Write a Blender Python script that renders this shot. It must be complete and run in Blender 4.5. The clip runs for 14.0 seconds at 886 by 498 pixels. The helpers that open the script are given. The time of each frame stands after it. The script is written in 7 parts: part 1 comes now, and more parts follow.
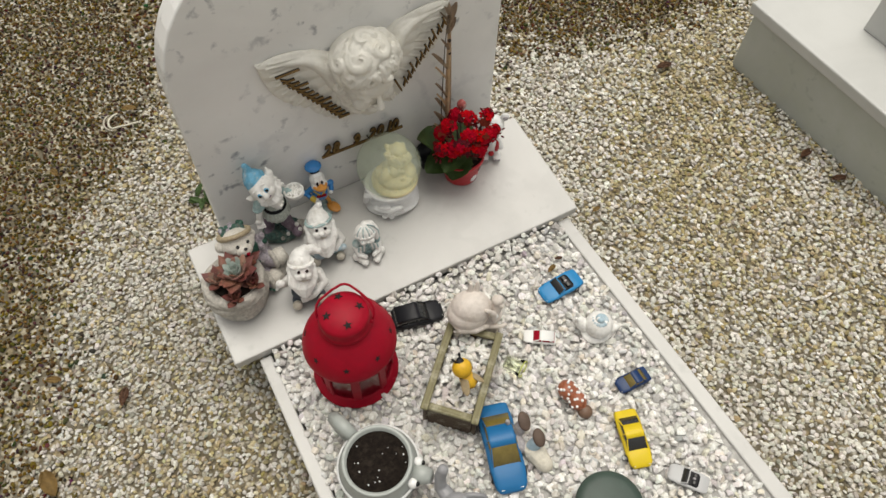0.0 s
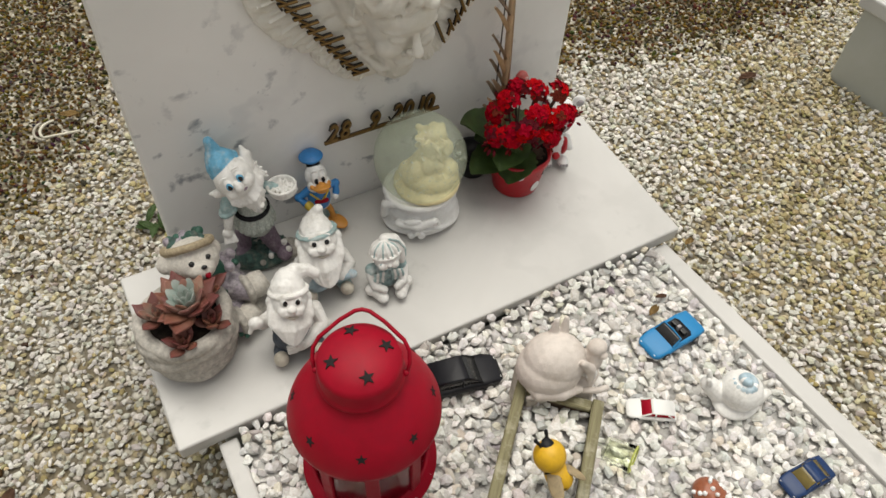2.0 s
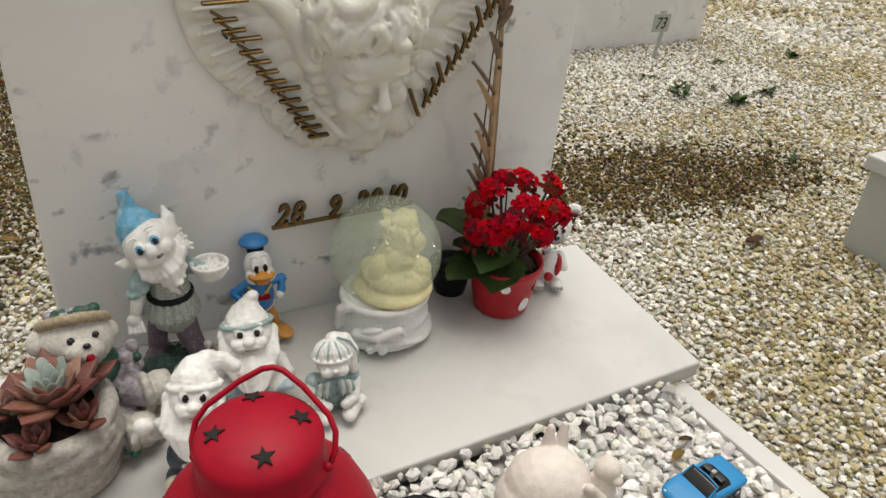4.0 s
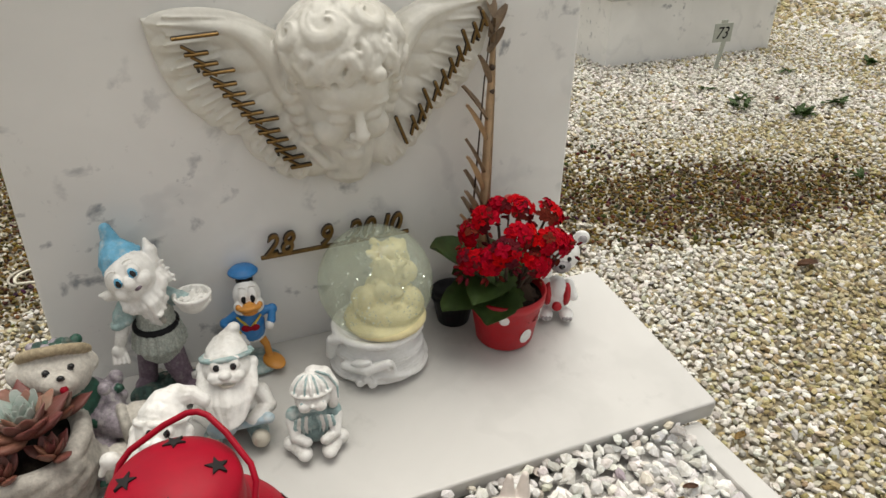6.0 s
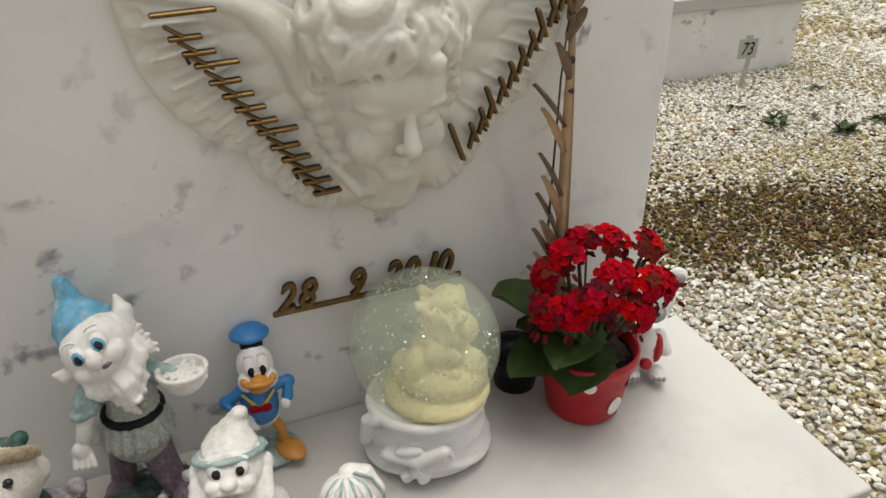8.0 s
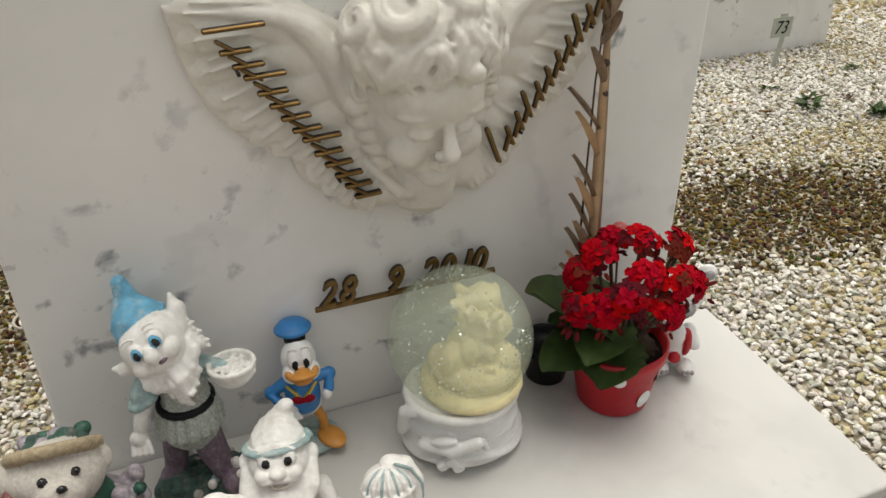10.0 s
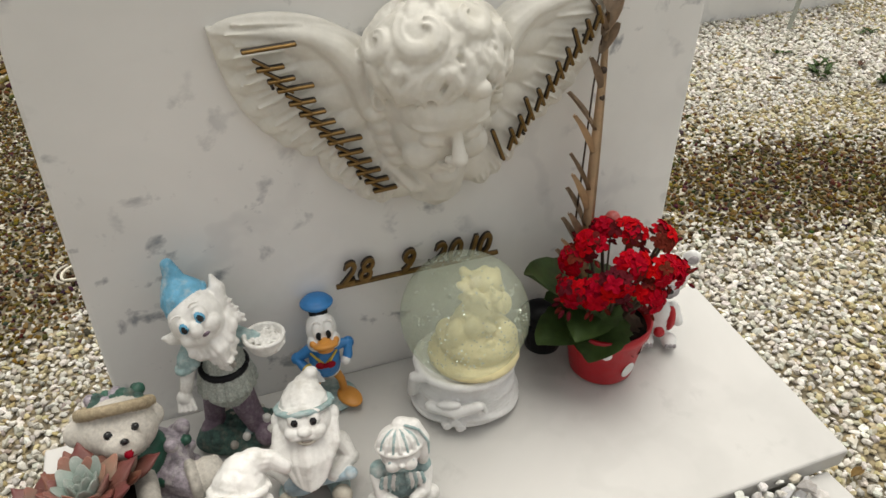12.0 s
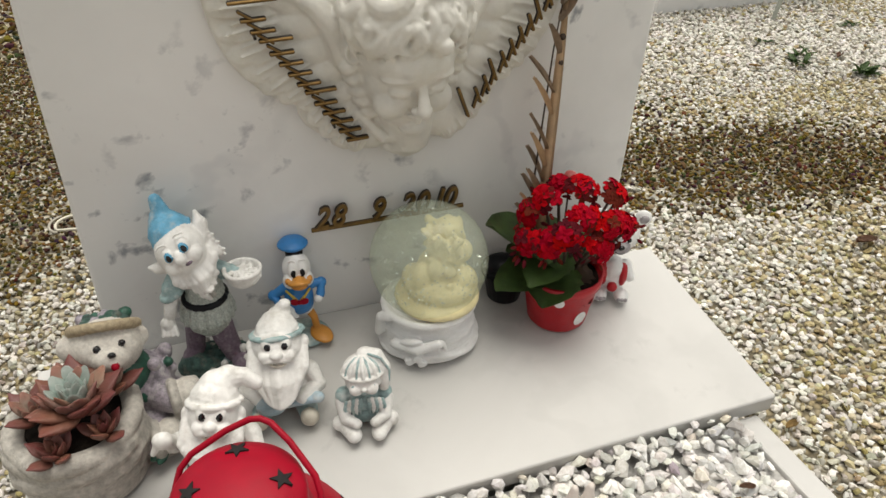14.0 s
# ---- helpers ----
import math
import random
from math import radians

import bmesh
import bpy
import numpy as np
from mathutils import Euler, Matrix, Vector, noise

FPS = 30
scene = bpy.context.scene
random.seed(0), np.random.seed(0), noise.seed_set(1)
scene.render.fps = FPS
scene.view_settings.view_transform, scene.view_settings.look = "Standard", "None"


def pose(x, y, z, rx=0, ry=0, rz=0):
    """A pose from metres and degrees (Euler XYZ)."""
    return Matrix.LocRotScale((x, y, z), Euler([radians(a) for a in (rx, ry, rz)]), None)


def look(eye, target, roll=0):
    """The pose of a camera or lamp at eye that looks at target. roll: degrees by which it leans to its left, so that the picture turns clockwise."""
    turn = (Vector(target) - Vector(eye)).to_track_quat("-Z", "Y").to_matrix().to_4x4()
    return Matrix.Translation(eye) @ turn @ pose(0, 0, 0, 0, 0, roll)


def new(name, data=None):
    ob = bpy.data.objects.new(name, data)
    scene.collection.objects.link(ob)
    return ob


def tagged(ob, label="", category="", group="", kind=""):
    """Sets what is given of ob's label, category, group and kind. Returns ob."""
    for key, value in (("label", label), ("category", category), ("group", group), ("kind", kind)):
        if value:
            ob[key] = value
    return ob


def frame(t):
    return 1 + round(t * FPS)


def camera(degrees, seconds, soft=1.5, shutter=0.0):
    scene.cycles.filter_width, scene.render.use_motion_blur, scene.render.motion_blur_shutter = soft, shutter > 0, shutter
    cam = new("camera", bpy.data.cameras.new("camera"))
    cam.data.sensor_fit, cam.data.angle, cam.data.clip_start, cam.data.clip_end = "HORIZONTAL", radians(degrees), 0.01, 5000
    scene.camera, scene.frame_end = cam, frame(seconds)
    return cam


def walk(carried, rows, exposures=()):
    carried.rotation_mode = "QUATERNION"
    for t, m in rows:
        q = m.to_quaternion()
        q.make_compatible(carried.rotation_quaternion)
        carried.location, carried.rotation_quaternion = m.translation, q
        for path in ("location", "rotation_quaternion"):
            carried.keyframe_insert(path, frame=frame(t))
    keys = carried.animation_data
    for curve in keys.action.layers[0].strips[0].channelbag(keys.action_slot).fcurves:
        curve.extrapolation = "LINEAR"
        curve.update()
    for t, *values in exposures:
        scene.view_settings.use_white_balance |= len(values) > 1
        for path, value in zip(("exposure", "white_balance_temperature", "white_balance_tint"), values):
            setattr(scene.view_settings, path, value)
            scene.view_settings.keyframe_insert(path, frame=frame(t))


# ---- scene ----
# ---------------------------------------------------------------- camera and walk
cam = camera(63.6, 14.0)
PATH = [
    (0, (-0.293, -0.621, 1.369), (0.223, 0.302, -0.329), 1.1),
    (0.5, (-0.33, -0.645, 1.357), (0.271, 0.319, -0.289), 3.5),
    (1, (-0.325, -0.603, 1.304), (0.25, 0.426, -0.311), 1.7),
    (1.5, (-0.292, -0.507, 1.124), (0.287, 0.546, -0.474), 1.4),
    (2, (-0.295, -0.438, 0.938), (0.36, 0.663, -0.598), 2.7),
    (2.5, (-0.297, -0.385, 0.721), (0.567, 0.819, -0.621), 6.4),
    (3, (-0.307, -0.364, 0.673), (0.673, 0.922, -0.504), 7.5),
    (3.5, (-0.293, -0.393, 0.676), (0.701, 0.98, -0.386), 7.5),
    (4, (-0.247, -0.435, 0.699), (0.602, 1.051, -0.336), 4.2),
    (4.2, (-0.223, -0.442, 0.704), (0.524, 1.084, -0.351), 2.4),
    (6.3, (-0.136, -0.448, 0.704), (0.509, 1.155, -0.303), 0.0),
    (6.5, (-0.129, -0.413, 0.692), (0.521, 1.18, -0.327), -0.6),
    (7, (-0.125, -0.329, 0.648), (0.565, 1.229, -0.401), -0.4),
    (7.5, (-0.136, -0.281, 0.625), (0.557, 1.307, -0.375), -0.5),
    (8, (-0.141, -0.268, 0.622), (0.553, 1.362, -0.306), -0.6),
    (8.5, (-0.145, -0.269, 0.618), (0.514, 1.378, -0.306), -1.3),
    (9, (-0.15, -0.27, 0.618), (0.489, 1.375, -0.323), -1.6),
    (9.2, (-0.15, -0.27, 0.619), (0.479, 1.376, -0.326), -1.5),
    (11.3, (-0.158, -0.29, 0.718), (0.427, 1.281, -0.372), -1.4),
    (11.5, (-0.156, -0.297, 0.721), (0.412, 1.274, -0.379), -1.5),
    (12, (-0.162, -0.311, 0.722), (0.389, 1.247, -0.404), -0.9),
    (12.5, (-0.168, -0.323, 0.726), (0.389, 1.227, -0.408), 0.1),
    (13, (-0.167, -0.339, 0.734), (0.39, 1.219, -0.389), 0.4),
    (13.5, (-0.163, -0.365, 0.732), (0.392, 1.196, -0.388), 0.7),
    (14, (-0.159, -0.387, 0.725), (0.401, 1.143, -0.435), 1.4),
]
walk(cam, [(t, look(eye, target, roll)) for t, eye, target, roll in PATH], exposures=[(0.0, 0.10, 6800, 8), (2.5, 0.20, 6800, 8), (6.5, 0.34, 6800, 8), (9.0, 0.33, 6800, 8), (14.0, 0.38, 6800, 8)])

# ---------------------------------------------------------------- light
world = bpy.data.worlds.new("world")
scene.world = world
world.use_nodes = True
wn, wl = world.node_tree.nodes, world.node_tree.links
wn.clear()
w_out, w_bg = wn.new("ShaderNodeOutputWorld"), wn.new("ShaderNodeBackground")
w_hsv, w_sky = wn.new("ShaderNodeHueSaturation"), wn.new("ShaderNodeTexSky")
w_sky.sky_type, w_sky.sun_disc = "NISHITA", False
w_sky.sun_elevation, w_sky.sun_rotation = radians(78), radians(30)
w_sky.air_density, w_sky.dust_density = 1.0, 4.0
w_hsv.inputs["Saturation"].default_value = 0.05
w_bg.inputs["Strength"].default_value = 0.134
wl.new(w_sky.outputs[0], w_hsv.inputs["Color"])
wl.new(w_hsv.outputs[0], w_bg.inputs["Color"])
wl.new(w_bg.outputs[0], w_out.inputs["Surface"])
sun = new("sun", bpy.data.lights.new("sun", "SUN"))
sun.data.energy, sun.data.angle, sun.data.color = 1.65, radians(46), (1.0, 0.95, 0.88)
sun.matrix_world = look((0.20 * math.sin(radians(30)), 0.20 * math.cos(radians(30)), 0.98), (0, 0, 0))

# ---------------------------------------------------------------- materials
class Nodes:
    """A small writer of node materials."""
    def __init__(self, name):
        self.mat = bpy.data.materials.new(name)
        self.mat.use_nodes = True
        self.tree = self.mat.node_tree
        self.bsdf = self.tree.nodes["Principled BSDF"]
        self.coord = self.tree.nodes.new("ShaderNodeTexCoord").outputs["Object"]

    def add(self, kind, values=(), **settings):
        node = self.tree.nodes.new(kind)
        for key, value in settings.items():
            setattr(node, key, value)
        for key, value in dict(values).items():
            if isinstance(value, bpy.types.NodeSocket):
                self.tree.links.new(value, node.inputs[key])
            else:
                node.inputs[key].default_value = value
        return node

    def set(self, **values):
        for key, value in values.items():
            key = key.replace("_", " ")
            if isinstance(value, bpy.types.NodeSocket):
                self.tree.links.new(value, self.bsdf.inputs[key])
            else:
                self.bsdf.inputs[key].default_value = value
        return self

    def noise(self, scale, detail=4.0, rough=0.6, distort=0.0, vector=None):
        return self.add("ShaderNodeTexNoise", {"Vector": vector or self.coord, "Scale": scale, "Detail": detail, "Roughness": rough, "Distortion": distort}).outputs["Fac"]

    def ramp(self, fac, *stops):
        node = self.add("ShaderNodeValToRGB", {"Fac": fac})
        el = node.color_ramp.elements
        while len(el) < len(stops):
            el.new(0.5)
        for e, (p, c) in zip(el, stops):
            e.position, e.color = p, ((*c, 1) if isinstance(c, tuple) else (c, c, c, 1))
        return node.outputs["Color"]

    def mix(self, fac, a, b, blend="MIX"):
        node = self.add("ShaderNodeMix", data_type="RGBA", blend_type=blend)
        for n, v in ((0, fac), (6, a), (7, b)):
            if isinstance(v, bpy.types.NodeSocket):
                self.tree.links.new(v, node.inputs[n])
            else:
                node.inputs[n].default_value = v if n == 0 else (*v, 1)
        return node.outputs[2]

    def bump(self, height, strength=0.3, distance=0.001):
        self.set(Normal=self.add("ShaderNodeBump", {"Height": height, "Strength": strength, "Distance": distance}).outputs[0])
        return self


def plain(name, color, rough=0.6, grain=60.0, vary=0.18, bump=0.25, metal=0.0, dirt=None, depth=0.0006):
    """Paint, resin or plastic with worn, uneven tone at two scales."""
    n = Nodes(name)
    dark = tuple(c * (1 - vary) for c in color)
    light = tuple(min(1.0, c * (1 + vary * 0.5)) for c in color)
    base = n.mix(n.ramp(n.noise(grain), (0.3, 0.0), (0.7, 1.0)), dark, light)
    if dirt:
        base = n.mix(n.ramp(n.noise(grain * 0.45, 6, 0.7), (0.5, 0.0), (0.72, 0.75)), base, dirt)
    rg = n.add("ShaderNodeMapRange", {"Value": n.noise(grain * 2), "To Min": max(0.05, rough - 0.12), "To Max": min(1, rough + 0.12)}).outputs[0]
    n.set(Base_Color=base, Roughness=rg, Metallic=metal)
    if bump:
        n.bump(n.noise(grain * 5, 5), bump, depth)
    return n.mat


def marble(name, tone=(0.80, 0.795, 0.78), vein=(0.30, 0.31, 0.33), spots=1.25, rough=0.35, moss=0.0, seed=0.0):
    n = Nodes(name)
    at = n.add("ShaderNodeMapping", {"Vector": n.coord, "Location": (seed, seed * 1.7, 0.3 + seed)}).outputs[0]
    soft = n.noise(5, 5, 0.55, 0.6, at)
    base = n.mix(n.ramp(soft, (0.35, 0.0), (0.75, 1.0)), tone, tuple(c * 0.86 for c in tone))
    spot = n.ramp(n.noise(34, 4, 0.55, 0.25, at), (0.57, 0.0), (0.68, min(1.0, 0.75 * spots)))
    where = n.ramp(n.noise(6.5, 3, 0.5, 0.2, at), (0.45, 0.0), (0.58, 1.0))
    base = n.mix(n.mix(1.0, spot, where, "MULTIPLY"), base, vein)
    wave = n.add("ShaderNodeTexWave", {"Vector": at, "Scale": 1.6, "Distortion": 14.0, "Detail": 5.0, "Detail Scale": 2.2}, bands_direction="DIAGONAL").outputs["Fac"]
    line = n.mix(1.0, n.ramp(wave, (0.90, 0.0), (1.0, 0.22)), n.ramp(n.noise(3, 3, 0.5, 0.0, at), (0.45, 0.0), (0.6, 1.0)), "MULTIPLY")
    base = n.mix(line, base, tuple(c * 1.15 for c in vein))
    if moss:
        base = n.mix(n.ramp(n.noise(7, 6, 0.7, 0.3), (0.35, 0.0), (0.75, moss)), base, (0.36, 0.38, 0.30))
    n.set(Base_Color=base, Roughness=n.add("ShaderNodeMapRange", {"Value": n.noise(40), "To Min": rough - 0.08, "To Max": rough + 0.15}).outputs[0])
    n.bump(n.noise(260, 3), 0.08, 0.0004)
    return n.mat


M_STONE = marble("grey_white_marble", spots=1.45)
M_SLAB = marble("white_marble", (0.515, 0.505, 0.485), (0.34, 0.335, 0.32), spots=0.5, rough=0.34, seed=2.3)
M_TOMB = marble("weathered_marble", (0.44, 0.45, 0.42), (0.24, 0.25, 0.24), spots=0.7, rough=0.5, moss=0.6, seed=5.0)
M_CAP = marble("pale_marble", (0.50, 0.50, 0.48), (0.45, 0.45, 0.43), spots=0.25, rough=0.4, seed=7.0)

# ---------------------------------------------------------------- building helpers
def mesh_of(name, verts, faces, mats, index=None, smooth=True):
    me = bpy.data.meshes.new(name)
    me.from_pydata([tuple(v) for v in verts], [], [tuple(f) for f in faces])
    for m in mats:
        me.materials.append(m)
    if index is not None:
        me.polygons.foreach_set("material_index", np.asarray(index, dtype=np.int32))
    me.polygons.foreach_set("use_smooth", np.full(len(me.polygons), smooth))
    me.update()
    return me


def part(name, bm, material, parent=None, label="", smooth=False, m=None):
    """Links a bmesh as one mesh object under a thing or a part."""
    me = bpy.data.meshes.new(name)
    bm.normal_update()
    bm.to_mesh(me)
    bm.free()
    me.materials.append(material)
    me.polygons.foreach_set("use_smooth", np.full(len(me.polygons), smooth))
    ob = new(name, me)
    ob.parent = parent
    if m is not None:
        ob.matrix_basis = m
    return tagged(ob, label)


def thing(name, m, label, category, group=""):
    ob = new(name)
    ob.empty_display_size = 0.02
    ob.matrix_basis = m
    return tagged(ob, label, category, group)


def box(x0, x1, y0, y1, z0, z1, bevel=0.0, segments=2):
    bm = bmesh.new()
    bmesh.ops.create_cube(bm, size=1.0, matrix=Matrix.LocRotScale(((x0 + x1) / 2, (y0 + y1) / 2, (z0 + z1) / 2), None, (x1 - x0, y1 - y0, z1 - z0)))
    if bevel:
        bmesh.ops.bevel(bm, geom=bm.edges[:], offset=bevel, segments=segments, affect="EDGES", profile=0.5)
    return bm


def lathe(profile, steps=48, close=True, start=0.0, sweep=2 * math.pi):
    """Turns (radius, height) pairs round the z axis."""
    bm = bmesh.new()
    rings = []
    for r, z in profile:
        if r < 1e-6:
            rings.append([bm.verts.new((0, 0, z))])
        else:
            rings.append([bm.verts.new((r * math.cos(start + sweep * k / steps), r * math.sin(start + sweep * k / steps), z)) for k in range(steps)])
    for a, b in zip(rings, rings[1:]):
        for k in range(steps):
            j = (k + 1) % steps
            if len(a) == 1 and len(b) > 1:
                bm.faces.new((a[0], b[j], b[k]))
            elif len(b) == 1 and len(a) > 1:
                bm.faces.new((a[k], a[j], b[0]))
            elif len(a) > 1:
                bm.faces.new((a[k], a[j], b[j], b[k]))
    bmesh.ops.recalc_face_normals(bm, faces=bm.faces[:])
    return bm


def tube(points, radius, sides=8, cap=True):
    """A round bar along points; radius may be a list."""
    bm = bmesh.new()
    pts = [Vector(p) for p in points]
    rad = radius if isinstance(radius, (list, tuple)) else [radius] * len(pts)
    rings, up = [], None
    for i, p in enumerate(pts):
        d = (pts[min(i + 1, len(pts) - 1)] - pts[max(i - 1, 0)]).normalized()
        if up is None:
            up = d.orthogonal().normalized()
        up = (up - d * up.dot(d)).normalized()
        side = d.cross(up)
        rings.append([bm.verts.new(p + rad[i] * (math.cos(2 * math.pi * k / sides) * up + math.sin(2 * math.pi * k / sides) * side)) for k in range(sides)])
    for a, b in zip(rings, rings[1:]):
        for k in range(sides):
            bm.faces.new((a[k], a[(k + 1) % sides], b[(k + 1) % sides], b[k]))
    if cap:
        bm.faces.new(rings[0][::-1])
        bm.faces.new(rings[-1])
    bmesh.ops.recalc_face_normals(bm, faces=bm.faces[:])
    return bm


def prism(outline, y0, y1, bevel=0.0):
    """A flat outline in x and z, pushed from y0 to y1."""
    bm = bmesh.new()
    f = bm.faces.new([bm.verts.new((x, y0, z)) for x, z in outline])
    out = bmesh.ops.extrude_face_region(bm, geom=[f])
    bmesh.ops.translate(bm, verts=[v for v in out["geom"] if isinstance(v, bmesh.types.BMVert)], vec=(0, y1 - y0, 0))
    bmesh.ops.recalc_face_normals(bm, faces=bm.faces[:])
    if bevel:
        rim = [e for e in bm.edges if abs(e.verts[0].co.y - e.verts[1].co.y) < 1e-6]
        bmesh.ops.bevel(bm, geom=rim, offset=bevel, segments=3, affect="EDGES", profile=0.5)
    return bm


SLOPE = 0.09          # the base slab rises towards the headstone
def on_slab(x, y, turn=0.0, size=1.0):
    return pose(x, y, 0.15 + SLOPE * y, 0, 0, turn) @ Matrix.Scale(size, 4)


BED = -0.05           # the gravel bed rises towards the foot of the grave
def bed_z(y):
    return 0.128 + BED * y


def on_bed(x, y, turn=0.0, sink=0.0, rx=0.0, ry=0.0):
    return pose(x, y, bed_z(y) - sink, rx, ry, turn)


# ---------------------------------------------------------------- the grave's stonework
base_slab = thing("base_slab", Matrix.Translation((0, 0, 0.15)) @ pose(0, 0, 0, math.degrees(math.atan(SLOPE))), "polished white marble base slab below the headstone", "slab")
part("slab", box(-0.375, 0.375, 0.0, 0.262, -0.025, 0.0, 0.003, 3), M_SLAB, base_slab)
plinth = tagged(part("plinth", box(-0.325, 0.345, 0.012, 0.256, -0.05, 0.122, 0.002), M_TOMB), "rough marble plinth carrying the base slab", "plinth")

outline = [(0.308, -0.05), (0.310, 0.25), (0.313, 0.52)]
for k in range(1, 24):
    a = math.pi * k / 24
    ex = 2 / 2.2
    outline.append((0.0110 + 0.3020 * math.copysign(abs(math.cos(a)) ** ex, math.cos(a)), 0.52 + 0.275 * math.sin(a) ** ex))
outline += [(-0.291, 0.52), (-0.298, 0.25), (-0.303, -0.05)]
headstone = thing("headstone", pose(0, 0.262, 0), "upright grey-veined white marble headstone with a rounded top", "headstone")
part("stone", prism(outline, 0.0, 0.05, 0.004), M_STONE, headstone)

for name, x0, x1 in (("kerb", -0.333, -0.310), ("kerb", 0.327, 0.355)):
    k = tagged(part(name, box(x0, x1, -0.80, 0.0, -0.18, 0.0, 0.003), M_SLAB), "narrow white marble kerb strip edging the gravel bed", "kerb", "grave kerbs")
    k.matrix_basis = pose(0, 0.0, 0.128, math.degrees(math.atan(BED)), 0, 0) @ Matrix(((1, -0.004, 0, 0), (0, 1, 0, 0), (0, 0, 1, 0), (0, 0, 0, 1)))
foot = tagged(part("kerb", box(-0.333, 0.358, -0.825, -0.802, -0.05, 0.166, 0.003), M_SLAB), "white marble kerb strip closing the foot", "kerb", "grave kerbs")

# ---------------------------------------------------------------- the neighbouring graves
tomb = thing("neighbour_tomb", pose(1.090, 0.277, 0, 0, 0, 1.2), "low weathered marble tomb with a white lid", "tomb")
part("body", box(0.0, 0.85, -1.75, 0.0, -0.05, 0.172, 0.003), M_TOMB, tomb)
part("lid", box(-0.012, 0.862, -1.762, 0.012, 0.172, 0.202, 0.004), M_CAP, tomb, "white marble lid")
part("pedestal", box(0.153, 0.44, -0.44, -0.19, 0.202, 0.30, 0.004), M_CAP, tomb, "square white marble pedestal")

far_tomb = thing("far_tomb", pose(0, 0, 0), "low grey-white marble tomb with an overhanging lid", "tomb")
part("body", box(1.30, 2.025, 1.613, 3.1, -0.05, 0.226, 0.003), M_STONE, far_tomb)
part("lid", box(1.28, 2.045, 1.593, 3.12, 0.226, 0.266, 0.004), M_CAP, far_tomb, "pale marble lid")

n = Nodes("gravel_ground")
cell = n.add("ShaderNodeTexVoronoi", {"Vector": n.coord, "Scale": 75.0})
worn = n.ramp(n.noise(2.6, 6, 0.7), (0.30, 0.0), (0.62, 1.0))
pale = n.mix(n.ramp(cell.outputs["Color"], (0.25, 0.0), (0.75, 1.0)), (0.30, 0.25, 0.15), (0.56, 0.54, 0.48))
base = n.mix(worn, n.mix(n.ramp(cell.outputs["Color"], (0.3, 0.0), (0.8, 1.0)), (0.17, 0.13, 0.07), (0.34, 0.28, 0.16)), pale)
base = n.mix(n.ramp(cell.outputs["Distance"], (0.35, 0.0), (0.62, 0.85)), base, (0.08, 0.065, 0.04))
n.set(Base_Color=base, Roughness=0.9)
n.bump(n.ramp(cell.outputs["Distance"], (0.0, 1.0), (0.7, 0.0)), 0.8, 0.006)
M_DIRT = n.mat
M_BED = plain("white_stone_dust", (0.42, 0.41, 0.39), 0.9, 60, 0.4, 0.6, depth=0.003)
bm = bmesh.new()
bmesh.ops.create_grid(bm, x_segments=2, y_segments=2, size=300.0)
ground = tagged(part("ground", bm, M_DIRT), "pale gravel ground between the graves", "ground", kind="structure")
bm = box(-0.306, 0.34, -0.80, 0.0, -0.05, 0.0)
bed = tagged(part("gravel_bed_base", bm, M_BED), "packed bed under the white chips", "gravel", kind="structure")
bed.matrix_basis = pose(0, 0, 0.121, math.degrees(math.atan(BED)))

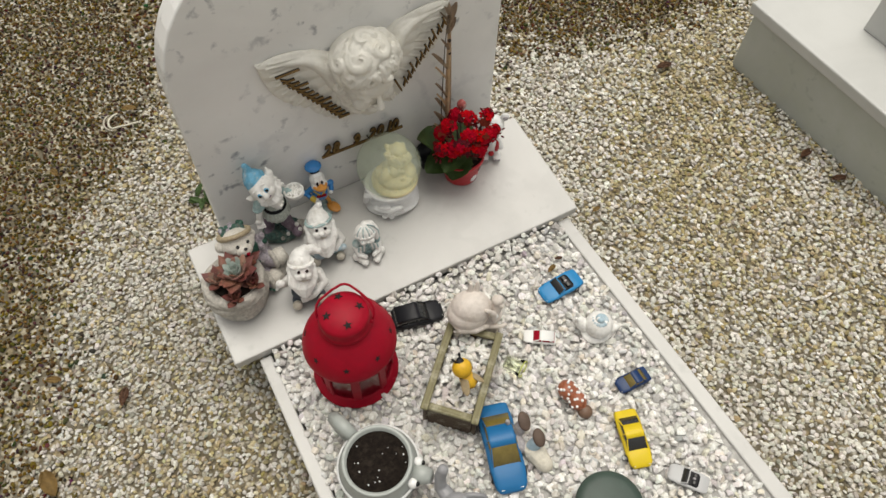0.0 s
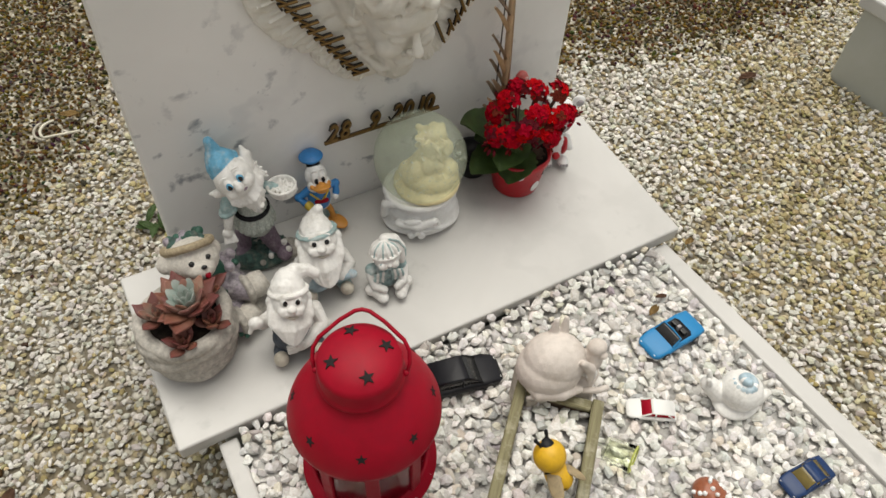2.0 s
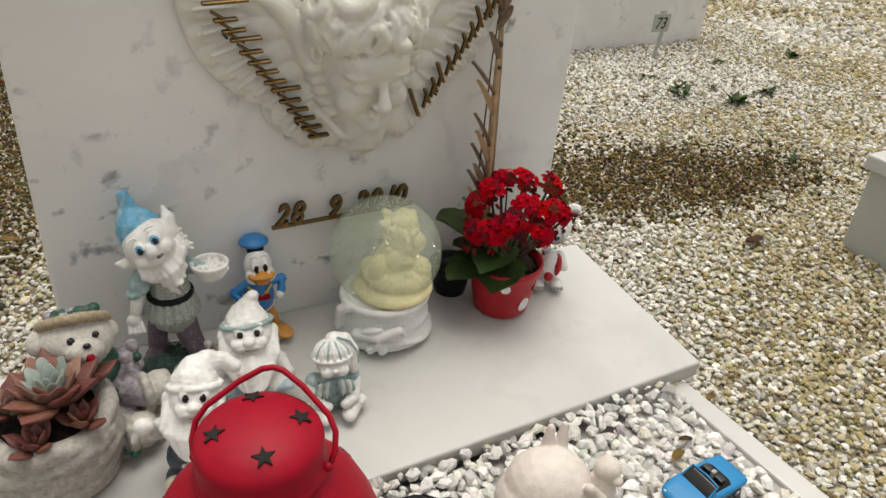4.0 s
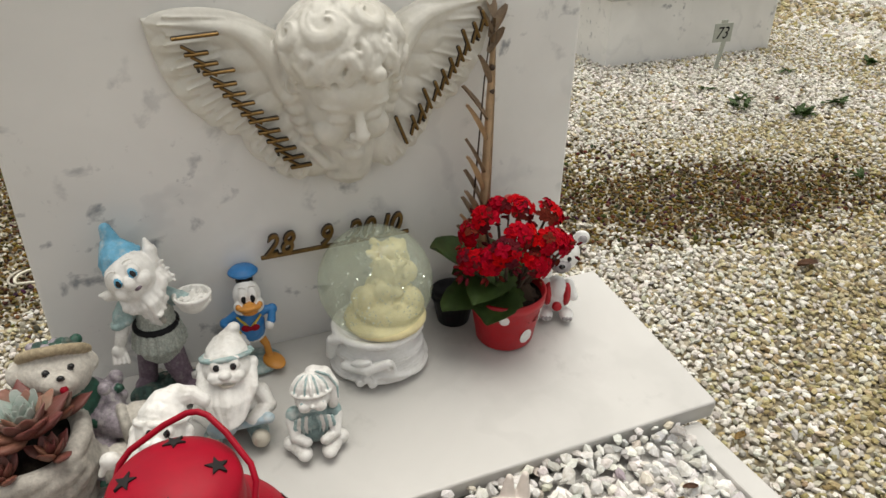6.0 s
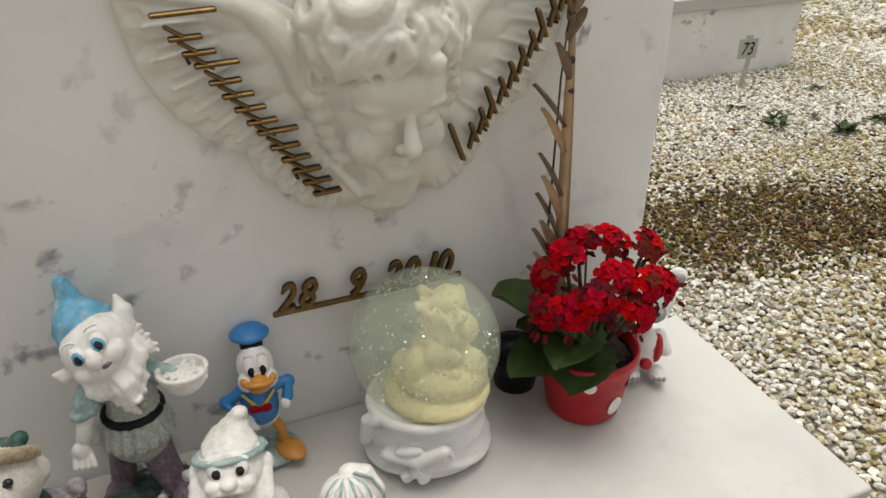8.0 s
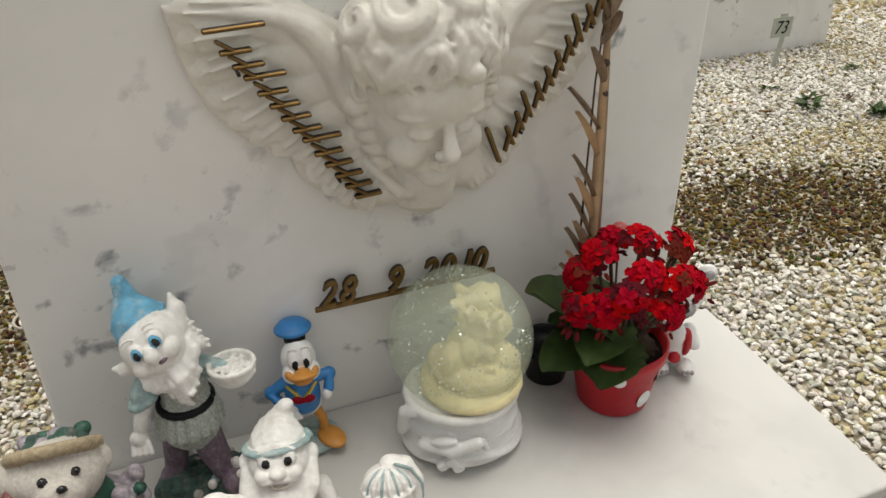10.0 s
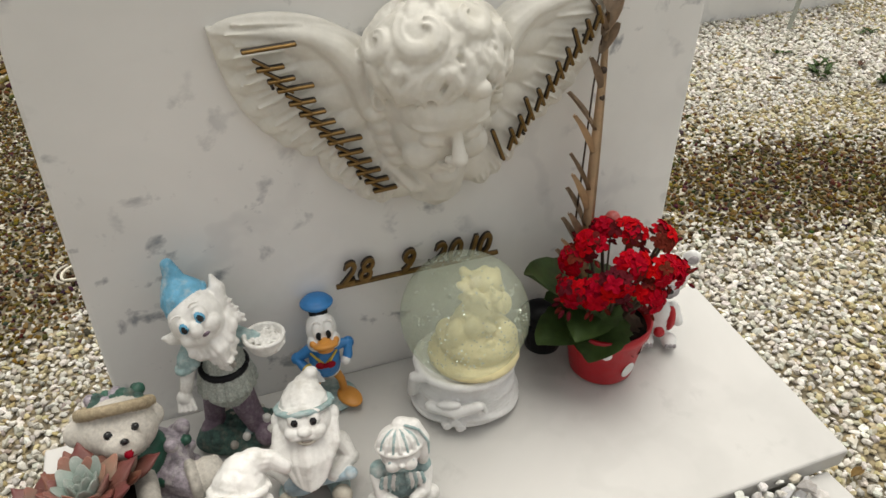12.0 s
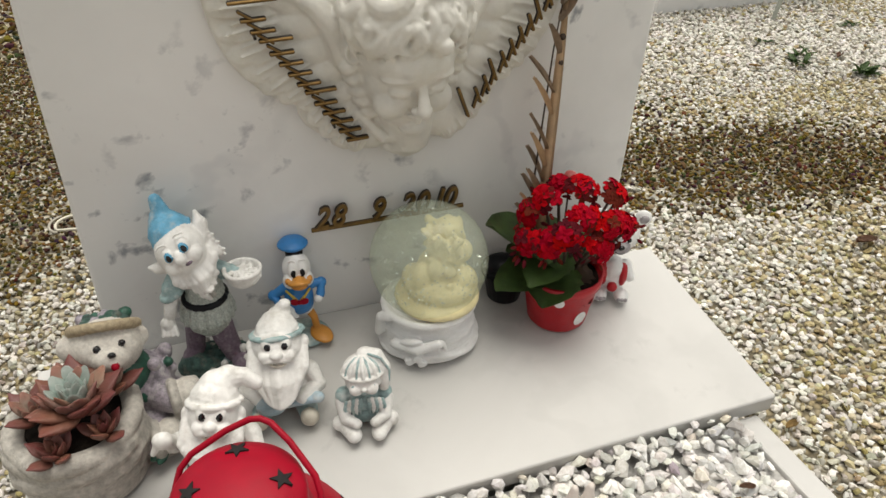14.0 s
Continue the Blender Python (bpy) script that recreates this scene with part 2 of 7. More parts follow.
# ---------------------------------------------------------------- sculpted figures
class Sculpt:
    """Rounded forms, fused into one skin and painted by the form that lies nearest."""
    def __init__(self):
        self.verts, self.faces, self.forms = [], [], []
        self.m = Matrix()

    def at(self, m=None):
        """Forms that follow are laid by the pose m."""
        self.m = m or Matrix()
        return self

    def take(self, bm):
        at = len(self.verts)
        bm.verts.ensure_lookup_table()
        self.verts += [v.co.copy() for v in bm.verts]
        self.faces += [[at + v.index for v in f.verts] for f in bm.faces]
        bm.free()

    def ball(self, c, r, paint=0, turn=(0, 0, 0), solid=True):
        r = (r, r, r) if isinstance(r, (int, float)) else r
        m = self.m @ pose(*c, *turn) @ Matrix.Diagonal((*r, 1))
        if solid:
            bm = bmesh.new()
            bmesh.ops.create_icosphere(bm, subdivisions=3, radius=1.0, matrix=m)
            bm.verts.index_update()
            self.take(bm)
        self.forms.append(("ball", np.array(m.inverted()), min(r), paint))
        return self

    def limb(self, points, radii, paint=0):
        radii = radii if isinstance(radii, (list, tuple)) else [radii] * len(points)
        points = [tuple(self.m @ Vector(p)) for p in points]
        bm = tube(points, list(radii), 12)
        bm.verts.index_update()
        self.take(bm)
        for p, r in zip(points, radii):
            bm = bmesh.new()
            bmesh.ops.create_icosphere(bm, subdivisions=2, radius=r, matrix=Matrix.Translation(p))
            bm.verts.index_update()
            self.take(bm)
        for a, b, ra, rb in zip(points, points[1:], radii, radii[1:]):
            self.forms.append(("limb", np.array(a), np.array(b), (ra, rb), paint))
        return self

    def strand(self, points, radius, paint=0):
        return self.limb(points, [radius] * (len(points) - 1) + [radius * 0.5], paint)

    def build(self, name, mats, voxel=0.0012, soften=2):
        me = mesh_of(name, self.verts, self.faces, [])
        ob = new(name, me)
        mod = ob.modifiers.new("skin", "REMESH")
        mod.mode, mod.voxel_size, mod.use_smooth_shade = "VOXEL", voxel, True
        if soften:
            sm = ob.modifiers.new("soft", "SMOOTH")
            sm.factor, sm.iterations = 0.5, soften
        bpy.context.view_layer.update()
        done = bpy.data.meshes.new_from_object(ob.evaluated_get(bpy.context.evaluated_depsgraph_get()))
        bpy.data.objects.remove(ob)
        bpy.data.meshes.remove(me)
        done.name = name
        for m in mats:
            done.materials.append(m)
        count = len(done.polygons)
        mid = np.empty(count * 3)
        done.polygons.foreach_get("center", mid)
        mid = mid.reshape(-1, 3)
        best, which = np.full(count, 1e9), np.zeros(count, dtype=np.int32)
        for form in self.forms:
            if form[0] == "ball":
                q = mid @ form[1][:3, :3].T + form[1][:3, 3]
                d = (np.linalg.norm(q, axis=1) - 1) * form[2]
            else:
                a, b, (ra, rb) = form[1], form[2], form[3]
                h = np.clip((mid - a) @ (b - a) / max(1e-12, (b - a) @ (b - a)), 0, 1)
                d = np.linalg.norm(mid - a - h[:, None] * (b - a), axis=1) - (ra + h * (rb - ra))
            near = d < best
            best[near], which[near] = d[near], form[-1]
        done.polygons.foreach_set("material_index", which)
        done.polygons.foreach_set("use_smooth", np.full(count, True))
        done.update()
        return done


def figure(name, sculpt, mats, m, label, category="figurine", voxel=0.0012, soften=2, group=""):
    ob = new(name, sculpt.build(name, mats, voxel, soften))
    ob.matrix_basis = m
    return tagged(ob, label, category, group)


def arc(c, r, a0, a1, n=6, plane="xz", rz=None):
    rz = r if rz is None else rz
    out = []
    for k in range(n + 1):
        a = radians(a0 + (a1 - a0) * k / n)
        u, v = r * math.cos(a), rz * math.sin(a)
        out.append((c[0] + u, c[1], c[2] + v) if plane == "xz" else ((c[0] + u, c[1] + v, c[2]) if plane == "xy" else (c[0], c[1] + u, c[2] + v)))
    return out


M_RESIN = plain("aged_white_resin", (0.77, 0.76, 0.73), 0.42, 90, 0.14, 0.3, dirt=(0.42, 0.40, 0.35))
M_CREAM = plain("cream_resin", (0.62, 0.58, 0.49), 0.6, 90, 0.2, 0.35, dirt=(0.36, 0.32, 0.25))
M_SAND = plain("sandy_stone_resin", (0.50, 0.47, 0.42), 0.8, 160, 0.35, 0.9, dirt=(0.28, 0.26, 0.23), depth=0.0015)
M_SKY = plain("sky_blue_paint", (0.13, 0.38, 0.56), 0.55, 110, 0.25, 0.5, dirt=(0.5, 0.55, 0.55))
M_TEAL = plain("faded_teal_wash", (0.30, 0.42, 0.42), 0.6, 130, 0.35, 0.4, dirt=(0.6, 0.6, 0.57))
M_PALEB = plain("pale_blue_wash", (0.36, 0.48, 0.55), 0.5, 100, 0.3, 0.3, dirt=(0.6, 0.6, 0.58))
M_NAVY = plain("dark_blue_paint", (0.045, 0.06, 0.085), 0.5, 90, 0.4, 0.3, dirt=(0.25, 0.26, 0.27))
M_JACKET = plain("grey_green_jacket", (0.50, 0.54, 0.49), 0.6, 420, 0.45, 0.9, dirt=(0.62, 0.62, 0.56), depth=0.0012)
M_PLUM = plain("plum_trousers", (0.17, 0.12, 0.16), 0.6, 260, 0.4, 0.7, dirt=(0.32, 0.28, 0.30))
M_MOSS = plain("moss_green_base", (0.07, 0.14, 0.12), 0.7, 200, 0.6, 1.0, dirt=(0.25, 0.24, 0.2), depth=0.002)
M_BLACK = plain("black_paint", (0.012, 0.012, 0.014), 0.35, 80, 0.3, 0.1)
M_EYE = plain("eye_black", (0.008, 0.008, 0.009), 0.15, 80, 0.1, 0.0)
M_RED = plain("red_enamel", (0.29, 0.001, 0.014), 0.5, 70, 0.14, 0.12, dirt=(0.23, 0.003, 0.016))
M_RED.node_tree.nodes["Principled BSDF"].inputs["Specular IOR Level"].default_value = 0.18
M_REDPOT = plain("red_pot_paint", (0.42, 0.004, 0.012), 0.45, 60, 0.15, 0.15, dirt=(0.36, 0.01, 0.02))
M_ORANGE = plain("orange_paint", (0.60, 0.26, 0.045), 0.45, 70, 0.15, 0.2)
M_BLUE = plain("bright_blue_paint", (0.03, 0.20, 0.50), 0.45, 70, 0.15, 0.2)
M_WHITE = plain("white_paint", (0.78, 0.78, 0.77), 0.4, 70, 0.08, 0.15, dirt=(0.6, 0.6, 0.57))
M_GREY = plain("grey_fur_paint", (0.36, 0.34, 0.35), 0.7, 200, 0.3, 0.6)
M_LILAC = plain("silver_lilac_paint", (0.33, 0.29, 0.33), 0.4, 260, 0.5, 0.8, dirt=(0.6, 0.58, 0.55))
M_GREEN = plain("bottle_green_paint", (0.02, 0.09, 0.06), 0.5, 120, 0.5, 0.5)
M_CHERUB = plain("cast_white_stone", (0.69, 0.67, 0.61), 0.5, 45, 0.12, 0.35, dirt=(0.60, 0.57, 0.48), depth=0.0008)
M_BRONZE = plain("aged_bronze", (0.22, 0.135, 0.05), 0.38, 90, 0.35, 0.2, metal=0.9, dirt=(0.03, 0.025, 0.02))
M_BRONZE_DARK = plain("dark_bronze", (0.035, 0.03, 0.026), 0.5, 90, 0.3, 0.2, metal=0.6)

# ---- winged cherub relief on the headstone
def cherub():
    s = Sculpt()
    hx, hy, hz = 0.025, -0.024, 0.508           # centre of the head, y from the stone's face
    s.ball((hx, hy, hz), (0.056, 0.050, 0.058))
    # face, bowed forward and turned a little aside
    s.at(pose(hx + 0.000, hy - 0.008, hz - 0.037, 20, 0, 5))
    s.ball((0, 0, 0), (0.043, 0.038, 0.044)).ball((0, -0.006, 0.024), (0.042, 0.036, 0.030)).ball((0, -0.010, -0.026), (0.031, 0.027, 0.024))
    for e in (-1, 1):
        s.ball((e * 0.022, -0.024, -0.013), (0.0175, 0.0145, 0.0165))                                       # cheeks
        s.ball((e * 0.0185, -0.0290, 0.0215), (0.0185, 0.0100, 0.0050), turn=(0, e * 9, e * 18))            # brows
        s.ball((e * 0.0180, -0.0325, 0.0070), (0.0110, 0.0060, 0.0062), turn=(0, e * 8, e * 20))            # closed lids
        s.strand([(e * (0.0080 + 0.0050 * k), -0.0385 + 0.0012 * k * k, 0.0040 - 0.0016 * math.sin(k * 1.05)) for k in range(5)], 0.0009)
        s.ball((e * 0.0062, -0.0455, -0.0075), (0.0046, 0.0050, 0.0038))                                    # nostrils
    s.limb([(0, -0.0370, 0.0185), (0, -0.0435, 0.0070), (0, -0.0510, -0.0045)], [0.0042, 0.0050, 0.0070])
    s.limb([(-0.010, -0.0365, -0.0205), (-0.004, -0.0415, -0.0185), (0, -0.0415, -0.0195), (0.004, -0.0415, -0.0185), (0.010, -0.0365, -0.0205)], [0.0012, 0.0030, 0.0026, 0.0030, 0.0012])
    s.limb([(-0.008, -0.0365, -0.0240), (0, -0.0405, -0.0260), (0.008, -0.0365, -0.0240)], [0.0014, 0.0036, 0.0014])
    s.ball((0, -0.0310, -0.0400), (0.0135, 0.0110, 0.0095))                                                 # chin
    s.at()
    # hair: a cap of broad flat curls, combed with fine strands
    s.ball((hx, hy - 0.002, hz + 0.012), (0.060, 0.052, 0.052))

    def skin(th, ph, out=0.0):
        d = Vector((math.sin(th) * math.cos(ph), -math.cos(th) * math.cos(ph), math.sin(ph)))
        return Vector((hx + (0.060 + out) * d.x, hy - 0.002 + (0.053 + out) * d.y, hz + 0.010 + (0.055 + out) * d.z)), d

    def curl(th, ph, r, thick, turns, spin, start):
        c, d = skin(th, ph)
        u = Vector((0, 0, 1)).cross(d)
        u = (u if u.length > 0.05 else Vector((1, 0, 0))).normalized()
        v = d.cross(u)
        s.ball(tuple(c), (r * 0.8, r * 0.8, thick * 0.8), turn=tuple(math.degrees(v) for v in d.to_track_quat("Z", "Y").to_euler()))
        for shift, rad, lift in ((0.0, thick * 1.25, -0.55), (0.50, thick * 0.20, 0.40), (-0.30, thick * 0.20, 0.44)):
            pts, radii = [], []
            for k in range(15):
                q = k / 14
                a = start + spin * turns * 2 * math.pi * q
                rr = r * (1 - 0.80 * q) + shift * thick
                pts.append(tuple(c + (u * math.cos(a) + v * math.sin(a)) * rr + d * (thick * (0.30 + lift) + 0.004 * q - rr * rr * 6)))
                radii.append(rad * (0.55 + 0.45 * math.sin(math.pi * min(1.0, 0.15 + q * 0.8))))
            s.limb(pts, radii)

    for th, ph, r, thick, turns, spin, start in (
            (-0.42, 0.70, 0.021, 0.0085, 0.85, 1, 2.6), (0.42, 0.85, 0.019, 0.0078, 0.80, -1, 0.6), (-0.05, 1.28, 0.018, 0.0075, 0.7, 1, 0.2),
            (-1.15, 0.50, 0.016, 0.0072, 0.85, 1, 2.9), (1.10, 0.50, 0.017, 0.0072, 0.75, -1, 0.4), (1.25, 0.00, 0.012, 0.0060, 0.8, -1, 0.0)):
        curl(th, ph, r, thick, turns, spin, start)
    rng = random.Random(5)
    for k in range(120):                                                                               # swept locks between the curls
        th, ph = rng.uniform(-1.65, 1.65), rng.uniform(0.10, 1.30)
        bend, sway, big = rng.uniform(-0.22, 0.22), rng.uniform(-0.45, 0.45), rng.choice((0.0028, 0.0038, 0.0055))
        pts = [tuple(skin(th + sway * q + bend * math.sin(3.4 * q), ph - 0.50 * q, 0.0035 - 0.4 * big)[0]) for q in (0, 0.2, 0.4, 0.6, 0.8, 1.0)]
        s.limb(pts, [big * 0.5, big * 0.9, big, big, big * 0.8, big * 0.4])
    for k in range(11):                                                                                # uneven fringe swept to the sides
        x = (k - 5) / 5
        a, side = x * 1.2 + rng.uniform(-0.06, 0.06), (1 if k % 3 else -1) * (1 if x > -0.1 else -1)
        fall, big = -0.16 - 0.26 * abs(x) + rng.uniform(-0.07, 0.07), rng.uniform(0.0050, 0.0078)
        s.limb([tuple(skin(a - 0.10 * side, 0.34, -0.002)[0]), tuple(skin(a, 0.14, 0.000)[0]), tuple(skin(a + 0.10 * side, -0.05, 0.000)[0]), tuple(skin(a + 0.30 * side, fall, -0.002)[0])], [big * 0.6, big, big * 0.9, big * 0.3])
    s.ball(tuple(skin(0.36, -0.16, 0.004)[0]), (0.0085, 0.0075, 0.0080))                                # round forelock
    for e in (-1, 1):                                                                                  # ears and side locks
        s.ball((hx + e * 0.050, hy - 0.010, hz - 0.010), (0.0085, 0.012, 0.014))
        s.strand(arc((hx + e * 0.052, hy - 0.020, hz - 0.010), 0.006, 20, 320, 9, rz=0.009), 0.0022)
        for q in range(5):
            s.ball((hx + e * (0.052 - 0.005 * q), hy - 0.004 + 0.002 * q, hz - 0.026 - 0.012 * q), (0.0115, 0.013, 0.0085), turn=(0, 25 * e, 30 * q))
    # neck and the drapery below it
    s.limb([(hx + 0.004, hy + 0.012, hz - 0.070), (hx + 0.006, hy + 0.018, hz - 0.110)], [0.034, 0.028])
    s.ball((hx - 0.030, hy + 0.018, hz - 0.098), (0.030, 0.020, 0.026)).ball((hx + 0.040, hy + 0.014, hz - 0.094), (0.020, 0.018, 0.024))
    s.ball((hx + 0.004, hy + 0.014, hz - 0.120), (0.026, 0.014, 0.012))
    s.limb([(hx - 0.046, hy + 0.004, hz - 0.078), (hx - 0.022, hy - 0.004, hz - 0.104), (hx + 0.004, hy + 0.002, hz - 0.112)], [0.0045, 0.0060, 0.0050])
    for e in (-1, 1):                                                                                  # wings: shingled flight feathers under a smooth shoulder
        blades = (((0.074, 0.546), (0.172, 0.556), 0.0125), ((0.072, 0.540), (0.171, 0.536), 0.0135), ((0.070, 0.530), (0.165, 0.512), 0.0135), ((0.066, 0.520), (0.157, 0.490), 0.0135),
                  ((0.062, 0.510), (0.146, 0.472), 0.0130), ((0.058, 0.500), (0.132, 0.457), 0.0125), ((0.054, 0.488), (0.117, 0.446), 0.0120), ((0.050, 0.476), (0.101, 0.438), 0.0115),
                  ((0.050, 0.462), (0.092, 0.420), 0.0125), ((0.046, 0.450), (0.080, 0.406), 0.0120), ((0.040, 0.440), (0.066, 0.395), 0.0115), ((0.034, 0.432), (0.052, 0.387), 0.0110))
        s.take(prism([(hx + e * x, z) for x, z in ((0.174, 0.559), (0.172, 0.545), (0.169, 0.524), (0.164, 0.505), (0.157, 0.488), (0.146, 0.472), (0.132, 0.457), (0.116, 0.446), (0.101, 0.439), (0.100, 0.429), (0.094, 0.417), (0.084, 0.408), (0.073, 0.403), (0.070, 0.393), (0.060, 0.386), (0.046, 0.384), (0.030, 0.400), (0.030, 0.500), (0.050, 0.535), (0.076, 0.551), (0.120, 0.557))], 0.003, -0.0095, 0.003))
        for n, ((rx, rz), (tx, tz), wide) in enumerate(blades):
            ln, ang = math.hypot(tx - rx, tz - rz), math.degrees(math.atan2(tz - rz, e * (tx - rx)))
            out = -0.0070 - 0.0009 * n
            s.ball((hx + e * (rx + tx) / 2, out, (rz + tz) / 2), (ln * 0.50, 0.0075, wide * 1.20), turn=(6, -ang, 0))
            nx, nz = -(tz - rz) / ln, (tx - rx) / ln
            for off, far in ((0.0, 0.94), (0.55, 0.84), (-0.55, 0.84)):                                # quill and barbs
                w = off * wide
                s.limb([(hx + e * (rx + (tx - rx) * q + nx * w), out - 0.0078 * (1 - 0.35 * abs(off)), rz + (tz - rz) * q + nz * w) for q in (0.30, 0.62, far)], [0.0011, 0.0014, 0.0007])
        for (ax, az), (bx, bz), wide, up in (((0.060, 0.530), (0.120, 0.545), 0.016, -0.012), ((0.058, 0.515), (0.112, 0.520), 0.016, -0.013), ((0.054, 0.498), (0.102, 0.492), 0.015, -0.014), ((0.050, 0.480), (0.090, 0.466), 0.014, -0.015), ((0.044, 0.462), (0.074, 0.440), 0.012, -0.016)):
            ln, ang = math.hypot(bx - ax, bz - az), math.degrees(math.atan2(bz - az, e * (bx - ax)))
            s.ball((hx + e * (ax + bx) / 2, up, (az + bz) / 2), (ln * 0.58, 0.0080, wide), turn=(3, -ang, 0))
        s.limb([(hx + e * x, y, z) for x, y, z in ((0.168, -0.008, 0.555), (0.130, -0.011, 0.551), (0.096, -0.014, 0.545), (0.078, -0.017, 0.534), (0.064, -0.020, 0.516), (0.056, -0.020, 0.486))], [0.0030, 0.0055, 0.0085, 0.0115, 0.0130, 0.0115])
    return s.build("cherub_relief", [M_CHERUB], 0.0014, 1)


relief = new("cherub_relief", cherub())
relief.matrix_basis = pose(0, 0.262, 0)
tagged(relief, "cast white winged child's head fixed on the marble headstone", "statue")

# ---- bronze lettering
def bar(length, width, depth):
    return box(-length / 2, length / 2, -depth / 2, depth / 2, -width / 2, width / 2, min(width, depth) * 0.3, 1)


def name_bars(x0, z0, x1, z1, count, tall, y, label):
    ang = math.degrees(math.atan2(z1 - z0, x1 - x0))
    t = thing("name_inscription", pose((x0 + x1) / 2, y, (z0 + z1) / 2, 0, -ang, 0), label, "inscription")
    ln = math.hypot(x1 - x0, z1 - z0)
    for k in range(count):
        u = -ln / 2 + ln * (k + 0.5) / count
        h = tall * (1.9 if k == 0 else (1.35 if k in (3, 8) else 1.0))
        # each bar has a wider, darker copy 3 mm behind it
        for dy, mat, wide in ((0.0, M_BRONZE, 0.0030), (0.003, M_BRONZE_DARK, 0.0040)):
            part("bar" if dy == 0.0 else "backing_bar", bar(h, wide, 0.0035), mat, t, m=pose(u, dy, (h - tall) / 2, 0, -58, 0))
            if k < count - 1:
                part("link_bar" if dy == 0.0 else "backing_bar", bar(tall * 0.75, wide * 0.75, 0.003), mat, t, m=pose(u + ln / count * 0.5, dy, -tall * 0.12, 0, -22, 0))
    for u in (-0.32, 0.32):
        part("pin", tube([(u * ln, 0, -tall * 0.42), (u * ln, 0.024, -tall * 0.42)], 0.0015, 6), M_BRONZE_DARK, t)
    return t


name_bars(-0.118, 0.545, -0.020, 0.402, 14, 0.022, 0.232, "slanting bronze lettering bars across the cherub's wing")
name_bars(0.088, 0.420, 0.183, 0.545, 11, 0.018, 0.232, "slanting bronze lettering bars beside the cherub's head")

date_sign = thing("date_inscription", pose(-0.075, 0.250, 0.298), "bronze date numerals joined by a thin base bar", "inscription")
part("base_bar", box(0.0, 0.172, -0.002, 0.002, -0.0018, 0.0018, 0.0006), M_BRONZE, date_sign)
part("base_bar_backing", box(0.001, 0.173, 0.0022, 0.0040, -0.0026, 0.0012, 0.0005), M_BRONZE_DARK, date_sign)
for u in (0.02, 0.10, 0.16):
    part("pin", tube([(u, 0.003, 0), (u, 0.013, 0)], 0.0013, 6), M_BRONZE_DARK, date_sign)
for text, u in (("2", 0.004), ("8", 0.021), ("9", 0.064), ("2", 0.098), ("0", 0.1145), ("1", 0.134), ("0", 0.1465)):
    # each numeral is doubled by a slightly fatter, darker copy behind
    for name, dy, mat, grow in (("numeral", 0.0, M_BRONZE, 0.0002), ("numeral_backing", 0.003, M_BRONZE_DARK, 0.0006)):
        cu = bpy.data.curves.new(name, "FONT")
        cu.body, cu.size, cu.shear, cu.extrude, cu.bevel_depth, cu.offset, cu.resolution_u = text, 0.036, 0.35, 0.0012, 0.0003, grow, 4
        cu.materials.append(mat)
        ob = new(name, cu)
        ob.parent = date_sign
        ob.matrix_basis = pose(u, dy, 0.0008, 90, 0, 0) @ Matrix.Diagonal((0.82, 1, 1, 1))

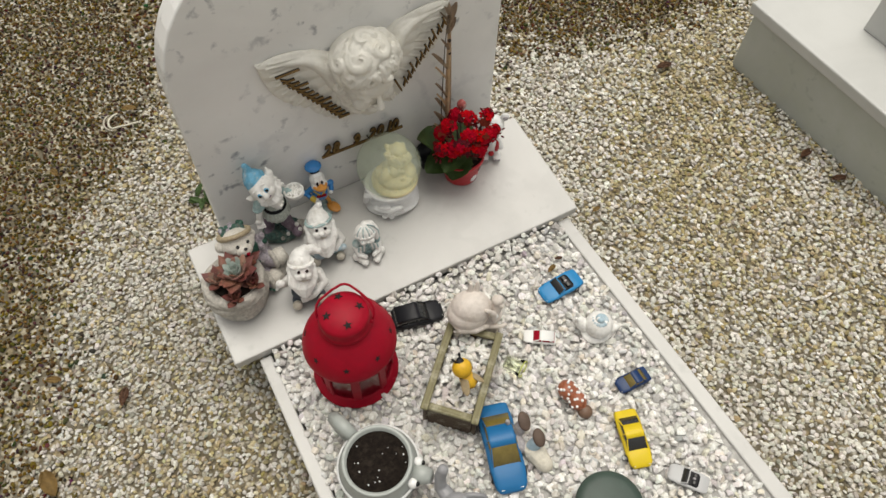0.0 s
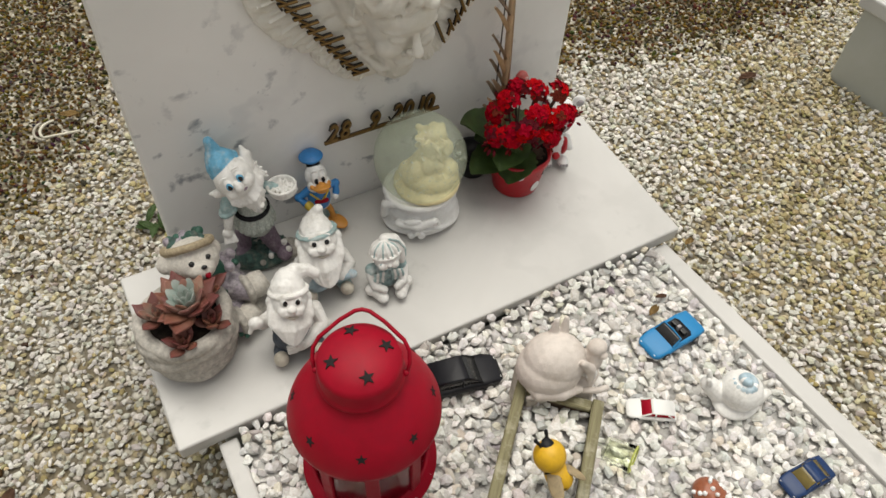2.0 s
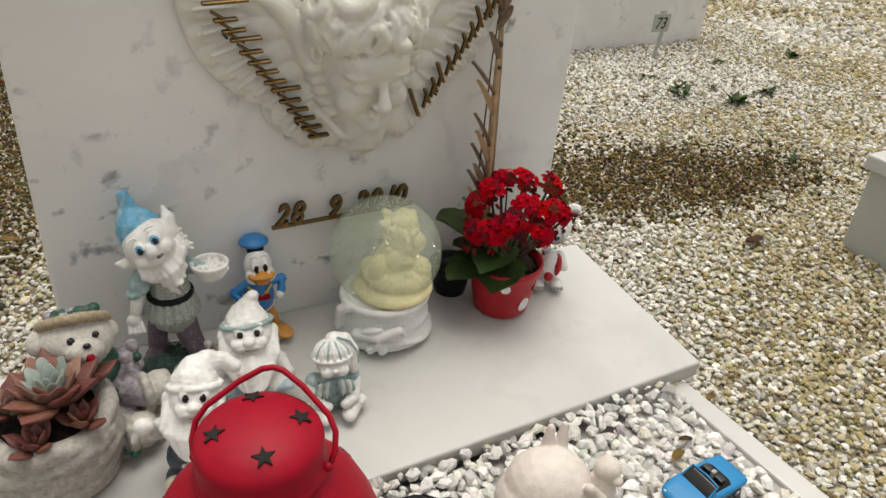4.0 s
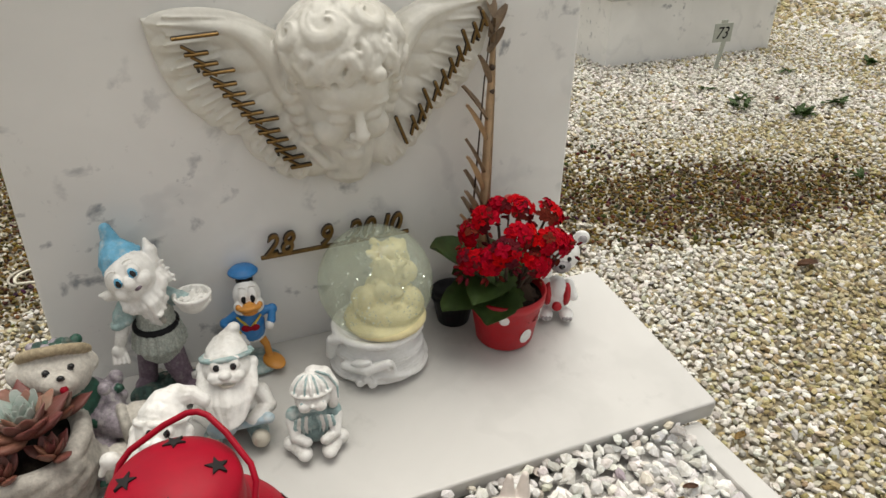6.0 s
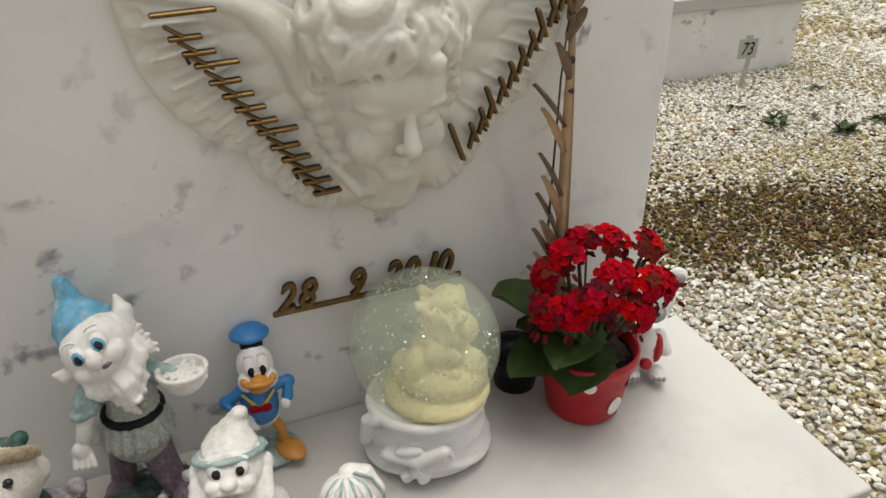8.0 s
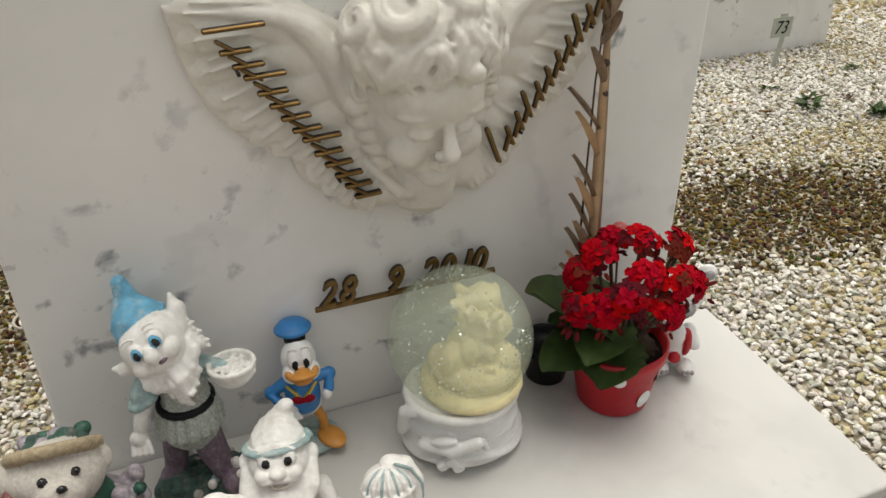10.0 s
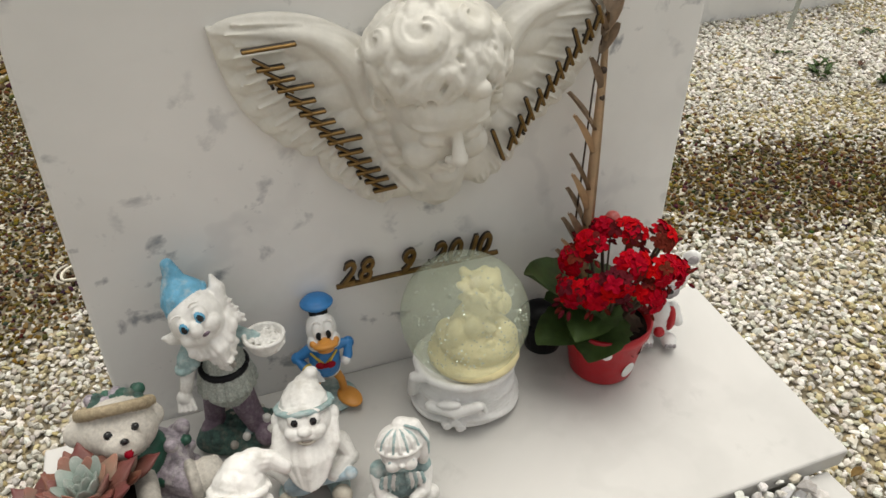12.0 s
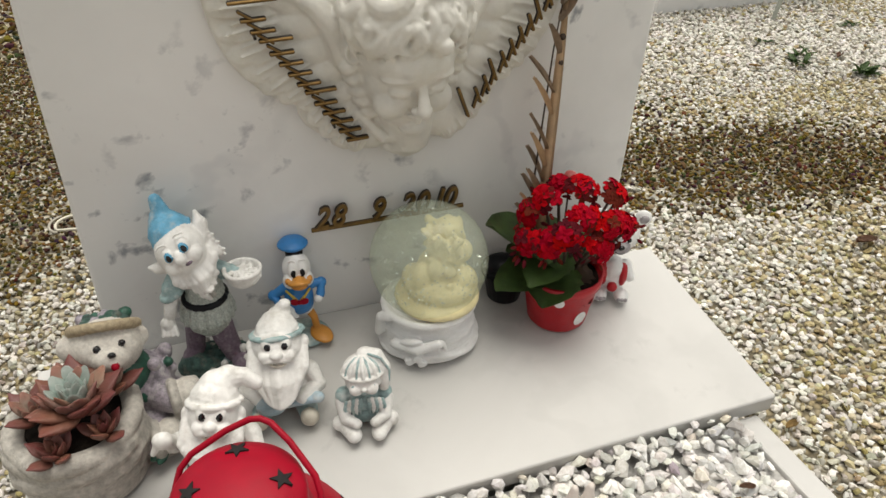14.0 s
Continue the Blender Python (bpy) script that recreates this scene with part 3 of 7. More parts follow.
# ---- standing gnome with a blue cap and a bowl
def gnome():
    s = Sculpt()                                    # paints: 0 resin, 1 sky, 2 jacket, 3 plum, 4 moss, 5 black, 6 eye, 7 teal, 8 pale blue, 9 sand
    s.at(Matrix.Diagonal((1, 1, 1.08, 1)))
    s.ball((0.0, 0, 0.006), (0.047, 0.032, 0.013), 4).ball((0.038, -0.004, 0.005), (0.022, 0.020, 0.010), 9).ball((-0.022, -0.014, 0.012), (0.024, 0.014, 0.014), 4)
    rng = random.Random(2)
    for k in range(46):                             # mossy tufts and pebbles
        a, r = rng.uniform(0, 6.28), math.sqrt(rng.random())
        s.ball((0.042 * r * math.cos(a), 0.029 * r * math.sin(a), 0.013 + 0.007 * (1 - r)), rng.uniform(0.0022, 0.0048), rng.choice((4, 4, 4, 7, 9)))
    s.limb([(-0.012, 0.006, 0.076), (-0.021, 0.010, 0.044), (-0.024, 0.006, 0.024)], [0.0135, 0.0120, 0.0110], 3)
    s.limb([(0.007, 0.0, 0.078), (0.014, -0.007, 0.044), (0.021, -0.010, 0.024)], [0.0150, 0.0140, 0.0115], 3)
    s.ball((-0.028, -0.004, 0.018), (0.0115, 0.015, 0.010), 3).ball((0.031, -0.020, 0.018), (0.0125, 0.017, 0.0105), 3)
    for x, y, z in ((-0.019, -0.018, 0.020), (0.038, -0.026, 0.026), (0.034, -0.016, 0.032), (0.010, -0.024, 0.019)):
        s.ball((x, y, z), 0.0045, 0)
    s.at(Matrix.Diagonal((1, 1, 1.08, 1)) @ Matrix.Translation((0, 0, 0.012)))
    s.limb([(0, 0, 0.060), (0.001, 0, 0.070), (0.001, 0, 0.082), (0.002, 0, 0.102), (0.0, 0, 0.118), (0.0, 0, 0.128)], [0.0275, 0.0265, 0.0215, 0.0205, 0.0175, 0.0120], 2)
    for k in range(18):                             # flared hem
        a = 2 * math.pi * k / 18
        s.limb([(0.0225 * math.cos(a), 0.0225 * math.sin(a), 0.080), (0.0275 * math.cos(a), 0.0270 * math.sin(a), 0.061)], [0.0038, 0.0050], 2)
    s.limb([(-0.020, 0.0, 0.112), (-0.031, -0.008, 0.098)], [0.0125, 0.0120], 7)
    s.strand([(-0.032 + 0.0115 * math.cos(a), -0.009 + 0.0105 * math.sin(a), 0.094 + 0.004 * math.cos(a)) for a in [k * 2 * math.pi / 12 for k in range(13)]], 0.0034, 7)
    s.limb([(-0.032, -0.010, 0.094), (-0.038, -0.018, 0.074)], [0.0082, 0.0068], 0)
    s.ball((-0.041, -0.022, 0.066), (0.0085, 0.0070, 0.0075), 0)
    for k in range(4):
        s.limb([(-0.046 + 0.004 * k, -0.025, 0.064), (-0.047 + 0.005 * k, -0.030, 0.057)], 0.0026, 0)
    s.limb([(0.018, 0.002, 0.110), (0.032, -0.002, 0.108), (0.042, -0.006, 0.106)], [0.0110, 0.0085, 0.0070], 7)
    for k in range(6):                              # bowl, hollow, with grains in it
        q = k / 5
        r = 0.0105 + 0.0095 * q ** 0.6
        s.strand([(0.047 + r * math.cos(a), -0.009 + 0.9 * r * math.sin(a), 0.099 + 0.015 * q) for a in [j * 2 * math.pi / 18 for j in range(19)]], 0.0023, 0)
    s.ball((0.047, -0.009, 0.101), (0.0125, 0.0115, 0.0050), 0).ball((0.047, -0.009, 0.107), (0.0160, 0.0145, 0.0035), 9)
    for k in range(26):
        a, r = k * 2.4, 0.0029 * math.sqrt(k)
        s.ball((0.047 + r * math.cos(a), -0.009 + 0.9 * r * math.sin(a), 0.1115), (0.0036, 0.0017, 0.0017), 0, (0, 0, 40 * k))
    for k in range(4):
        s.limb([(0.058, -0.020 + 0.004 * k, 0.104 + 0.002 * k), (0.066, -0.018 + 0.004 * k, 0.110)], [0.0028, 0.0022], 0)
    s.strand([(0.0235 * math.cos(a), 0.0235 * math.sin(a), 0.0815) for a in [k * 2 * math.pi / 24 for k in range(25)]], 0.0034, 5)
    for z in (0.094, 0.110):
        s.ball((0.013, -0.0190, z), (0.0036, 0.0026, 0.0036), 9)
    # large tilted head
    s.at(pose(-0.013, -0.004, 0.166, -20, -28, 12) @ Matrix.Scale(0.88, 4))
    s.ball((0, 0, 0), (0.0315, 0.0290, 0.0300), 0).ball((0, -0.004, -0.010), (0.0280, 0.0250, 0.0220), 0)
    for e in (-1, 1):
        s.ball((e * 0.0135, -0.0205, -0.0105), (0.0125, 0.0095, 0.0095), 0)
        s.ball((e * 0.0115, -0.0262, 0.0055), (0.0078, 0.0042, 0.0088), 0, (-8, 0, e * 22))
        s.ball((e * 0.0110, -0.0293, 0.0042), (0.0054, 0.0022, 0.0066), 8, (-8, 0, e * 22))
        s.ball((e * 0.0106, -0.0309, 0.0030), (0.0034, 0.0016, 0.0045), 6, (-8, 0, e * 22))
        s.strand(arc((e * 0.0125, -0.0265, 0.0155), 0.0065, 25, 155, 5, rz=0.004), 0.0013, 0)
    s.limb([(0, -0.0285, 0.000), (0.0005, -0.0345, -0.0050)], [0.0048, 0.0066], 0)
    s.ball((0.004, -0.0285, -0.0150), (0.0042, 0.0028, 0.0018), 3)
    s.limb([(0.026, 0.004, -0.004), (0.035, 0.006, 0.009), (0.038, 0.008, 0.023)], [0.0090, 0.0082, 0.0026], 0)
    s.limb([(-0.027, 0.004, -0.008), (-0.038, 0.004, -0.004), (-0.046, 0.006, 0.002)], [0.0085, 0.0065, 0.0022], 0)
    s.strand([(0.0255 * math.cos(a), 0.010 + 0.0240 * math.sin(a), 0.0190 + 0.0030 * math.sin(a)) for a in [k * 2 * math.pi / 20 for k in range(21)]], 0.0026, 1)
    s.limb([(-0.001, 0.010, 0.020), (-0.001, 0.012, 0.029), (0.001, 0.013, 0.039), (0.006, 0.012, 0.049), (0.009, 0.010, 0.060)], [0.0235, 0.0185, 0.0130, 0.0092, 0.0068], 1)
    for k in range(17):                             # beard, curling at the tips
        a = radians(-80 + 160 * k / 16)
        x, z, w = 0.0255 * math.sin(a), -0.0180 - 0.0085 * math.cos(a), rng.uniform(-0.004, 0.004)
        y = -0.0165 + 0.014 * abs(math.sin(a))
        ln = 0.015 + 0.012 * math.cos(a)
        s.limb([(x, y, z), (x * 0.95 + w, y - 0.005, z - ln * 0.5), (x * 0.70 - w, y - 0.003, z - ln), (x * 0.62 + w, y - 0.006, z - ln - 0.004)], [0.0058, 0.0052, 0.0034, 0.0020], 0)
    for k in range(7):                              # hair behind the ear
        s.limb([(0.028, 0.010 - 0.002 * k, 0.000 - 0.0045 * k), (0.034 - 0.001 * (k % 2), 0.006, -0.006 - 0.0045 * k), (0.037 + 0.003 * (k % 2), 0.002, -0.004 - 0.0055 * k)], [0.0048, 0.0040, 0.0018], 0)
    s.at()
    s.limb([(0.003, -0.027, 0.132), (0.005, -0.0275, 0.122), (0.011, -0.0265, 0.115)], [0.0055, 0.0045, 0.0022], 0)
    return s


figure("gnome_figurine", gnome(), [M_RESIN, M_SKY, M_JACKET, M_PLUM, M_MOSS, M_BLACK, M_EYE, M_TEAL, plain("iris_blue", (0.10, 0.34, 0.52), 0.35, 110, 0.2, 0.0), M_SAND], on_slab(-0.192, 0.217, -8) @ Matrix.Diagonal((0.88, 0.92, 0.95, 1)), "bearded white gnome in a blue cap holding a bowl", voxel=0.0010)

# ---- small painted duck figurine
def bird():
    s = Sculpt()                                    # 0 white, 1 blue, 2 orange, 3 black, 4 teal, 5 red, 6 yellow trim
    s.ball((0.002, 0, 0.004), (0.030, 0.026, 0.007), 4)
    s.limb([(0.008, 0, 0.044), (0.015, -0.002, 0.030), (0.017, -0.004, 0.014)], [0.0058, 0.0045, 0.0045], 2)
    s.limb([(-0.007, 0, 0.044), (-0.012, 0.0, 0.030), (-0.014, -0.002, 0.014)], [0.0058, 0.0045, 0.0045], 2)
    s.ball((0.022, -0.012, 0.011), (0.012, 0.017, 0.0045), 2, (8, 0, 34)).ball((-0.016, -0.010, 0.011), (0.011, 0.016, 0.0045), 2, (8, 0, -14))
    s.ball((0, 0.004, 0.047), (0.017, 0.016, 0.012), 0).ball((0.004, 0.020, 0.050), (0.006, 0.009, 0.006), 0)
    s.limb([(0, 0.001, 0.055), (0, 0.000, 0.066), (0, 0, 0.080)], [0.0170, 0.0175, 0.0115], 1)
    s.limb([(-0.012, 0, 0.078), (-0.029, 0.001, 0.066), (-0.020, -0.010, 0.058)], [0.0070, 0.0070, 0.0060], 1)
    s.limb([(0.013, 0, 0.078), (0.027, 0.002, 0.078), (0.025, -0.007, 0.068)], [0.0070, 0.0068, 0.0055], 1)
    s.limb([(-0.019, -0.011, 0.0585), (-0.017, -0.013, 0.0565)], 0.0068, 6)
    s.ball((-0.013, -0.015, 0.054), (0.0065, 0.0050, 0.0055), 0).ball((0.022, -0.011, 0.064), (0.0055, 0.0050, 0.0055), 0)
    for k in range(3):
        s.limb([(-0.012 + 0.002 * k, -0.017, 0.053), (-0.010 + 0.003 * k, -0.019, 0.047)], 0.0019, 0)
    s.strand([(-0.0135, -0.0110, 0.080), (-0.0060, -0.0165, 0.074), (0.0, -0.0180, 0.068)], 0.0015, 6)
    s.strand([(0.0135, -0.0110, 0.080), (0.0070, -0.0165, 0.074), (0.0, -0.0180, 0.068)], 0.0015, 6)
    s.ball((-0.0050, -0.0185, 0.068), (0.0056, 0.0030, 0.0042), 5, (0, 20, 0)).ball((0.0060, -0.0185, 0.068), (0.0056, 0.0030, 0.0042), 5, (0, -20, 0)).ball((0.0005, -0.0200, 0.068), 0.0026, 5)
    s.at(pose(0.001, -0.001, 0.098, -16, 0, 6))
    s.ball((0, 0.002, 0.004), (0.0165, 0.0155, 0.0200), 0).ball((-0.008, -0.006, -0.007), 0.0098, 0).ball((0.008, -0.006, -0.007), 0.0098, 0)
    for e in (-1, 1):
        s.ball((e * 0.0058, -0.0115, 0.0085), (0.0056, 0.0040, 0.0100), 0, (-10, 0, e * 12))
        s.ball((e * 0.0052, -0.0158, 0.0040), (0.0027, 0.0014, 0.0046), 3, (-8, 0, e * 12))
        s.strand(arc((e * 0.0062, -0.0125, 0.0160), 0.0046, 20, 160, 4, rz=0.003), 0.0011, 0)
    s.ball((0, -0.0190, -0.0065), (0.0135, 0.0130, 0.0042), 2, (-12, 0, 0)).ball((0, -0.0165, -0.0035), (0.0070, 0.0080, 0.0040), 2).ball((0, -0.0150, -0.0115), (0.0095, 0.0095, 0.0035), 2, (6, 0, 0))
    s.ball((-0.0120, -0.0130, -0.0050), 0.0038, 2).ball((0.0120, -0.0130, -0.0050), 0.0038, 2)
    s.limb([(0, 0.0060, 0.0225), (0, 0.0075, 0.0275)], [0.0105, 0.0105], 3)
    s.ball((0, 0.0100, 0.0315), (0.0180, 0.0170, 0.0055), 1, (12, 0, 0)).ball((0, 0.0100, 0.0345), (0.0150, 0.0140, 0.0045), 1, (12, 0, 0))
    s.at()
    return s


figure("duck_figurine", bird(), [M_WHITE, M_BLUE, M_ORANGE, M_BLACK, M_TEAL, M_RED, plain("yellow_trim", (0.62, 0.45, 0.06), 0.5, 90, 0.2, 0.1)], on_slab(-0.098, 0.232, -8) @ Matrix.Diagonal((0.92, 0.92, 0.93, 1)), "small painted duck figurine in blue and white with orange feet", voxel=0.0008)

# ---- seated bearded dwarfs
def dwarf(rear):
    s = Sculpt()                                    # 0 resin, 1 teal wash, 2 pale blue, 3 eye, 4 cream, 5 navy
    s.ball((0, 0.004, 0.022), (0.031, 0.026, 0.022), 0 if rear else 5)
    s.ball((0, 0, 0.048), (0.030, 0.024, 0.028), 0)
    for e in (-1, 1):
        s.limb([(e * 0.016, -0.006, 0.014), (e * 0.024, -0.026, 0.014), (e * 0.025, -0.034, 0.012)], [0.012, 0.011, 0.010], 1 if rear else 5)
        s.ball((e * 0.026, -0.038, 0.014), (0.010, 0.009, 0.013), 4)
    s.limb([(0, 0, 0.05), (0, 0, 0.085)], [0.027, 0.019], 0)
    s.at(pose(0, -0.004, 0.108 if rear else 0.092, -28, 0 if rear else 8, 0) @ Matrix.Scale(1.0 if rear else 0.92, 4))
    hz = 0.0
    s.ball((0, -0.002, hz), (0.025, 0.023, 0.024), 0)
    s.ball((-0.010, -0.019, hz - 0.007), (0.009, 0.008, 0.008), 0).ball((0.010, -0.019, hz - 0.007), (0.009, 0.008, 0.008), 0)
    s.ball((0, -0.026, hz - 0.004), (0.0065, 0.0065, 0.0055), 0)
    s.strand(arc((0.001, -0.0235, hz - 0.012), 0.009, 200, 340, 5, rz=0.006), 0.0014, 4)
    for e in (-1, 1):
        s.ball((e * 0.0085, -0.0205, hz + 0.007), (0.0066, 0.0046, 0.0082), 0)
        s.ball((e * 0.0085, -0.0238, hz + 0.0060), (0.0034, 0.0020, 0.0046), 3)
        s.strand(arc((e * 0.0085, -0.021, hz + 0.0135), 0.006, 30, 150, 4, rz=0.003), 0.0018, 0)
        s.ball((e * 0.026, 0.002, hz), (0.006, 0.008, 0.009), 0)
    cap = [(0, 0.003, hz + 0.012), (0, 0.006, hz + 0.020), (0.003, 0.010, hz + 0.029), (0.006, 0.011, hz + 0.037), (0.009, 0.008, hz + 0.043)]
    if not rear:
        cap = [(0, 0.003, hz + 0.012), (0.002, 0.006, hz + 0.024), (0.012, 0.008, hz + 0.034), (0.028, 0.008, hz + 0.036), (0.040, 0.006, hz + 0.030)]
    cap = [(x, y + 0.004, z + 0.001) for x, y, z in cap]
    s.limb(cap, [0.0240, 0.0190, 0.0130, 0.0088, 0.0070], 0)
    s.strand([(0.026 * math.cos(a), 0.002 + 0.025 * math.sin(a), hz + 0.014 + 0.002 * math.cos(a)) for a in [k * 2 * math.pi / 14 for k in range(15)]], 0.0032, 1 if rear else 0)
    rng = random.Random(8 if rear else 9)
    for k in range(19):
        a = radians(-92 + 184 * k / 18)
        x, z = 0.025 * math.sin(a), hz - 0.010 - 0.010 * math.cos(a)
        ln = (0.034 + 0.014 * math.cos(a)) if rear else (0.026 + 0.012 * math.cos(a))
        w = rng.uniform(-0.003, 0.003)
        s.limb([(x, -0.016 + 0.013 * abs(math.sin(a)), z + 0.004), (x * 1.05 + w, -0.023 + 0.012 * abs(math.sin(a)), z - ln * 0.45), (x * 0.72, -0.024 + 0.008 * abs(math.sin(a)), z - ln)], [0.006, 0.0055, 0.002], 0)
    s.limb([(-0.012, -0.022, hz - 0.011), (0, -0.026, hz - 0.0095), (0.012, -0.022, hz - 0.011)], [0.004, 0.003, 0.004], 0)
    s.at()
    if rear:                                        # a pan across the lap
        for e in (-1, 1):
            s.limb([(e * 0.028, -0.002, 0.058), (e * 0.036, -0.014, 0.044), (e * 0.020, -0.030, 0.040)], [0.011, 0.010, 0.008], 0)
        s.ball((-0.012, -0.034, 0.036), (0.016, 0.009, 0.015), 2)
        s.limb([(0.004, -0.034, 0.036), (0.034, -0.032, 0.040)], [0.0045, 0.0055], 2)
        s.ball((0.036, -0.032, 0.041), 0.007, 2)
    else:                                           # one hand raised, one on the belly
        s.ball((-0.006, -0.018, 0.034), (0.026, 0.018, 0.026), 5)
        s.limb([(-0.026, 0.0, 0.060), (-0.040, -0.010, 0.064), (-0.044, -0.016, 0.074)], [0.011, 0.009, 0.007], 0)
        s.ball((-0.046, -0.018, 0.078), (0.010, 0.008, 0.009), 0).limb([(-0.050, -0.020, 0.078), (-0.056, -0.022, 0.066)], [0.004, 0.003], 0)
        s.limb([(0.028, 0.0, 0.058), (0.036, -0.016, 0.042), (0.010, -0.036, 0.036)], [0.012, 0.010, 0.007], 0)
        s.ball((0.002, -0.038, 0.036), (0.011, 0.006, 0.009), 0)
        for k in range(4):
            s.limb([(-0.004, -0.041, 0.043 - 0.0045 * k), (-0.014, -0.040, 0.042 - 0.005 * k)], 0.0024, 0)
    return s


DWARF_MATS = [M_RESIN, M_TEAL, M_PALEB, M_EYE, M_CREAM, M_NAVY]
figure("dwarf_figurine", dwarf(True), DWARF_MATS, on_slab(-0.132, 0.148, -10) @ Matrix.Diagonal((0.94, 0.94, 0.76, 1)), "seated bearded white dwarf holding a pale blue pan", voxel=0.0010, group="dwarf figurines")
figure("dwarf_figurine", dwarf(False), DWARF_MATS, on_slab(-0.198, 0.078, -12) @ Matrix.Diagonal((0.93, 0.93, 0.94, 1)), "seated bearded dwarf with a dark blue belly and raised hand", voxel=0.0010, group="dwarf figurines")

# ---- sitting child in a long striped cap
def child():
    s = Sculpt()                                    # 0 resin, 1 teal
    s.ball((0, 0.004, 0.020), (0.024, 0.020, 0.020), 1).ball((0, 0.0, 0.042), (0.020, 0.016, 0.020), 1)
    for e in (-1, 1):
        s.limb([(e * 0.012, -0.004, 0.014), (e * 0.028, -0.014, 0.014), (e * 0.018, -0.026, 0.010)], [0.011, 0.010, 0.008], 0)
        s.ball((e * 0.014, -0.030, 0.010), (0.009, 0.011, 0.008), 0)
        s.ball((e * 0.022, 0, 0.046), (0.010, 0.011, 0.011), 1)
        s.limb([(e * 0.025, -0.004, 0.042), (e * 0.022, -0.018, 0.026), (e * 0.010, -0.026, 0.024)], [0.008, 0.007, 0.006], 0)
        for k in range(5):
            s.strand([(e * (0.004 + 0.004 * k), -0.014 - 0.001 * (4 - k), 0.058 - 0.002 * k), (e * (0.006 + 0.004 * k), -0.017, 0.042), (e * (0.005 + 0.004 * k), -0.016, 0.028)], 0.002, 0 if k % 2 else 1)
    s.at(pose(0, 0, 0.074, -14) @ Matrix.Scale(0.95, 4) @ pose(0, 0, -0.070))
    s.ball((0, -0.004, 0.070), (0.021, 0.019, 0.018), 0).ball((-0.009, -0.017, 0.065), 0.008, 0).ball((0.009, -0.017, 0.065), 0.008, 0)
    s.ball((0, -0.022, 0.067), (0.0035, 0.004, 0.003), 0).ball((0, -0.020, 0.060), (0.005, 0.003, 0.002), 1)
    for e in (-1, 1):
        s.strand(arc((e * 0.008, -0.0205, 0.072), 0.005, 200, 340, 4, rz=0.002), 0.0012, 1)
    s.ball((0, 0.001, 0.084), (0.0225, 0.021, 0.017), 0)
    for k in range(9):
        a = radians(-80 + 20 * k)
        s.strand([(0.0228 * math.sin(a) * math.cos(p), -0.0005 - 0.0215 * math.cos(a) * math.cos(p), 0.083 + 0.0185 * math.sin(p)) for p in (0.0, 0.4, 0.8, 1.2, 1.5)], 0.0011 if k % 2 else 0.002, 1 if k % 2 else 0)
    s.strand([(0.0235 * math.cos(a), 0.000 + 0.022 * math.sin(a), 0.079) for a in [k * 2 * math.pi / 14 for k in range(15)]], 0.0026, 0)
    s.limb([(0.004, 0.006, 0.098), (0.016, 0.004, 0.096), (0.024, 0.0, 0.082), (0.025, -0.002, 0.064), (0.024, -0.002, 0.056)], [0.010, 0.010, 0.009, 0.007, 0.006], 0)
    for k in range(3):
        s.strand([(0.008, -0.004 + 0.005 * k, 0.105), (0.022, -0.007 + 0.005 * k, 0.099), (0.031, -0.008 + 0.005 * k, 0.082), (0.031, -0.007 + 0.004 * k, 0.066)], 0.0014, 1)
    s.at()
    return s


figure("child_figurine", child(), [M_RESIN, M_TEAL], on_slab(-0.060, 0.102, -10) @ Matrix.Diagonal((0.88, 0.88, 0.80, 1)), "sitting child figurine in a striped pale green cap", voxel=0.0009)

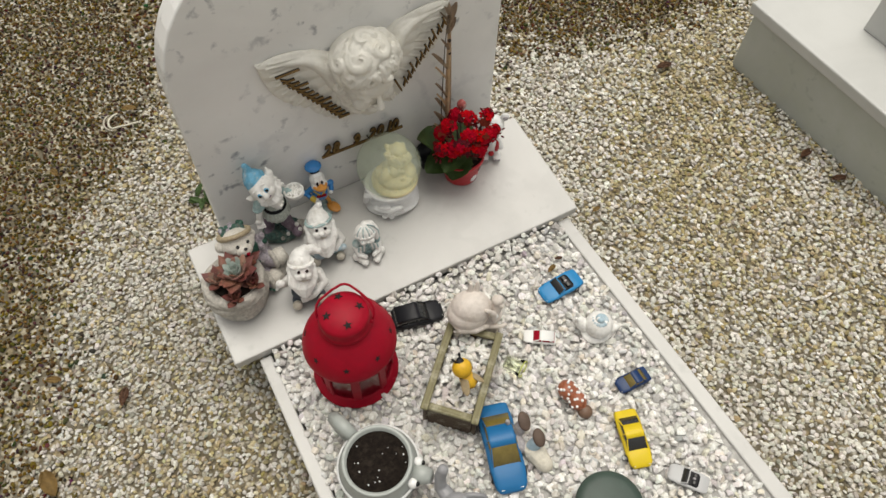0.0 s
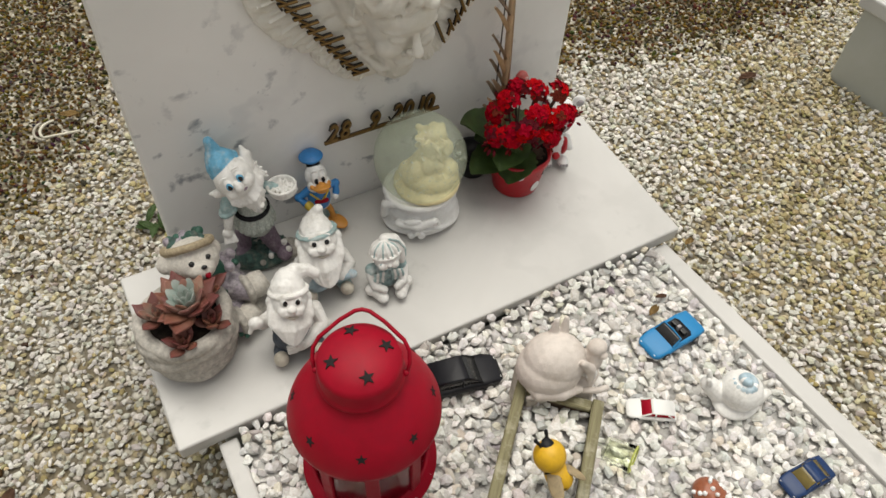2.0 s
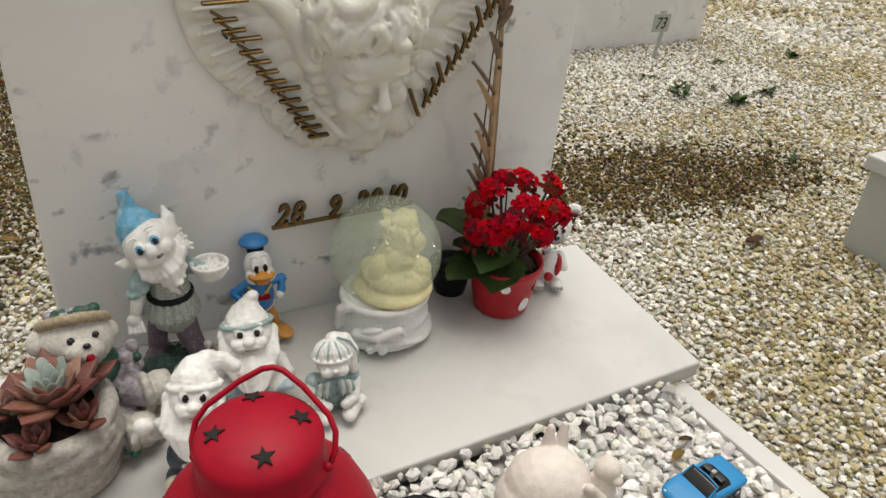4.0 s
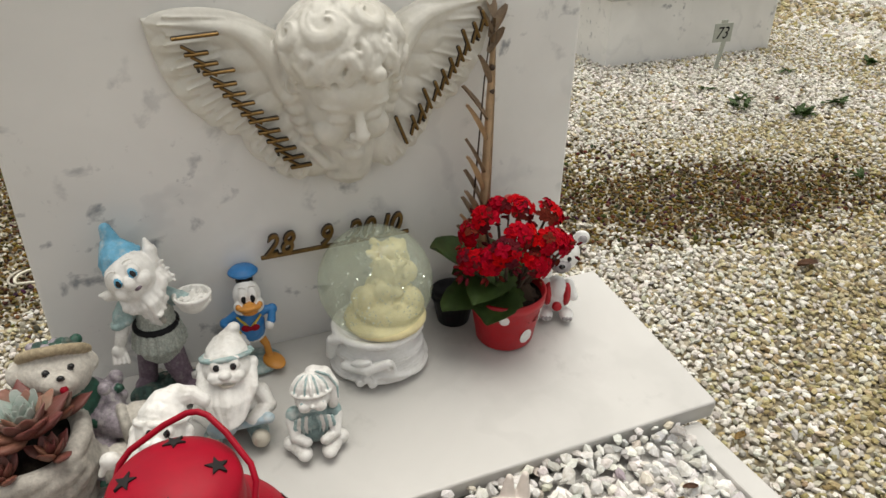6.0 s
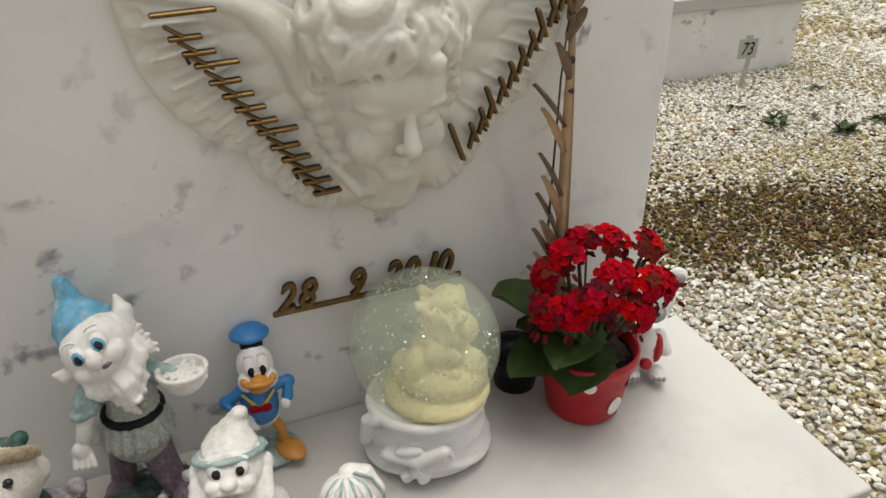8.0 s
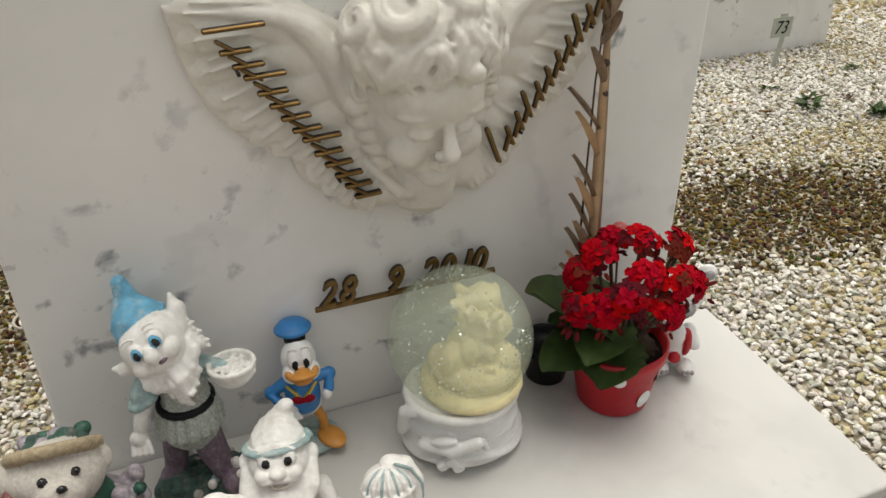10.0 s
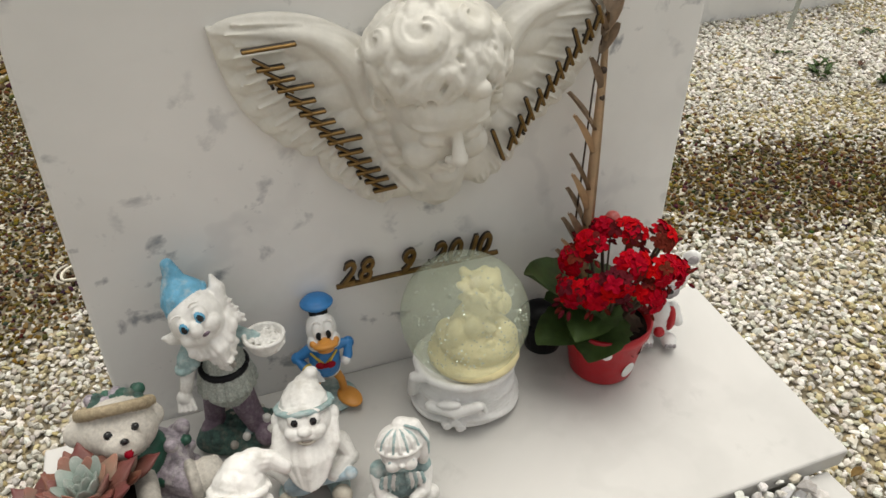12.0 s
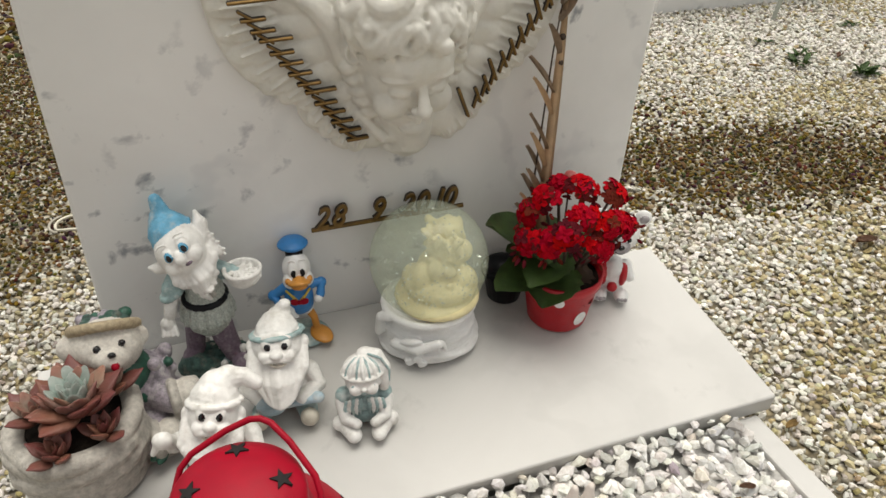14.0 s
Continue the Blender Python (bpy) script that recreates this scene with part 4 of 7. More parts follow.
# ---- teddy bear with a planter of succulents
def planter_bear():
    s = Sculpt()                                    # 0 sand, 1 cream fur, 2 lilac, 3 green, 4 eye, 5 red, 6 moss
    s.ball((0.0, 0.0, 0.006), (0.052, 0.050, 0.012), 0)
    s.limb([(0.02, 0.02, 0.006), (0.085, 0.012, 0.006)], [0.035, 0.026], 0)
    s.limb([(-0.01, 0.05, 0.006), (0.05, 0.055, 0.006)], [0.028, 0.028], 0)
    rng = random.Random(3)
    for n, (z, r, thick) in enumerate(((0.016, 0.040, 0.0135), (0.030, 0.044, 0.0125), (0.044, 0.046, 0.0130), (0.057, 0.047, 0.0120), (0.068, 0.0485, 0.0095))):   # swelling pot wall with an open top
        s.limb([((r + 0.0022 * math.sin(3 * a + 1.7 * n) + 0.0012 * math.sin(7 * a + n)) * math.cos(a), (r + 0.0022 * math.sin(3 * a + 1.7 * n)) * math.sin(a), z + 0.0028 * math.sin(4 * a + 2.1 * n)) for a in [q * 2 * math.pi / 30 for q in range(31)]], thick, 0)
    s.ball((0, 0, 0.030), (0.046, 0.046, 0.024), 0)
    bx, by = 0.054, 0.048
    s.ball((bx, by, 0.045), (0.036, 0.030, 0.040), 2).ball((bx - 0.01, by - 0.004, 0.070), (0.030, 0.026, 0.026), 3)
    for k in range(40):
        a, h = rng.uniform(0, 6.28), rng.uniform(0.03, 0.085)
        s.ball((bx + 0.034 * math.cos(a), by + 0.028 * math.sin(a), h), rng.uniform(0.004, 0.008), rng.choice((2, 2, 3)))
    s.at(pose(bx - 0.014, by - 0.004, 0.106, -32, 6, -4) @ Matrix.Scale(0.84, 4))
    hx = hy = hz = 0.0
    s.ball((hx, hy, hz), (0.038, 0.034, 0.031), 1).ball((hx + 0.004, hy - 0.026, hz - 0.010), (0.020, 0.016, 0.015), 1)
    s.ball((hx - 0.036, hy, hz + 0.004), (0.013, 0.009, 0.014), 1).ball((hx + 0.034, hy + 0.004, hz + 0.006), (0.010, 0.008, 0.012), 1)
    s.ball((hx + 0.006, hy - 0.043, hz - 0.004), (0.0042, 0.003, 0.0032), 4)
    s.ball((hx - 0.008, hy - 0.033, hz + 0.003), 0.0036, 4).ball((hx + 0.017, hy - 0.032, hz + 0.006), 0.0036, 4)
    s.ball((hx + 0.008, hy - 0.040, hz - 0.018), (0.004, 0.003, 0.005), 5)
    s.strand([(hx + 0.033 * math.cos(a), hy + 0.004 + 0.036 * math.sin(a), hz + 0.021 - 0.005 * math.sin(a)) for a in [k * 2 * math.pi / 18 for k in range(19)]], 0.005, 7)
    s.ball((hx, hy + 0.010, hz + 0.018), (0.030, 0.026, 0.011), 3)
    for k in range(16):
        s.ball((hx + rng.uniform(-0.024, 0.024), hy + rng.uniform(0.008, 0.032), hz + 0.030 + rng.uniform(-0.006, 0.003)), rng.uniform(0.004, 0.007), rng.choice((3, 2, 6)))
    s.at()
    for (x, y, z) in ((0.094, 0.010, 0.050), (0.070, -0.010, 0.024)):
        s.limb([(bx + 0.01, by - 0.012, z), (x - 0.010, y, z)], [0.018, 0.015], 2)
        s.strand([(x - 0.010, y + 0.016 * math.cos(a), z + 0.016 * math.sin(a)) for a in [k * 2 * math.pi / 12 for k in range(13)]], 0.0045, 0)
        s.ball((x + 0.002, y, z), (0.015, 0.017, 0.018), 1)
        for k in range(3):
            s.limb([(x + 0.010, y - 0.006 + 0.007 * k, z + 0.008), (x + 0.014, y - 0.007 + 0.007 * k, z - 0.008)], 0.005, 1)
    for x, y in ((0.055, -0.030), (0.062, -0.022), (0.060, -0.036)):
        s.ball((x, y + 0.01, 0.016), (0.008, 0.004, 0.004), 3, (0, 0, 50))
    return s


M_FUR = plain("woolly_cream_resin", (0.72, 0.68, 0.61), 0.75, 320, 0.22, 1.0, dirt=(0.55, 0.50, 0.43), depth=0.0015)
BEAR_AT = on_slab(-0.316, 0.117, 8)
figure("teddy_bear_planter", planter_bear(), [M_SAND, M_FUR, M_LILAC, M_GREEN, M_EYE, M_RED, M_MOSS, plain("gilded_straw", (0.42, 0.34, 0.22), 0.6, 300, 0.4, 0.8, dirt=(0.20, 0.15, 0.09), depth=0.0012)], BEAR_AT, "sandy stone planter with a woolly teddy bear in a wreathed hat", "planter", voxel=0.0013)

M_SOIL = plain("dark_potting_soil", (0.018, 0.013, 0.010), 0.95, 140, 0.6, 1.0, dirt=(0.05, 0.04, 0.03), depth=0.004)
for dull in (M_SOIL, M_BLACK):
    dull.node_tree.nodes["Principled BSDF"].inputs["Specular IOR Level"].default_value = 0.12


def leaf_mat(name, inner, outer, rough=0.5, hues=(0.485, 0.515)):
    n = Nodes(name)
    rnd = n.add("ShaderNodeObjectInfo").outputs["Random"]
    z = n.add("ShaderNodeSeparateXYZ", {"Vector": n.coord}).outputs["Y"]
    along = n.add("ShaderNodeMapRange", {"Value": z, "From Min": 0.3, "From Max": 1.0}).outputs[0]
    base = n.mix(along, inner, outer)
    base = n.mix(n.ramp(n.noise(3.0), (0.35, 0.0), (0.7, 0.6)), base, tuple(c * 0.7 for c in inner))
    hue = n.add("ShaderNodeHueSaturation", {"Color": base, "Hue": n.add("ShaderNodeMapRange", {"Value": rnd, "To Min": hues[0], "To Max": hues[1]}).outputs[0], "Value": n.add("ShaderNodeMapRange", {"Value": rnd, "To Min": 0.75, "To Max": 1.2}).outputs[0]}).outputs[0]
    n.set(Base_Color=hue, Roughness=rough)
    n.bump(n.noise(9.0), 0.15, 0.02)
    return n.mat


M_SUC_IN = leaf_mat("succulent_grey_green", (0.22, 0.31, 0.27), (0.33, 0.36, 0.33))
M_SUC_MID = leaf_mat("succulent_rosy", (0.22, 0.18, 0.14), (0.25, 0.095, 0.07))
M_SUC_OUT = leaf_mat("succulent_dark_red", (0.17, 0.075, 0.05), (0.15, 0.035, 0.028))

def unit_leaf(name, mat, thick=0.16, width=0.36, pointed=0.0, curl=0.12):
    """A fleshy leaf one unit long, along y."""
    bm = bmesh.new()
    rows, cols = 8, 8
    rings = []
    for i in range(rows + 1):
        u = i / rows
        w = width * (math.sin(math.pi * min(1.0, 0.12 + 0.80 * u)) ** 0.8) * (1 - pointed * max(0, u - 0.7) / 0.3)
        w = max(w, 0.012)
        t = thick * (1 - 0.75 * u ** 3) * (0.4 + 0.6 * math.sin(math.pi * min(1, 0.2 + 0.7 * u)))
        c = Vector((0, u, curl * u * u * 1.6))
        rings.append([bm.verts.new(c + Vector((w * math.cos(2 * math.pi * k / cols), 0, t * math.sin(2 * math.pi * k / cols) + 0.35 * w * abs(math.cos(2 * math.pi * k / cols)) ** 2 * 0.5))) for k in range(cols)])
    for a, b in zip(rings, rings[1:]):
        for k in range(cols):
            bm.faces.new((a[k], a[(k + 1) % cols], b[(k + 1) % cols], b[k]))
    bm.faces.new(rings[0][::-1])
    tip = bm.verts.new((0, 1.03, curl * 1.7))
    for k in range(cols):
        bm.faces.new((rings[-1][k], rings[-1][(k + 1) % cols], tip))
    bmesh.ops.recalc_face_normals(bm, faces=bm.faces[:])
    me = bpy.data.meshes.new(name)
    bm.to_mesh(me)
    bm.free()
    me.materials.append(mat)
    me.polygons.foreach_set("use_smooth", np.full(len(me.polygons), True))
    return me


succulent = thing("succulent_plant", BEAR_AT @ Matrix.Translation((0.002, -0.004, 0.070)), "rosette succulent with red and grey-green fleshy leaves", "plant")
part("soil", lathe([(0.0, 0.006), (0.03, 0.005), (0.045, 0.0), (0.045, -0.012), (0.0, -0.012)], 24), M_SOIL, succulent, smooth=True)
leaf_meshes = [unit_leaf("leaf", m, 0.13, 0.30, p) for m, p in ((M_SUC_IN, 0.2), (M_SUC_MID, 0.3), (M_SUC_OUT, 0.7))]
rng = random.Random(11)
for cx, cy, cz, grow, count in ((0.006, -0.004, 0.026, 1.0, 44), (-0.026, 0.008, 0.018, 0.68, 17), (0.030, 0.012, 0.020, 0.72, 16), (-0.016, -0.036, 0.010, 0.62, 15), (0.022, -0.030, 0.012, 0.58, 13)):
    for k in range(count):
        q = k / count
        ring = 0 if q < 0.50 and grow > 0.9 else (1 if q < 0.72 else 2)
        if grow < 0.63:
            ring = 2
        ln = (0.014 + 0.030 * q ** 0.7) * grow * rng.uniform(0.9, 1.12)
        ob = new("leaf", leaf_meshes[ring])
        ob.parent = succulent
        ob.matrix_basis = pose(cx, cy, cz - 0.006 * q, 0, 0, k * 137.5 + rng.uniform(-8, 8)) @ pose(0, 0.004 * q, 0, 78 - 62 * q + rng.uniform(-8, 8)) @ Matrix.Scale(ln, 4)

# ---- snow globe
def glass_mat(name, color=(1, 1, 1), rough=0.02, ior=1.45):
    n = Nodes(name)
    n.set(Base_Color=(*color, 1), Roughness=rough, IOR=ior, Transmission_Weight=1.0)
    return n.mat


M_DREGS = plain("yellowed_plaster", (0.78, 0.69, 0.40), 0.6, 60, 0.2, 0.8, dirt=(0.60, 0.52, 0.28))
M_GLITTER = Nodes("glitter").set(Base_Color=(0.80, 0.86, 0.80, 1), Roughness=0.2, Metallic=0.5).mat
n = Nodes("hazed_globe_glass")
clear = n.add("ShaderNodeBsdfTransparent", {"Color": (0.97, 0.99, 0.96, 1)})
skin = n.add("ShaderNodeBsdfPrincipled", {"Base Color": (0.60, 0.66, 0.54, 1), "Roughness": 0.12})
haze = n.add("ShaderNodeMapRange", {"Value": n.noise(18, 4), "To Min": 0.20, "To Max": 0.36}).outputs[0]
n.tree.links.new(n.add("ShaderNodeMixShader", {0: haze, 1: clear.outputs[0], 2: skin.outputs[0]}).outputs[0], n.tree.nodes["Material Output"].inputs["Surface"])
M_GLOBE = n.mat

globe_at = on_slab(0.037, 0.191, -16)
snow_globe = thing("snow_globe", globe_at, "snow globe with yellowed figures on a white plaster base", "snow globe")
s = Sculpt()
for k in range(16):
    z = 0.004 + 0.0034 * k
    s.ball((0, 0, z), (0.050 - 0.010 * (k / 15) ** 1.5 + 0.002 * math.sin(k), 0.046 - 0.008 * (k / 15) ** 1.5, 0.007))
s.strand([(0.044 * math.cos(a), 0.042 * math.sin(a), 0.054) for a in [q * 2 * math.pi / 24 for q in range(25)]], 0.0045)
s.strand([(0.049 * math.cos(a), 0.045 * math.sin(a), 0.010 + 0.004 * math.sin(3 * a)) for a in [q * 2 * math.pi / 40 for q in range(41)]], 0.0035)
s.limb([(-0.038, -0.022, 0.052), (-0.047, -0.016, 0.046), (-0.050, -0.012, 0.022)], [0.006, 0.006, 0.005])
s.limb([(-0.034, -0.034, 0.024), (-0.012, -0.047, 0.026), (0.008, -0.049, 0.036)], [0.0055, 0.006, 0.005])
s.ball((-0.018, -0.043, 0.034), (0.012, 0.005, 0.004), turn=(0, -15, -20))
for x in (0.006, 0.012):
    s.limb([(x, -0.047, 0.036), (x + 0.003, -0.048, 0.026)], 0.0022)
for cx, cz in ((-0.020, 0.009), (-0.008, 0.008), (-0.013, 0.015)):
    c = Vector((cx, -0.048 + abs(cx) * 0.2, cz))
    s.ball(tuple(c), 0.0055)
    s.strand([(c.x + 0.0045 * math.cos(a) * (1 - a / 16), c.y - 0.0045, c.z + 0.0045 * math.sin(a) * (1 - a / 16)) for a in [q * 0.9 for q in range(13)]], 0.0012)
pedestal = new("pedestal", s.build("pedestal", [M_WHITE], 0.0011, 2))
pedestal.parent = snow_globe
pedestal.matrix_basis = Matrix.Diagonal((1.10, 1.06, 1.0, 1))
tagged(pedestal, "white plaster pedestal with relief roses")
ball_z, ball_r = 0.110, 0.0632
bm = bmesh.new()
bmesh.ops.create_uvsphere(bm, u_segments=56, v_segments=32, radius=ball_r)
part("glass_ball", bm, M_GLOBE, snow_globe, "hazy glass ball", True, pose(0, 0, ball_z)).visible_shadow = False
s = Sculpt()
s.ball((0, 0, ball_z - 0.046), (0.042, 0.042, 0.014)).ball((0.004, 0, ball_z - 0.030), (0.036, 0.034, 0.020))
for c, r in (((0.0, 0.0, -0.012), (0.020, 0.018, 0.026)), ((0.004, -0.002, 0.016), (0.015, 0.014, 0.016)), ((0.010, 0.004, 0.036), (0.014, 0.013, 0.013)), ((-0.016, -0.012, -0.018), (0.011, 0.011, 0.022)), ((0.024, -0.008, -0.020), (0.014, 0.013, 0.015)), ((0.022, 0.006, 0.006), (0.012, 0.011, 0.014)), ((-0.022, 0.006, -0.026), (0.012, 0.012, 0.014)), ((-0.002, -0.014, -0.002), (0.009, 0.009, 0.012))):
    s.ball((c[0], c[1], ball_z + c[2]), r)
rng = random.Random(21)
for k in range(120):
    a, h = rng.uniform(0, 6.28), rng.uniform(-0.036, 0.044)
    r = 0.013 + 0.014 * max(0, -h / 0.04) + rng.uniform(-0.003, 0.004)
    s.ball((0.006 + r * math.cos(a), r * math.sin(a), ball_z + h), (rng.uniform(0.002, 0.006), rng.uniform(0.002, 0.005), rng.uniform(0.003, 0.009)), turn=(rng.uniform(-40, 40), rng.uniform(-40, 40), 0))
inside = new("inner_figure", s.build("inner_figure", [M_DREGS], 0.0012, 2))
inside.parent = snow_globe
inside.matrix_basis = Matrix.Translation((0.009, 0, 0.0)) @ Matrix.Translation((0, 0, ball_z)) @ Matrix.Diagonal((1.12, 1.12, 1.0, 1)) @ Matrix.Translation((0, 0, -ball_z))
tagged(inside, "yellowed plaster figures inside the ball")
bm = bmesh.new()
for k in range(560):
    while True:
        p = Vector((rng.uniform(-1, 1), rng.uniform(-1, 1), rng.uniform(-0.7, 1)))
        if 0.75 < p.length < 0.965:
            break
    bmesh.ops.create_cone(bm, segments=5, radius1=0.0010, radius2=0.0010, depth=0.0001, cap_ends=True, matrix=Matrix.Translation(Vector((0, 0, ball_z)) + p * ball_r) @ Euler((rng.uniform(0, 3), rng.uniform(0, 3), 0)).to_matrix().to_4x4())
tagged(part("glitter", bm, M_GLITTER, snow_globe, "fine silvery glitter flakes"), kind="stuff")

# ---- red pot with kalanchoe, beads and dried twig
M_PETAL = leaf_mat("red_petal", (0.36, 0.001, 0.002), (0.46, 0.002, 0.003), 0.7, (0.492, 0.500))
M_PETAL.node_tree.nodes["Principled BSDF"].inputs["Specular IOR Level"].default_value = 0.05
M_PETAL_DRY = leaf_mat("withered_petal", (0.11, 0.010, 0.010), (0.07, 0.010, 0.008), 0.8)
M_PETAL_DRY.node_tree.nodes["Principled BSDF"].inputs["Specular IOR Level"].default_value = 0.05
M_LEAF = leaf_mat("kalanchoe_leaf", (0.055, 0.11, 0.025), (0.075, 0.13, 0.03), 0.4)
M_STEM = plain("brown_stem", (0.07, 0.045, 0.03), 0.8, 120, 0.4, 0.4)
M_DRYLEAF = plain("dry_straw_leaf", (0.64, 0.47, 0.30), 0.6, 60, 0.2, 0.4, dirt=(0.50, 0.35, 0.21))
POT = on_slab(0.195, 0.181, -14)
flower_pot = thing("flower_pot", POT @ Matrix.Diagonal((1.02, 1.02, 0.98, 1)), "red painted pot with white oval spots", "flower pot")
part("pot", lathe([(0.0, 0.0), (0.031, 0.0), (0.034, 0.004), (0.0425, 0.058), (0.0455, 0.060), (0.0465, 0.072), (0.044, 0.073), (0.0415, 0.062), (0.0, 0.060)], 48), M_REDPOT, flower_pot, smooth=True)
bm = lathe([(0.0, 0.063), (0.030, 0.064), (0.0415, 0.0625)], 24)
part("soil", bm, M_SOIL, flower_pot, smooth=True)
for a, z, rx, rz in ((-62, 0.022, 0.0085, 0.0105), (-20, 0.040, 0.008, 0.010), (-105, 0.052, 0.006, 0.007), (25, 0.020, 0.008, 0.010)):
    r = 0.034 + 0.0085 * z / 0.058
    bm = bmesh.new()
    bmesh.ops.create_icosphere(bm, subdivisions=3, radius=1.0, matrix=pose(r * math.cos(radians(a)), r * math.sin(radians(a)), z, 0, 8, a) @ Matrix.Diagonal((0.0012, rx, rz, 1)))
    part("spot", bm, M_WHITE, flower_pot, "white oval spot", True)

kalanchoe = thing("kalanchoe_plant", POT @ Matrix.Translation((0.0, 0.002, 0.060)) @ Matrix.Scale(1.08, 4), "kalanchoe with clustered red flowers and dark green leaves", "plant")
def petal_flower(name, mat):
    bm = bmesh.new()
    for k in range(4):
        a = k * math.pi / 2
        rot = Matrix.Rotation(a, 4, "Z")
        pts = [(0, 0, 0), (0.34, 0.34, 0.12), (0.36, 0.74, 0.08), (0.0, 1.0, -0.06), (-0.36, 0.74, 0.08), (-0.34, 0.34, 0.12)]
        vs = [bm.verts.new(rot @ Vector(p)) for p in pts]
        mid = bm.verts.new(rot @ Vector((0, 0.5, 0.03)))
        for i in range(6):
            bm.faces.new((vs[i], vs[(i + 1) % 6], mid))
    bmesh.ops.create_icosphere(bm, subdivisions=1, radius=0.13, matrix=Matrix.Translation((0, 0, 0.08)))
    out = bmesh.ops.extrude_face_region(bm, geom=bm.faces[:])
    bmesh.ops.translate(bm, verts=[v for v in out["geom"] if isinstance(v, bmesh.types.BMVert)], vec=(0, 0, -0.05))
    bmesh.ops.recalc_face_normals(bm, faces=bm.faces[:])
    me = bpy.data.meshes.new(name)
    bm.to_mesh(me)
    bm.free()
    me.materials.append(mat)
    return me


flower_red, flower_dry = petal_flower("flower", M_PETAL), petal_flower("flower", M_PETAL_DRY)
bud = lathe([(0.0, 0.0), (0.22, 0.3), (0.2, 0.8), (0.0, 1.1)], 6)
bud_me = bpy.data.meshes.new("bud")
bud.to_mesh(bud_me)
bud.free()
bud_me.materials.append(M_PETAL_DRY)
rng = random.Random(31)
heads = [(-0.044, -0.012, 0.088, 0.9), (-0.026, -0.036, 0.066, 1.0), (0.002, -0.034, 0.092, 1.1), (0.018, -0.044, 0.066, 1.1), (0.006, -0.010, 0.110, 1.1), (0.034, -0.012, 0.104, 1.1), (0.046, -0.026, 0.078, 0.9), (-0.012, 0.010, 0.104, 0.9), (0.050, 0.010, 0.090, 0.8), (0.060, -0.010, 0.066, 0.7), (-0.048, -0.030, 0.066, 0.9), (-0.014, -0.048, 0.082, 1.0), (-0.030, -0.012, 0.104, 0.9), (0.030, -0.036, 0.086, 1.0)]
for hx, hy, hz, g in heads:
    part("stem", tube([(hx * 0.2, hy * 0.2, 0.0), (hx * 0.6, hy * 0.6, hz * 0.5), (hx, hy, hz - 0.006)], [0.0022, 0.0018, 0.0014], 6), M_STEM, kalanchoe, smooth=True)
    axis = Vector((hx * 1.6, hy * 1.8 - 0.02, 0.06)).normalized()
    q = axis.to_track_quat("Z", "Y").to_matrix().to_4x4()
    for k in range(11):
        a, t = k * 2.4, 0.30 * math.sqrt(k)
        d = Vector((math.cos(a) * math.sin(t), math.sin(a) * math.sin(t), math.cos(t)))
        fl = new("flower", flower_red if rng.random() < 0.74 else flower_dry)
        fl.parent = kalanchoe
        turn = (q.to_3x3() @ d).to_track_quat("Z", "Y").to_matrix().to_4x4() @ Matrix.Rotation(rng.uniform(0, 3), 4, "Z")
        fl.matrix_basis = Matrix.Translation(Vector((hx, hy, hz)) + q.to_3x3() @ (d * 0.0150 * g) - axis * 0.006 + Vector((rng.uniform(-1, 1), rng.uniform(-1, 1), rng.uniform(-1, 1))) * 0.002) @ turn @ Matrix.Scale(rng.uniform(0.0072, 0.0100), 4)
    for k in range(6):
        b = new("bud", bud_me)
        b.parent = kalanchoe
        d = Vector((rng.uniform(-1, 1), rng.uniform(-1, 1), rng.uniform(-1.0, 0.4))).normalized()
        b.matrix_basis = Matrix.Translation(Vector((hx, hy, hz - 0.008)) + d * 0.012) @ d.to_track_quat("Z", "Y").to_matrix().to_4x4() @ Matrix.Scale(rng.uniform(0.006, 0.010), 4)

def broad_leaf(length, width, fold=0.25, droop=0.2, teeth=0.06):
    bm = bmesh.new()
    rows, cols = 12, 6
    grid = []
    for i in range(rows + 1):
        u = i / rows
        w = width * math.sin(math.pi * (0.06 + 0.90 * u)) ** 0.7 * (1 + teeth * math.sin(u * 34))
        row = []
        for j in range(cols + 1):
            v = 2 * j / cols - 1
            row.append(bm.verts.new((w * v, length * u, fold * width * abs(v) ** 1.5 - droop * length * u * u + 0.03 * width * math.sin(9 * u + 4 * v))))
        grid.append(row)
    for a, b in zip(grid, grid[1:]):
        for j in range(cols):
            bm.faces.new((a[j], a[j + 1], b[j + 1], b[j]))
    bmesh.ops.solidify(bm, geom=bm.faces[:], thickness=0.0012)
    bmesh.ops.recalc_face_normals(bm, faces=bm.faces[:])
    return bm


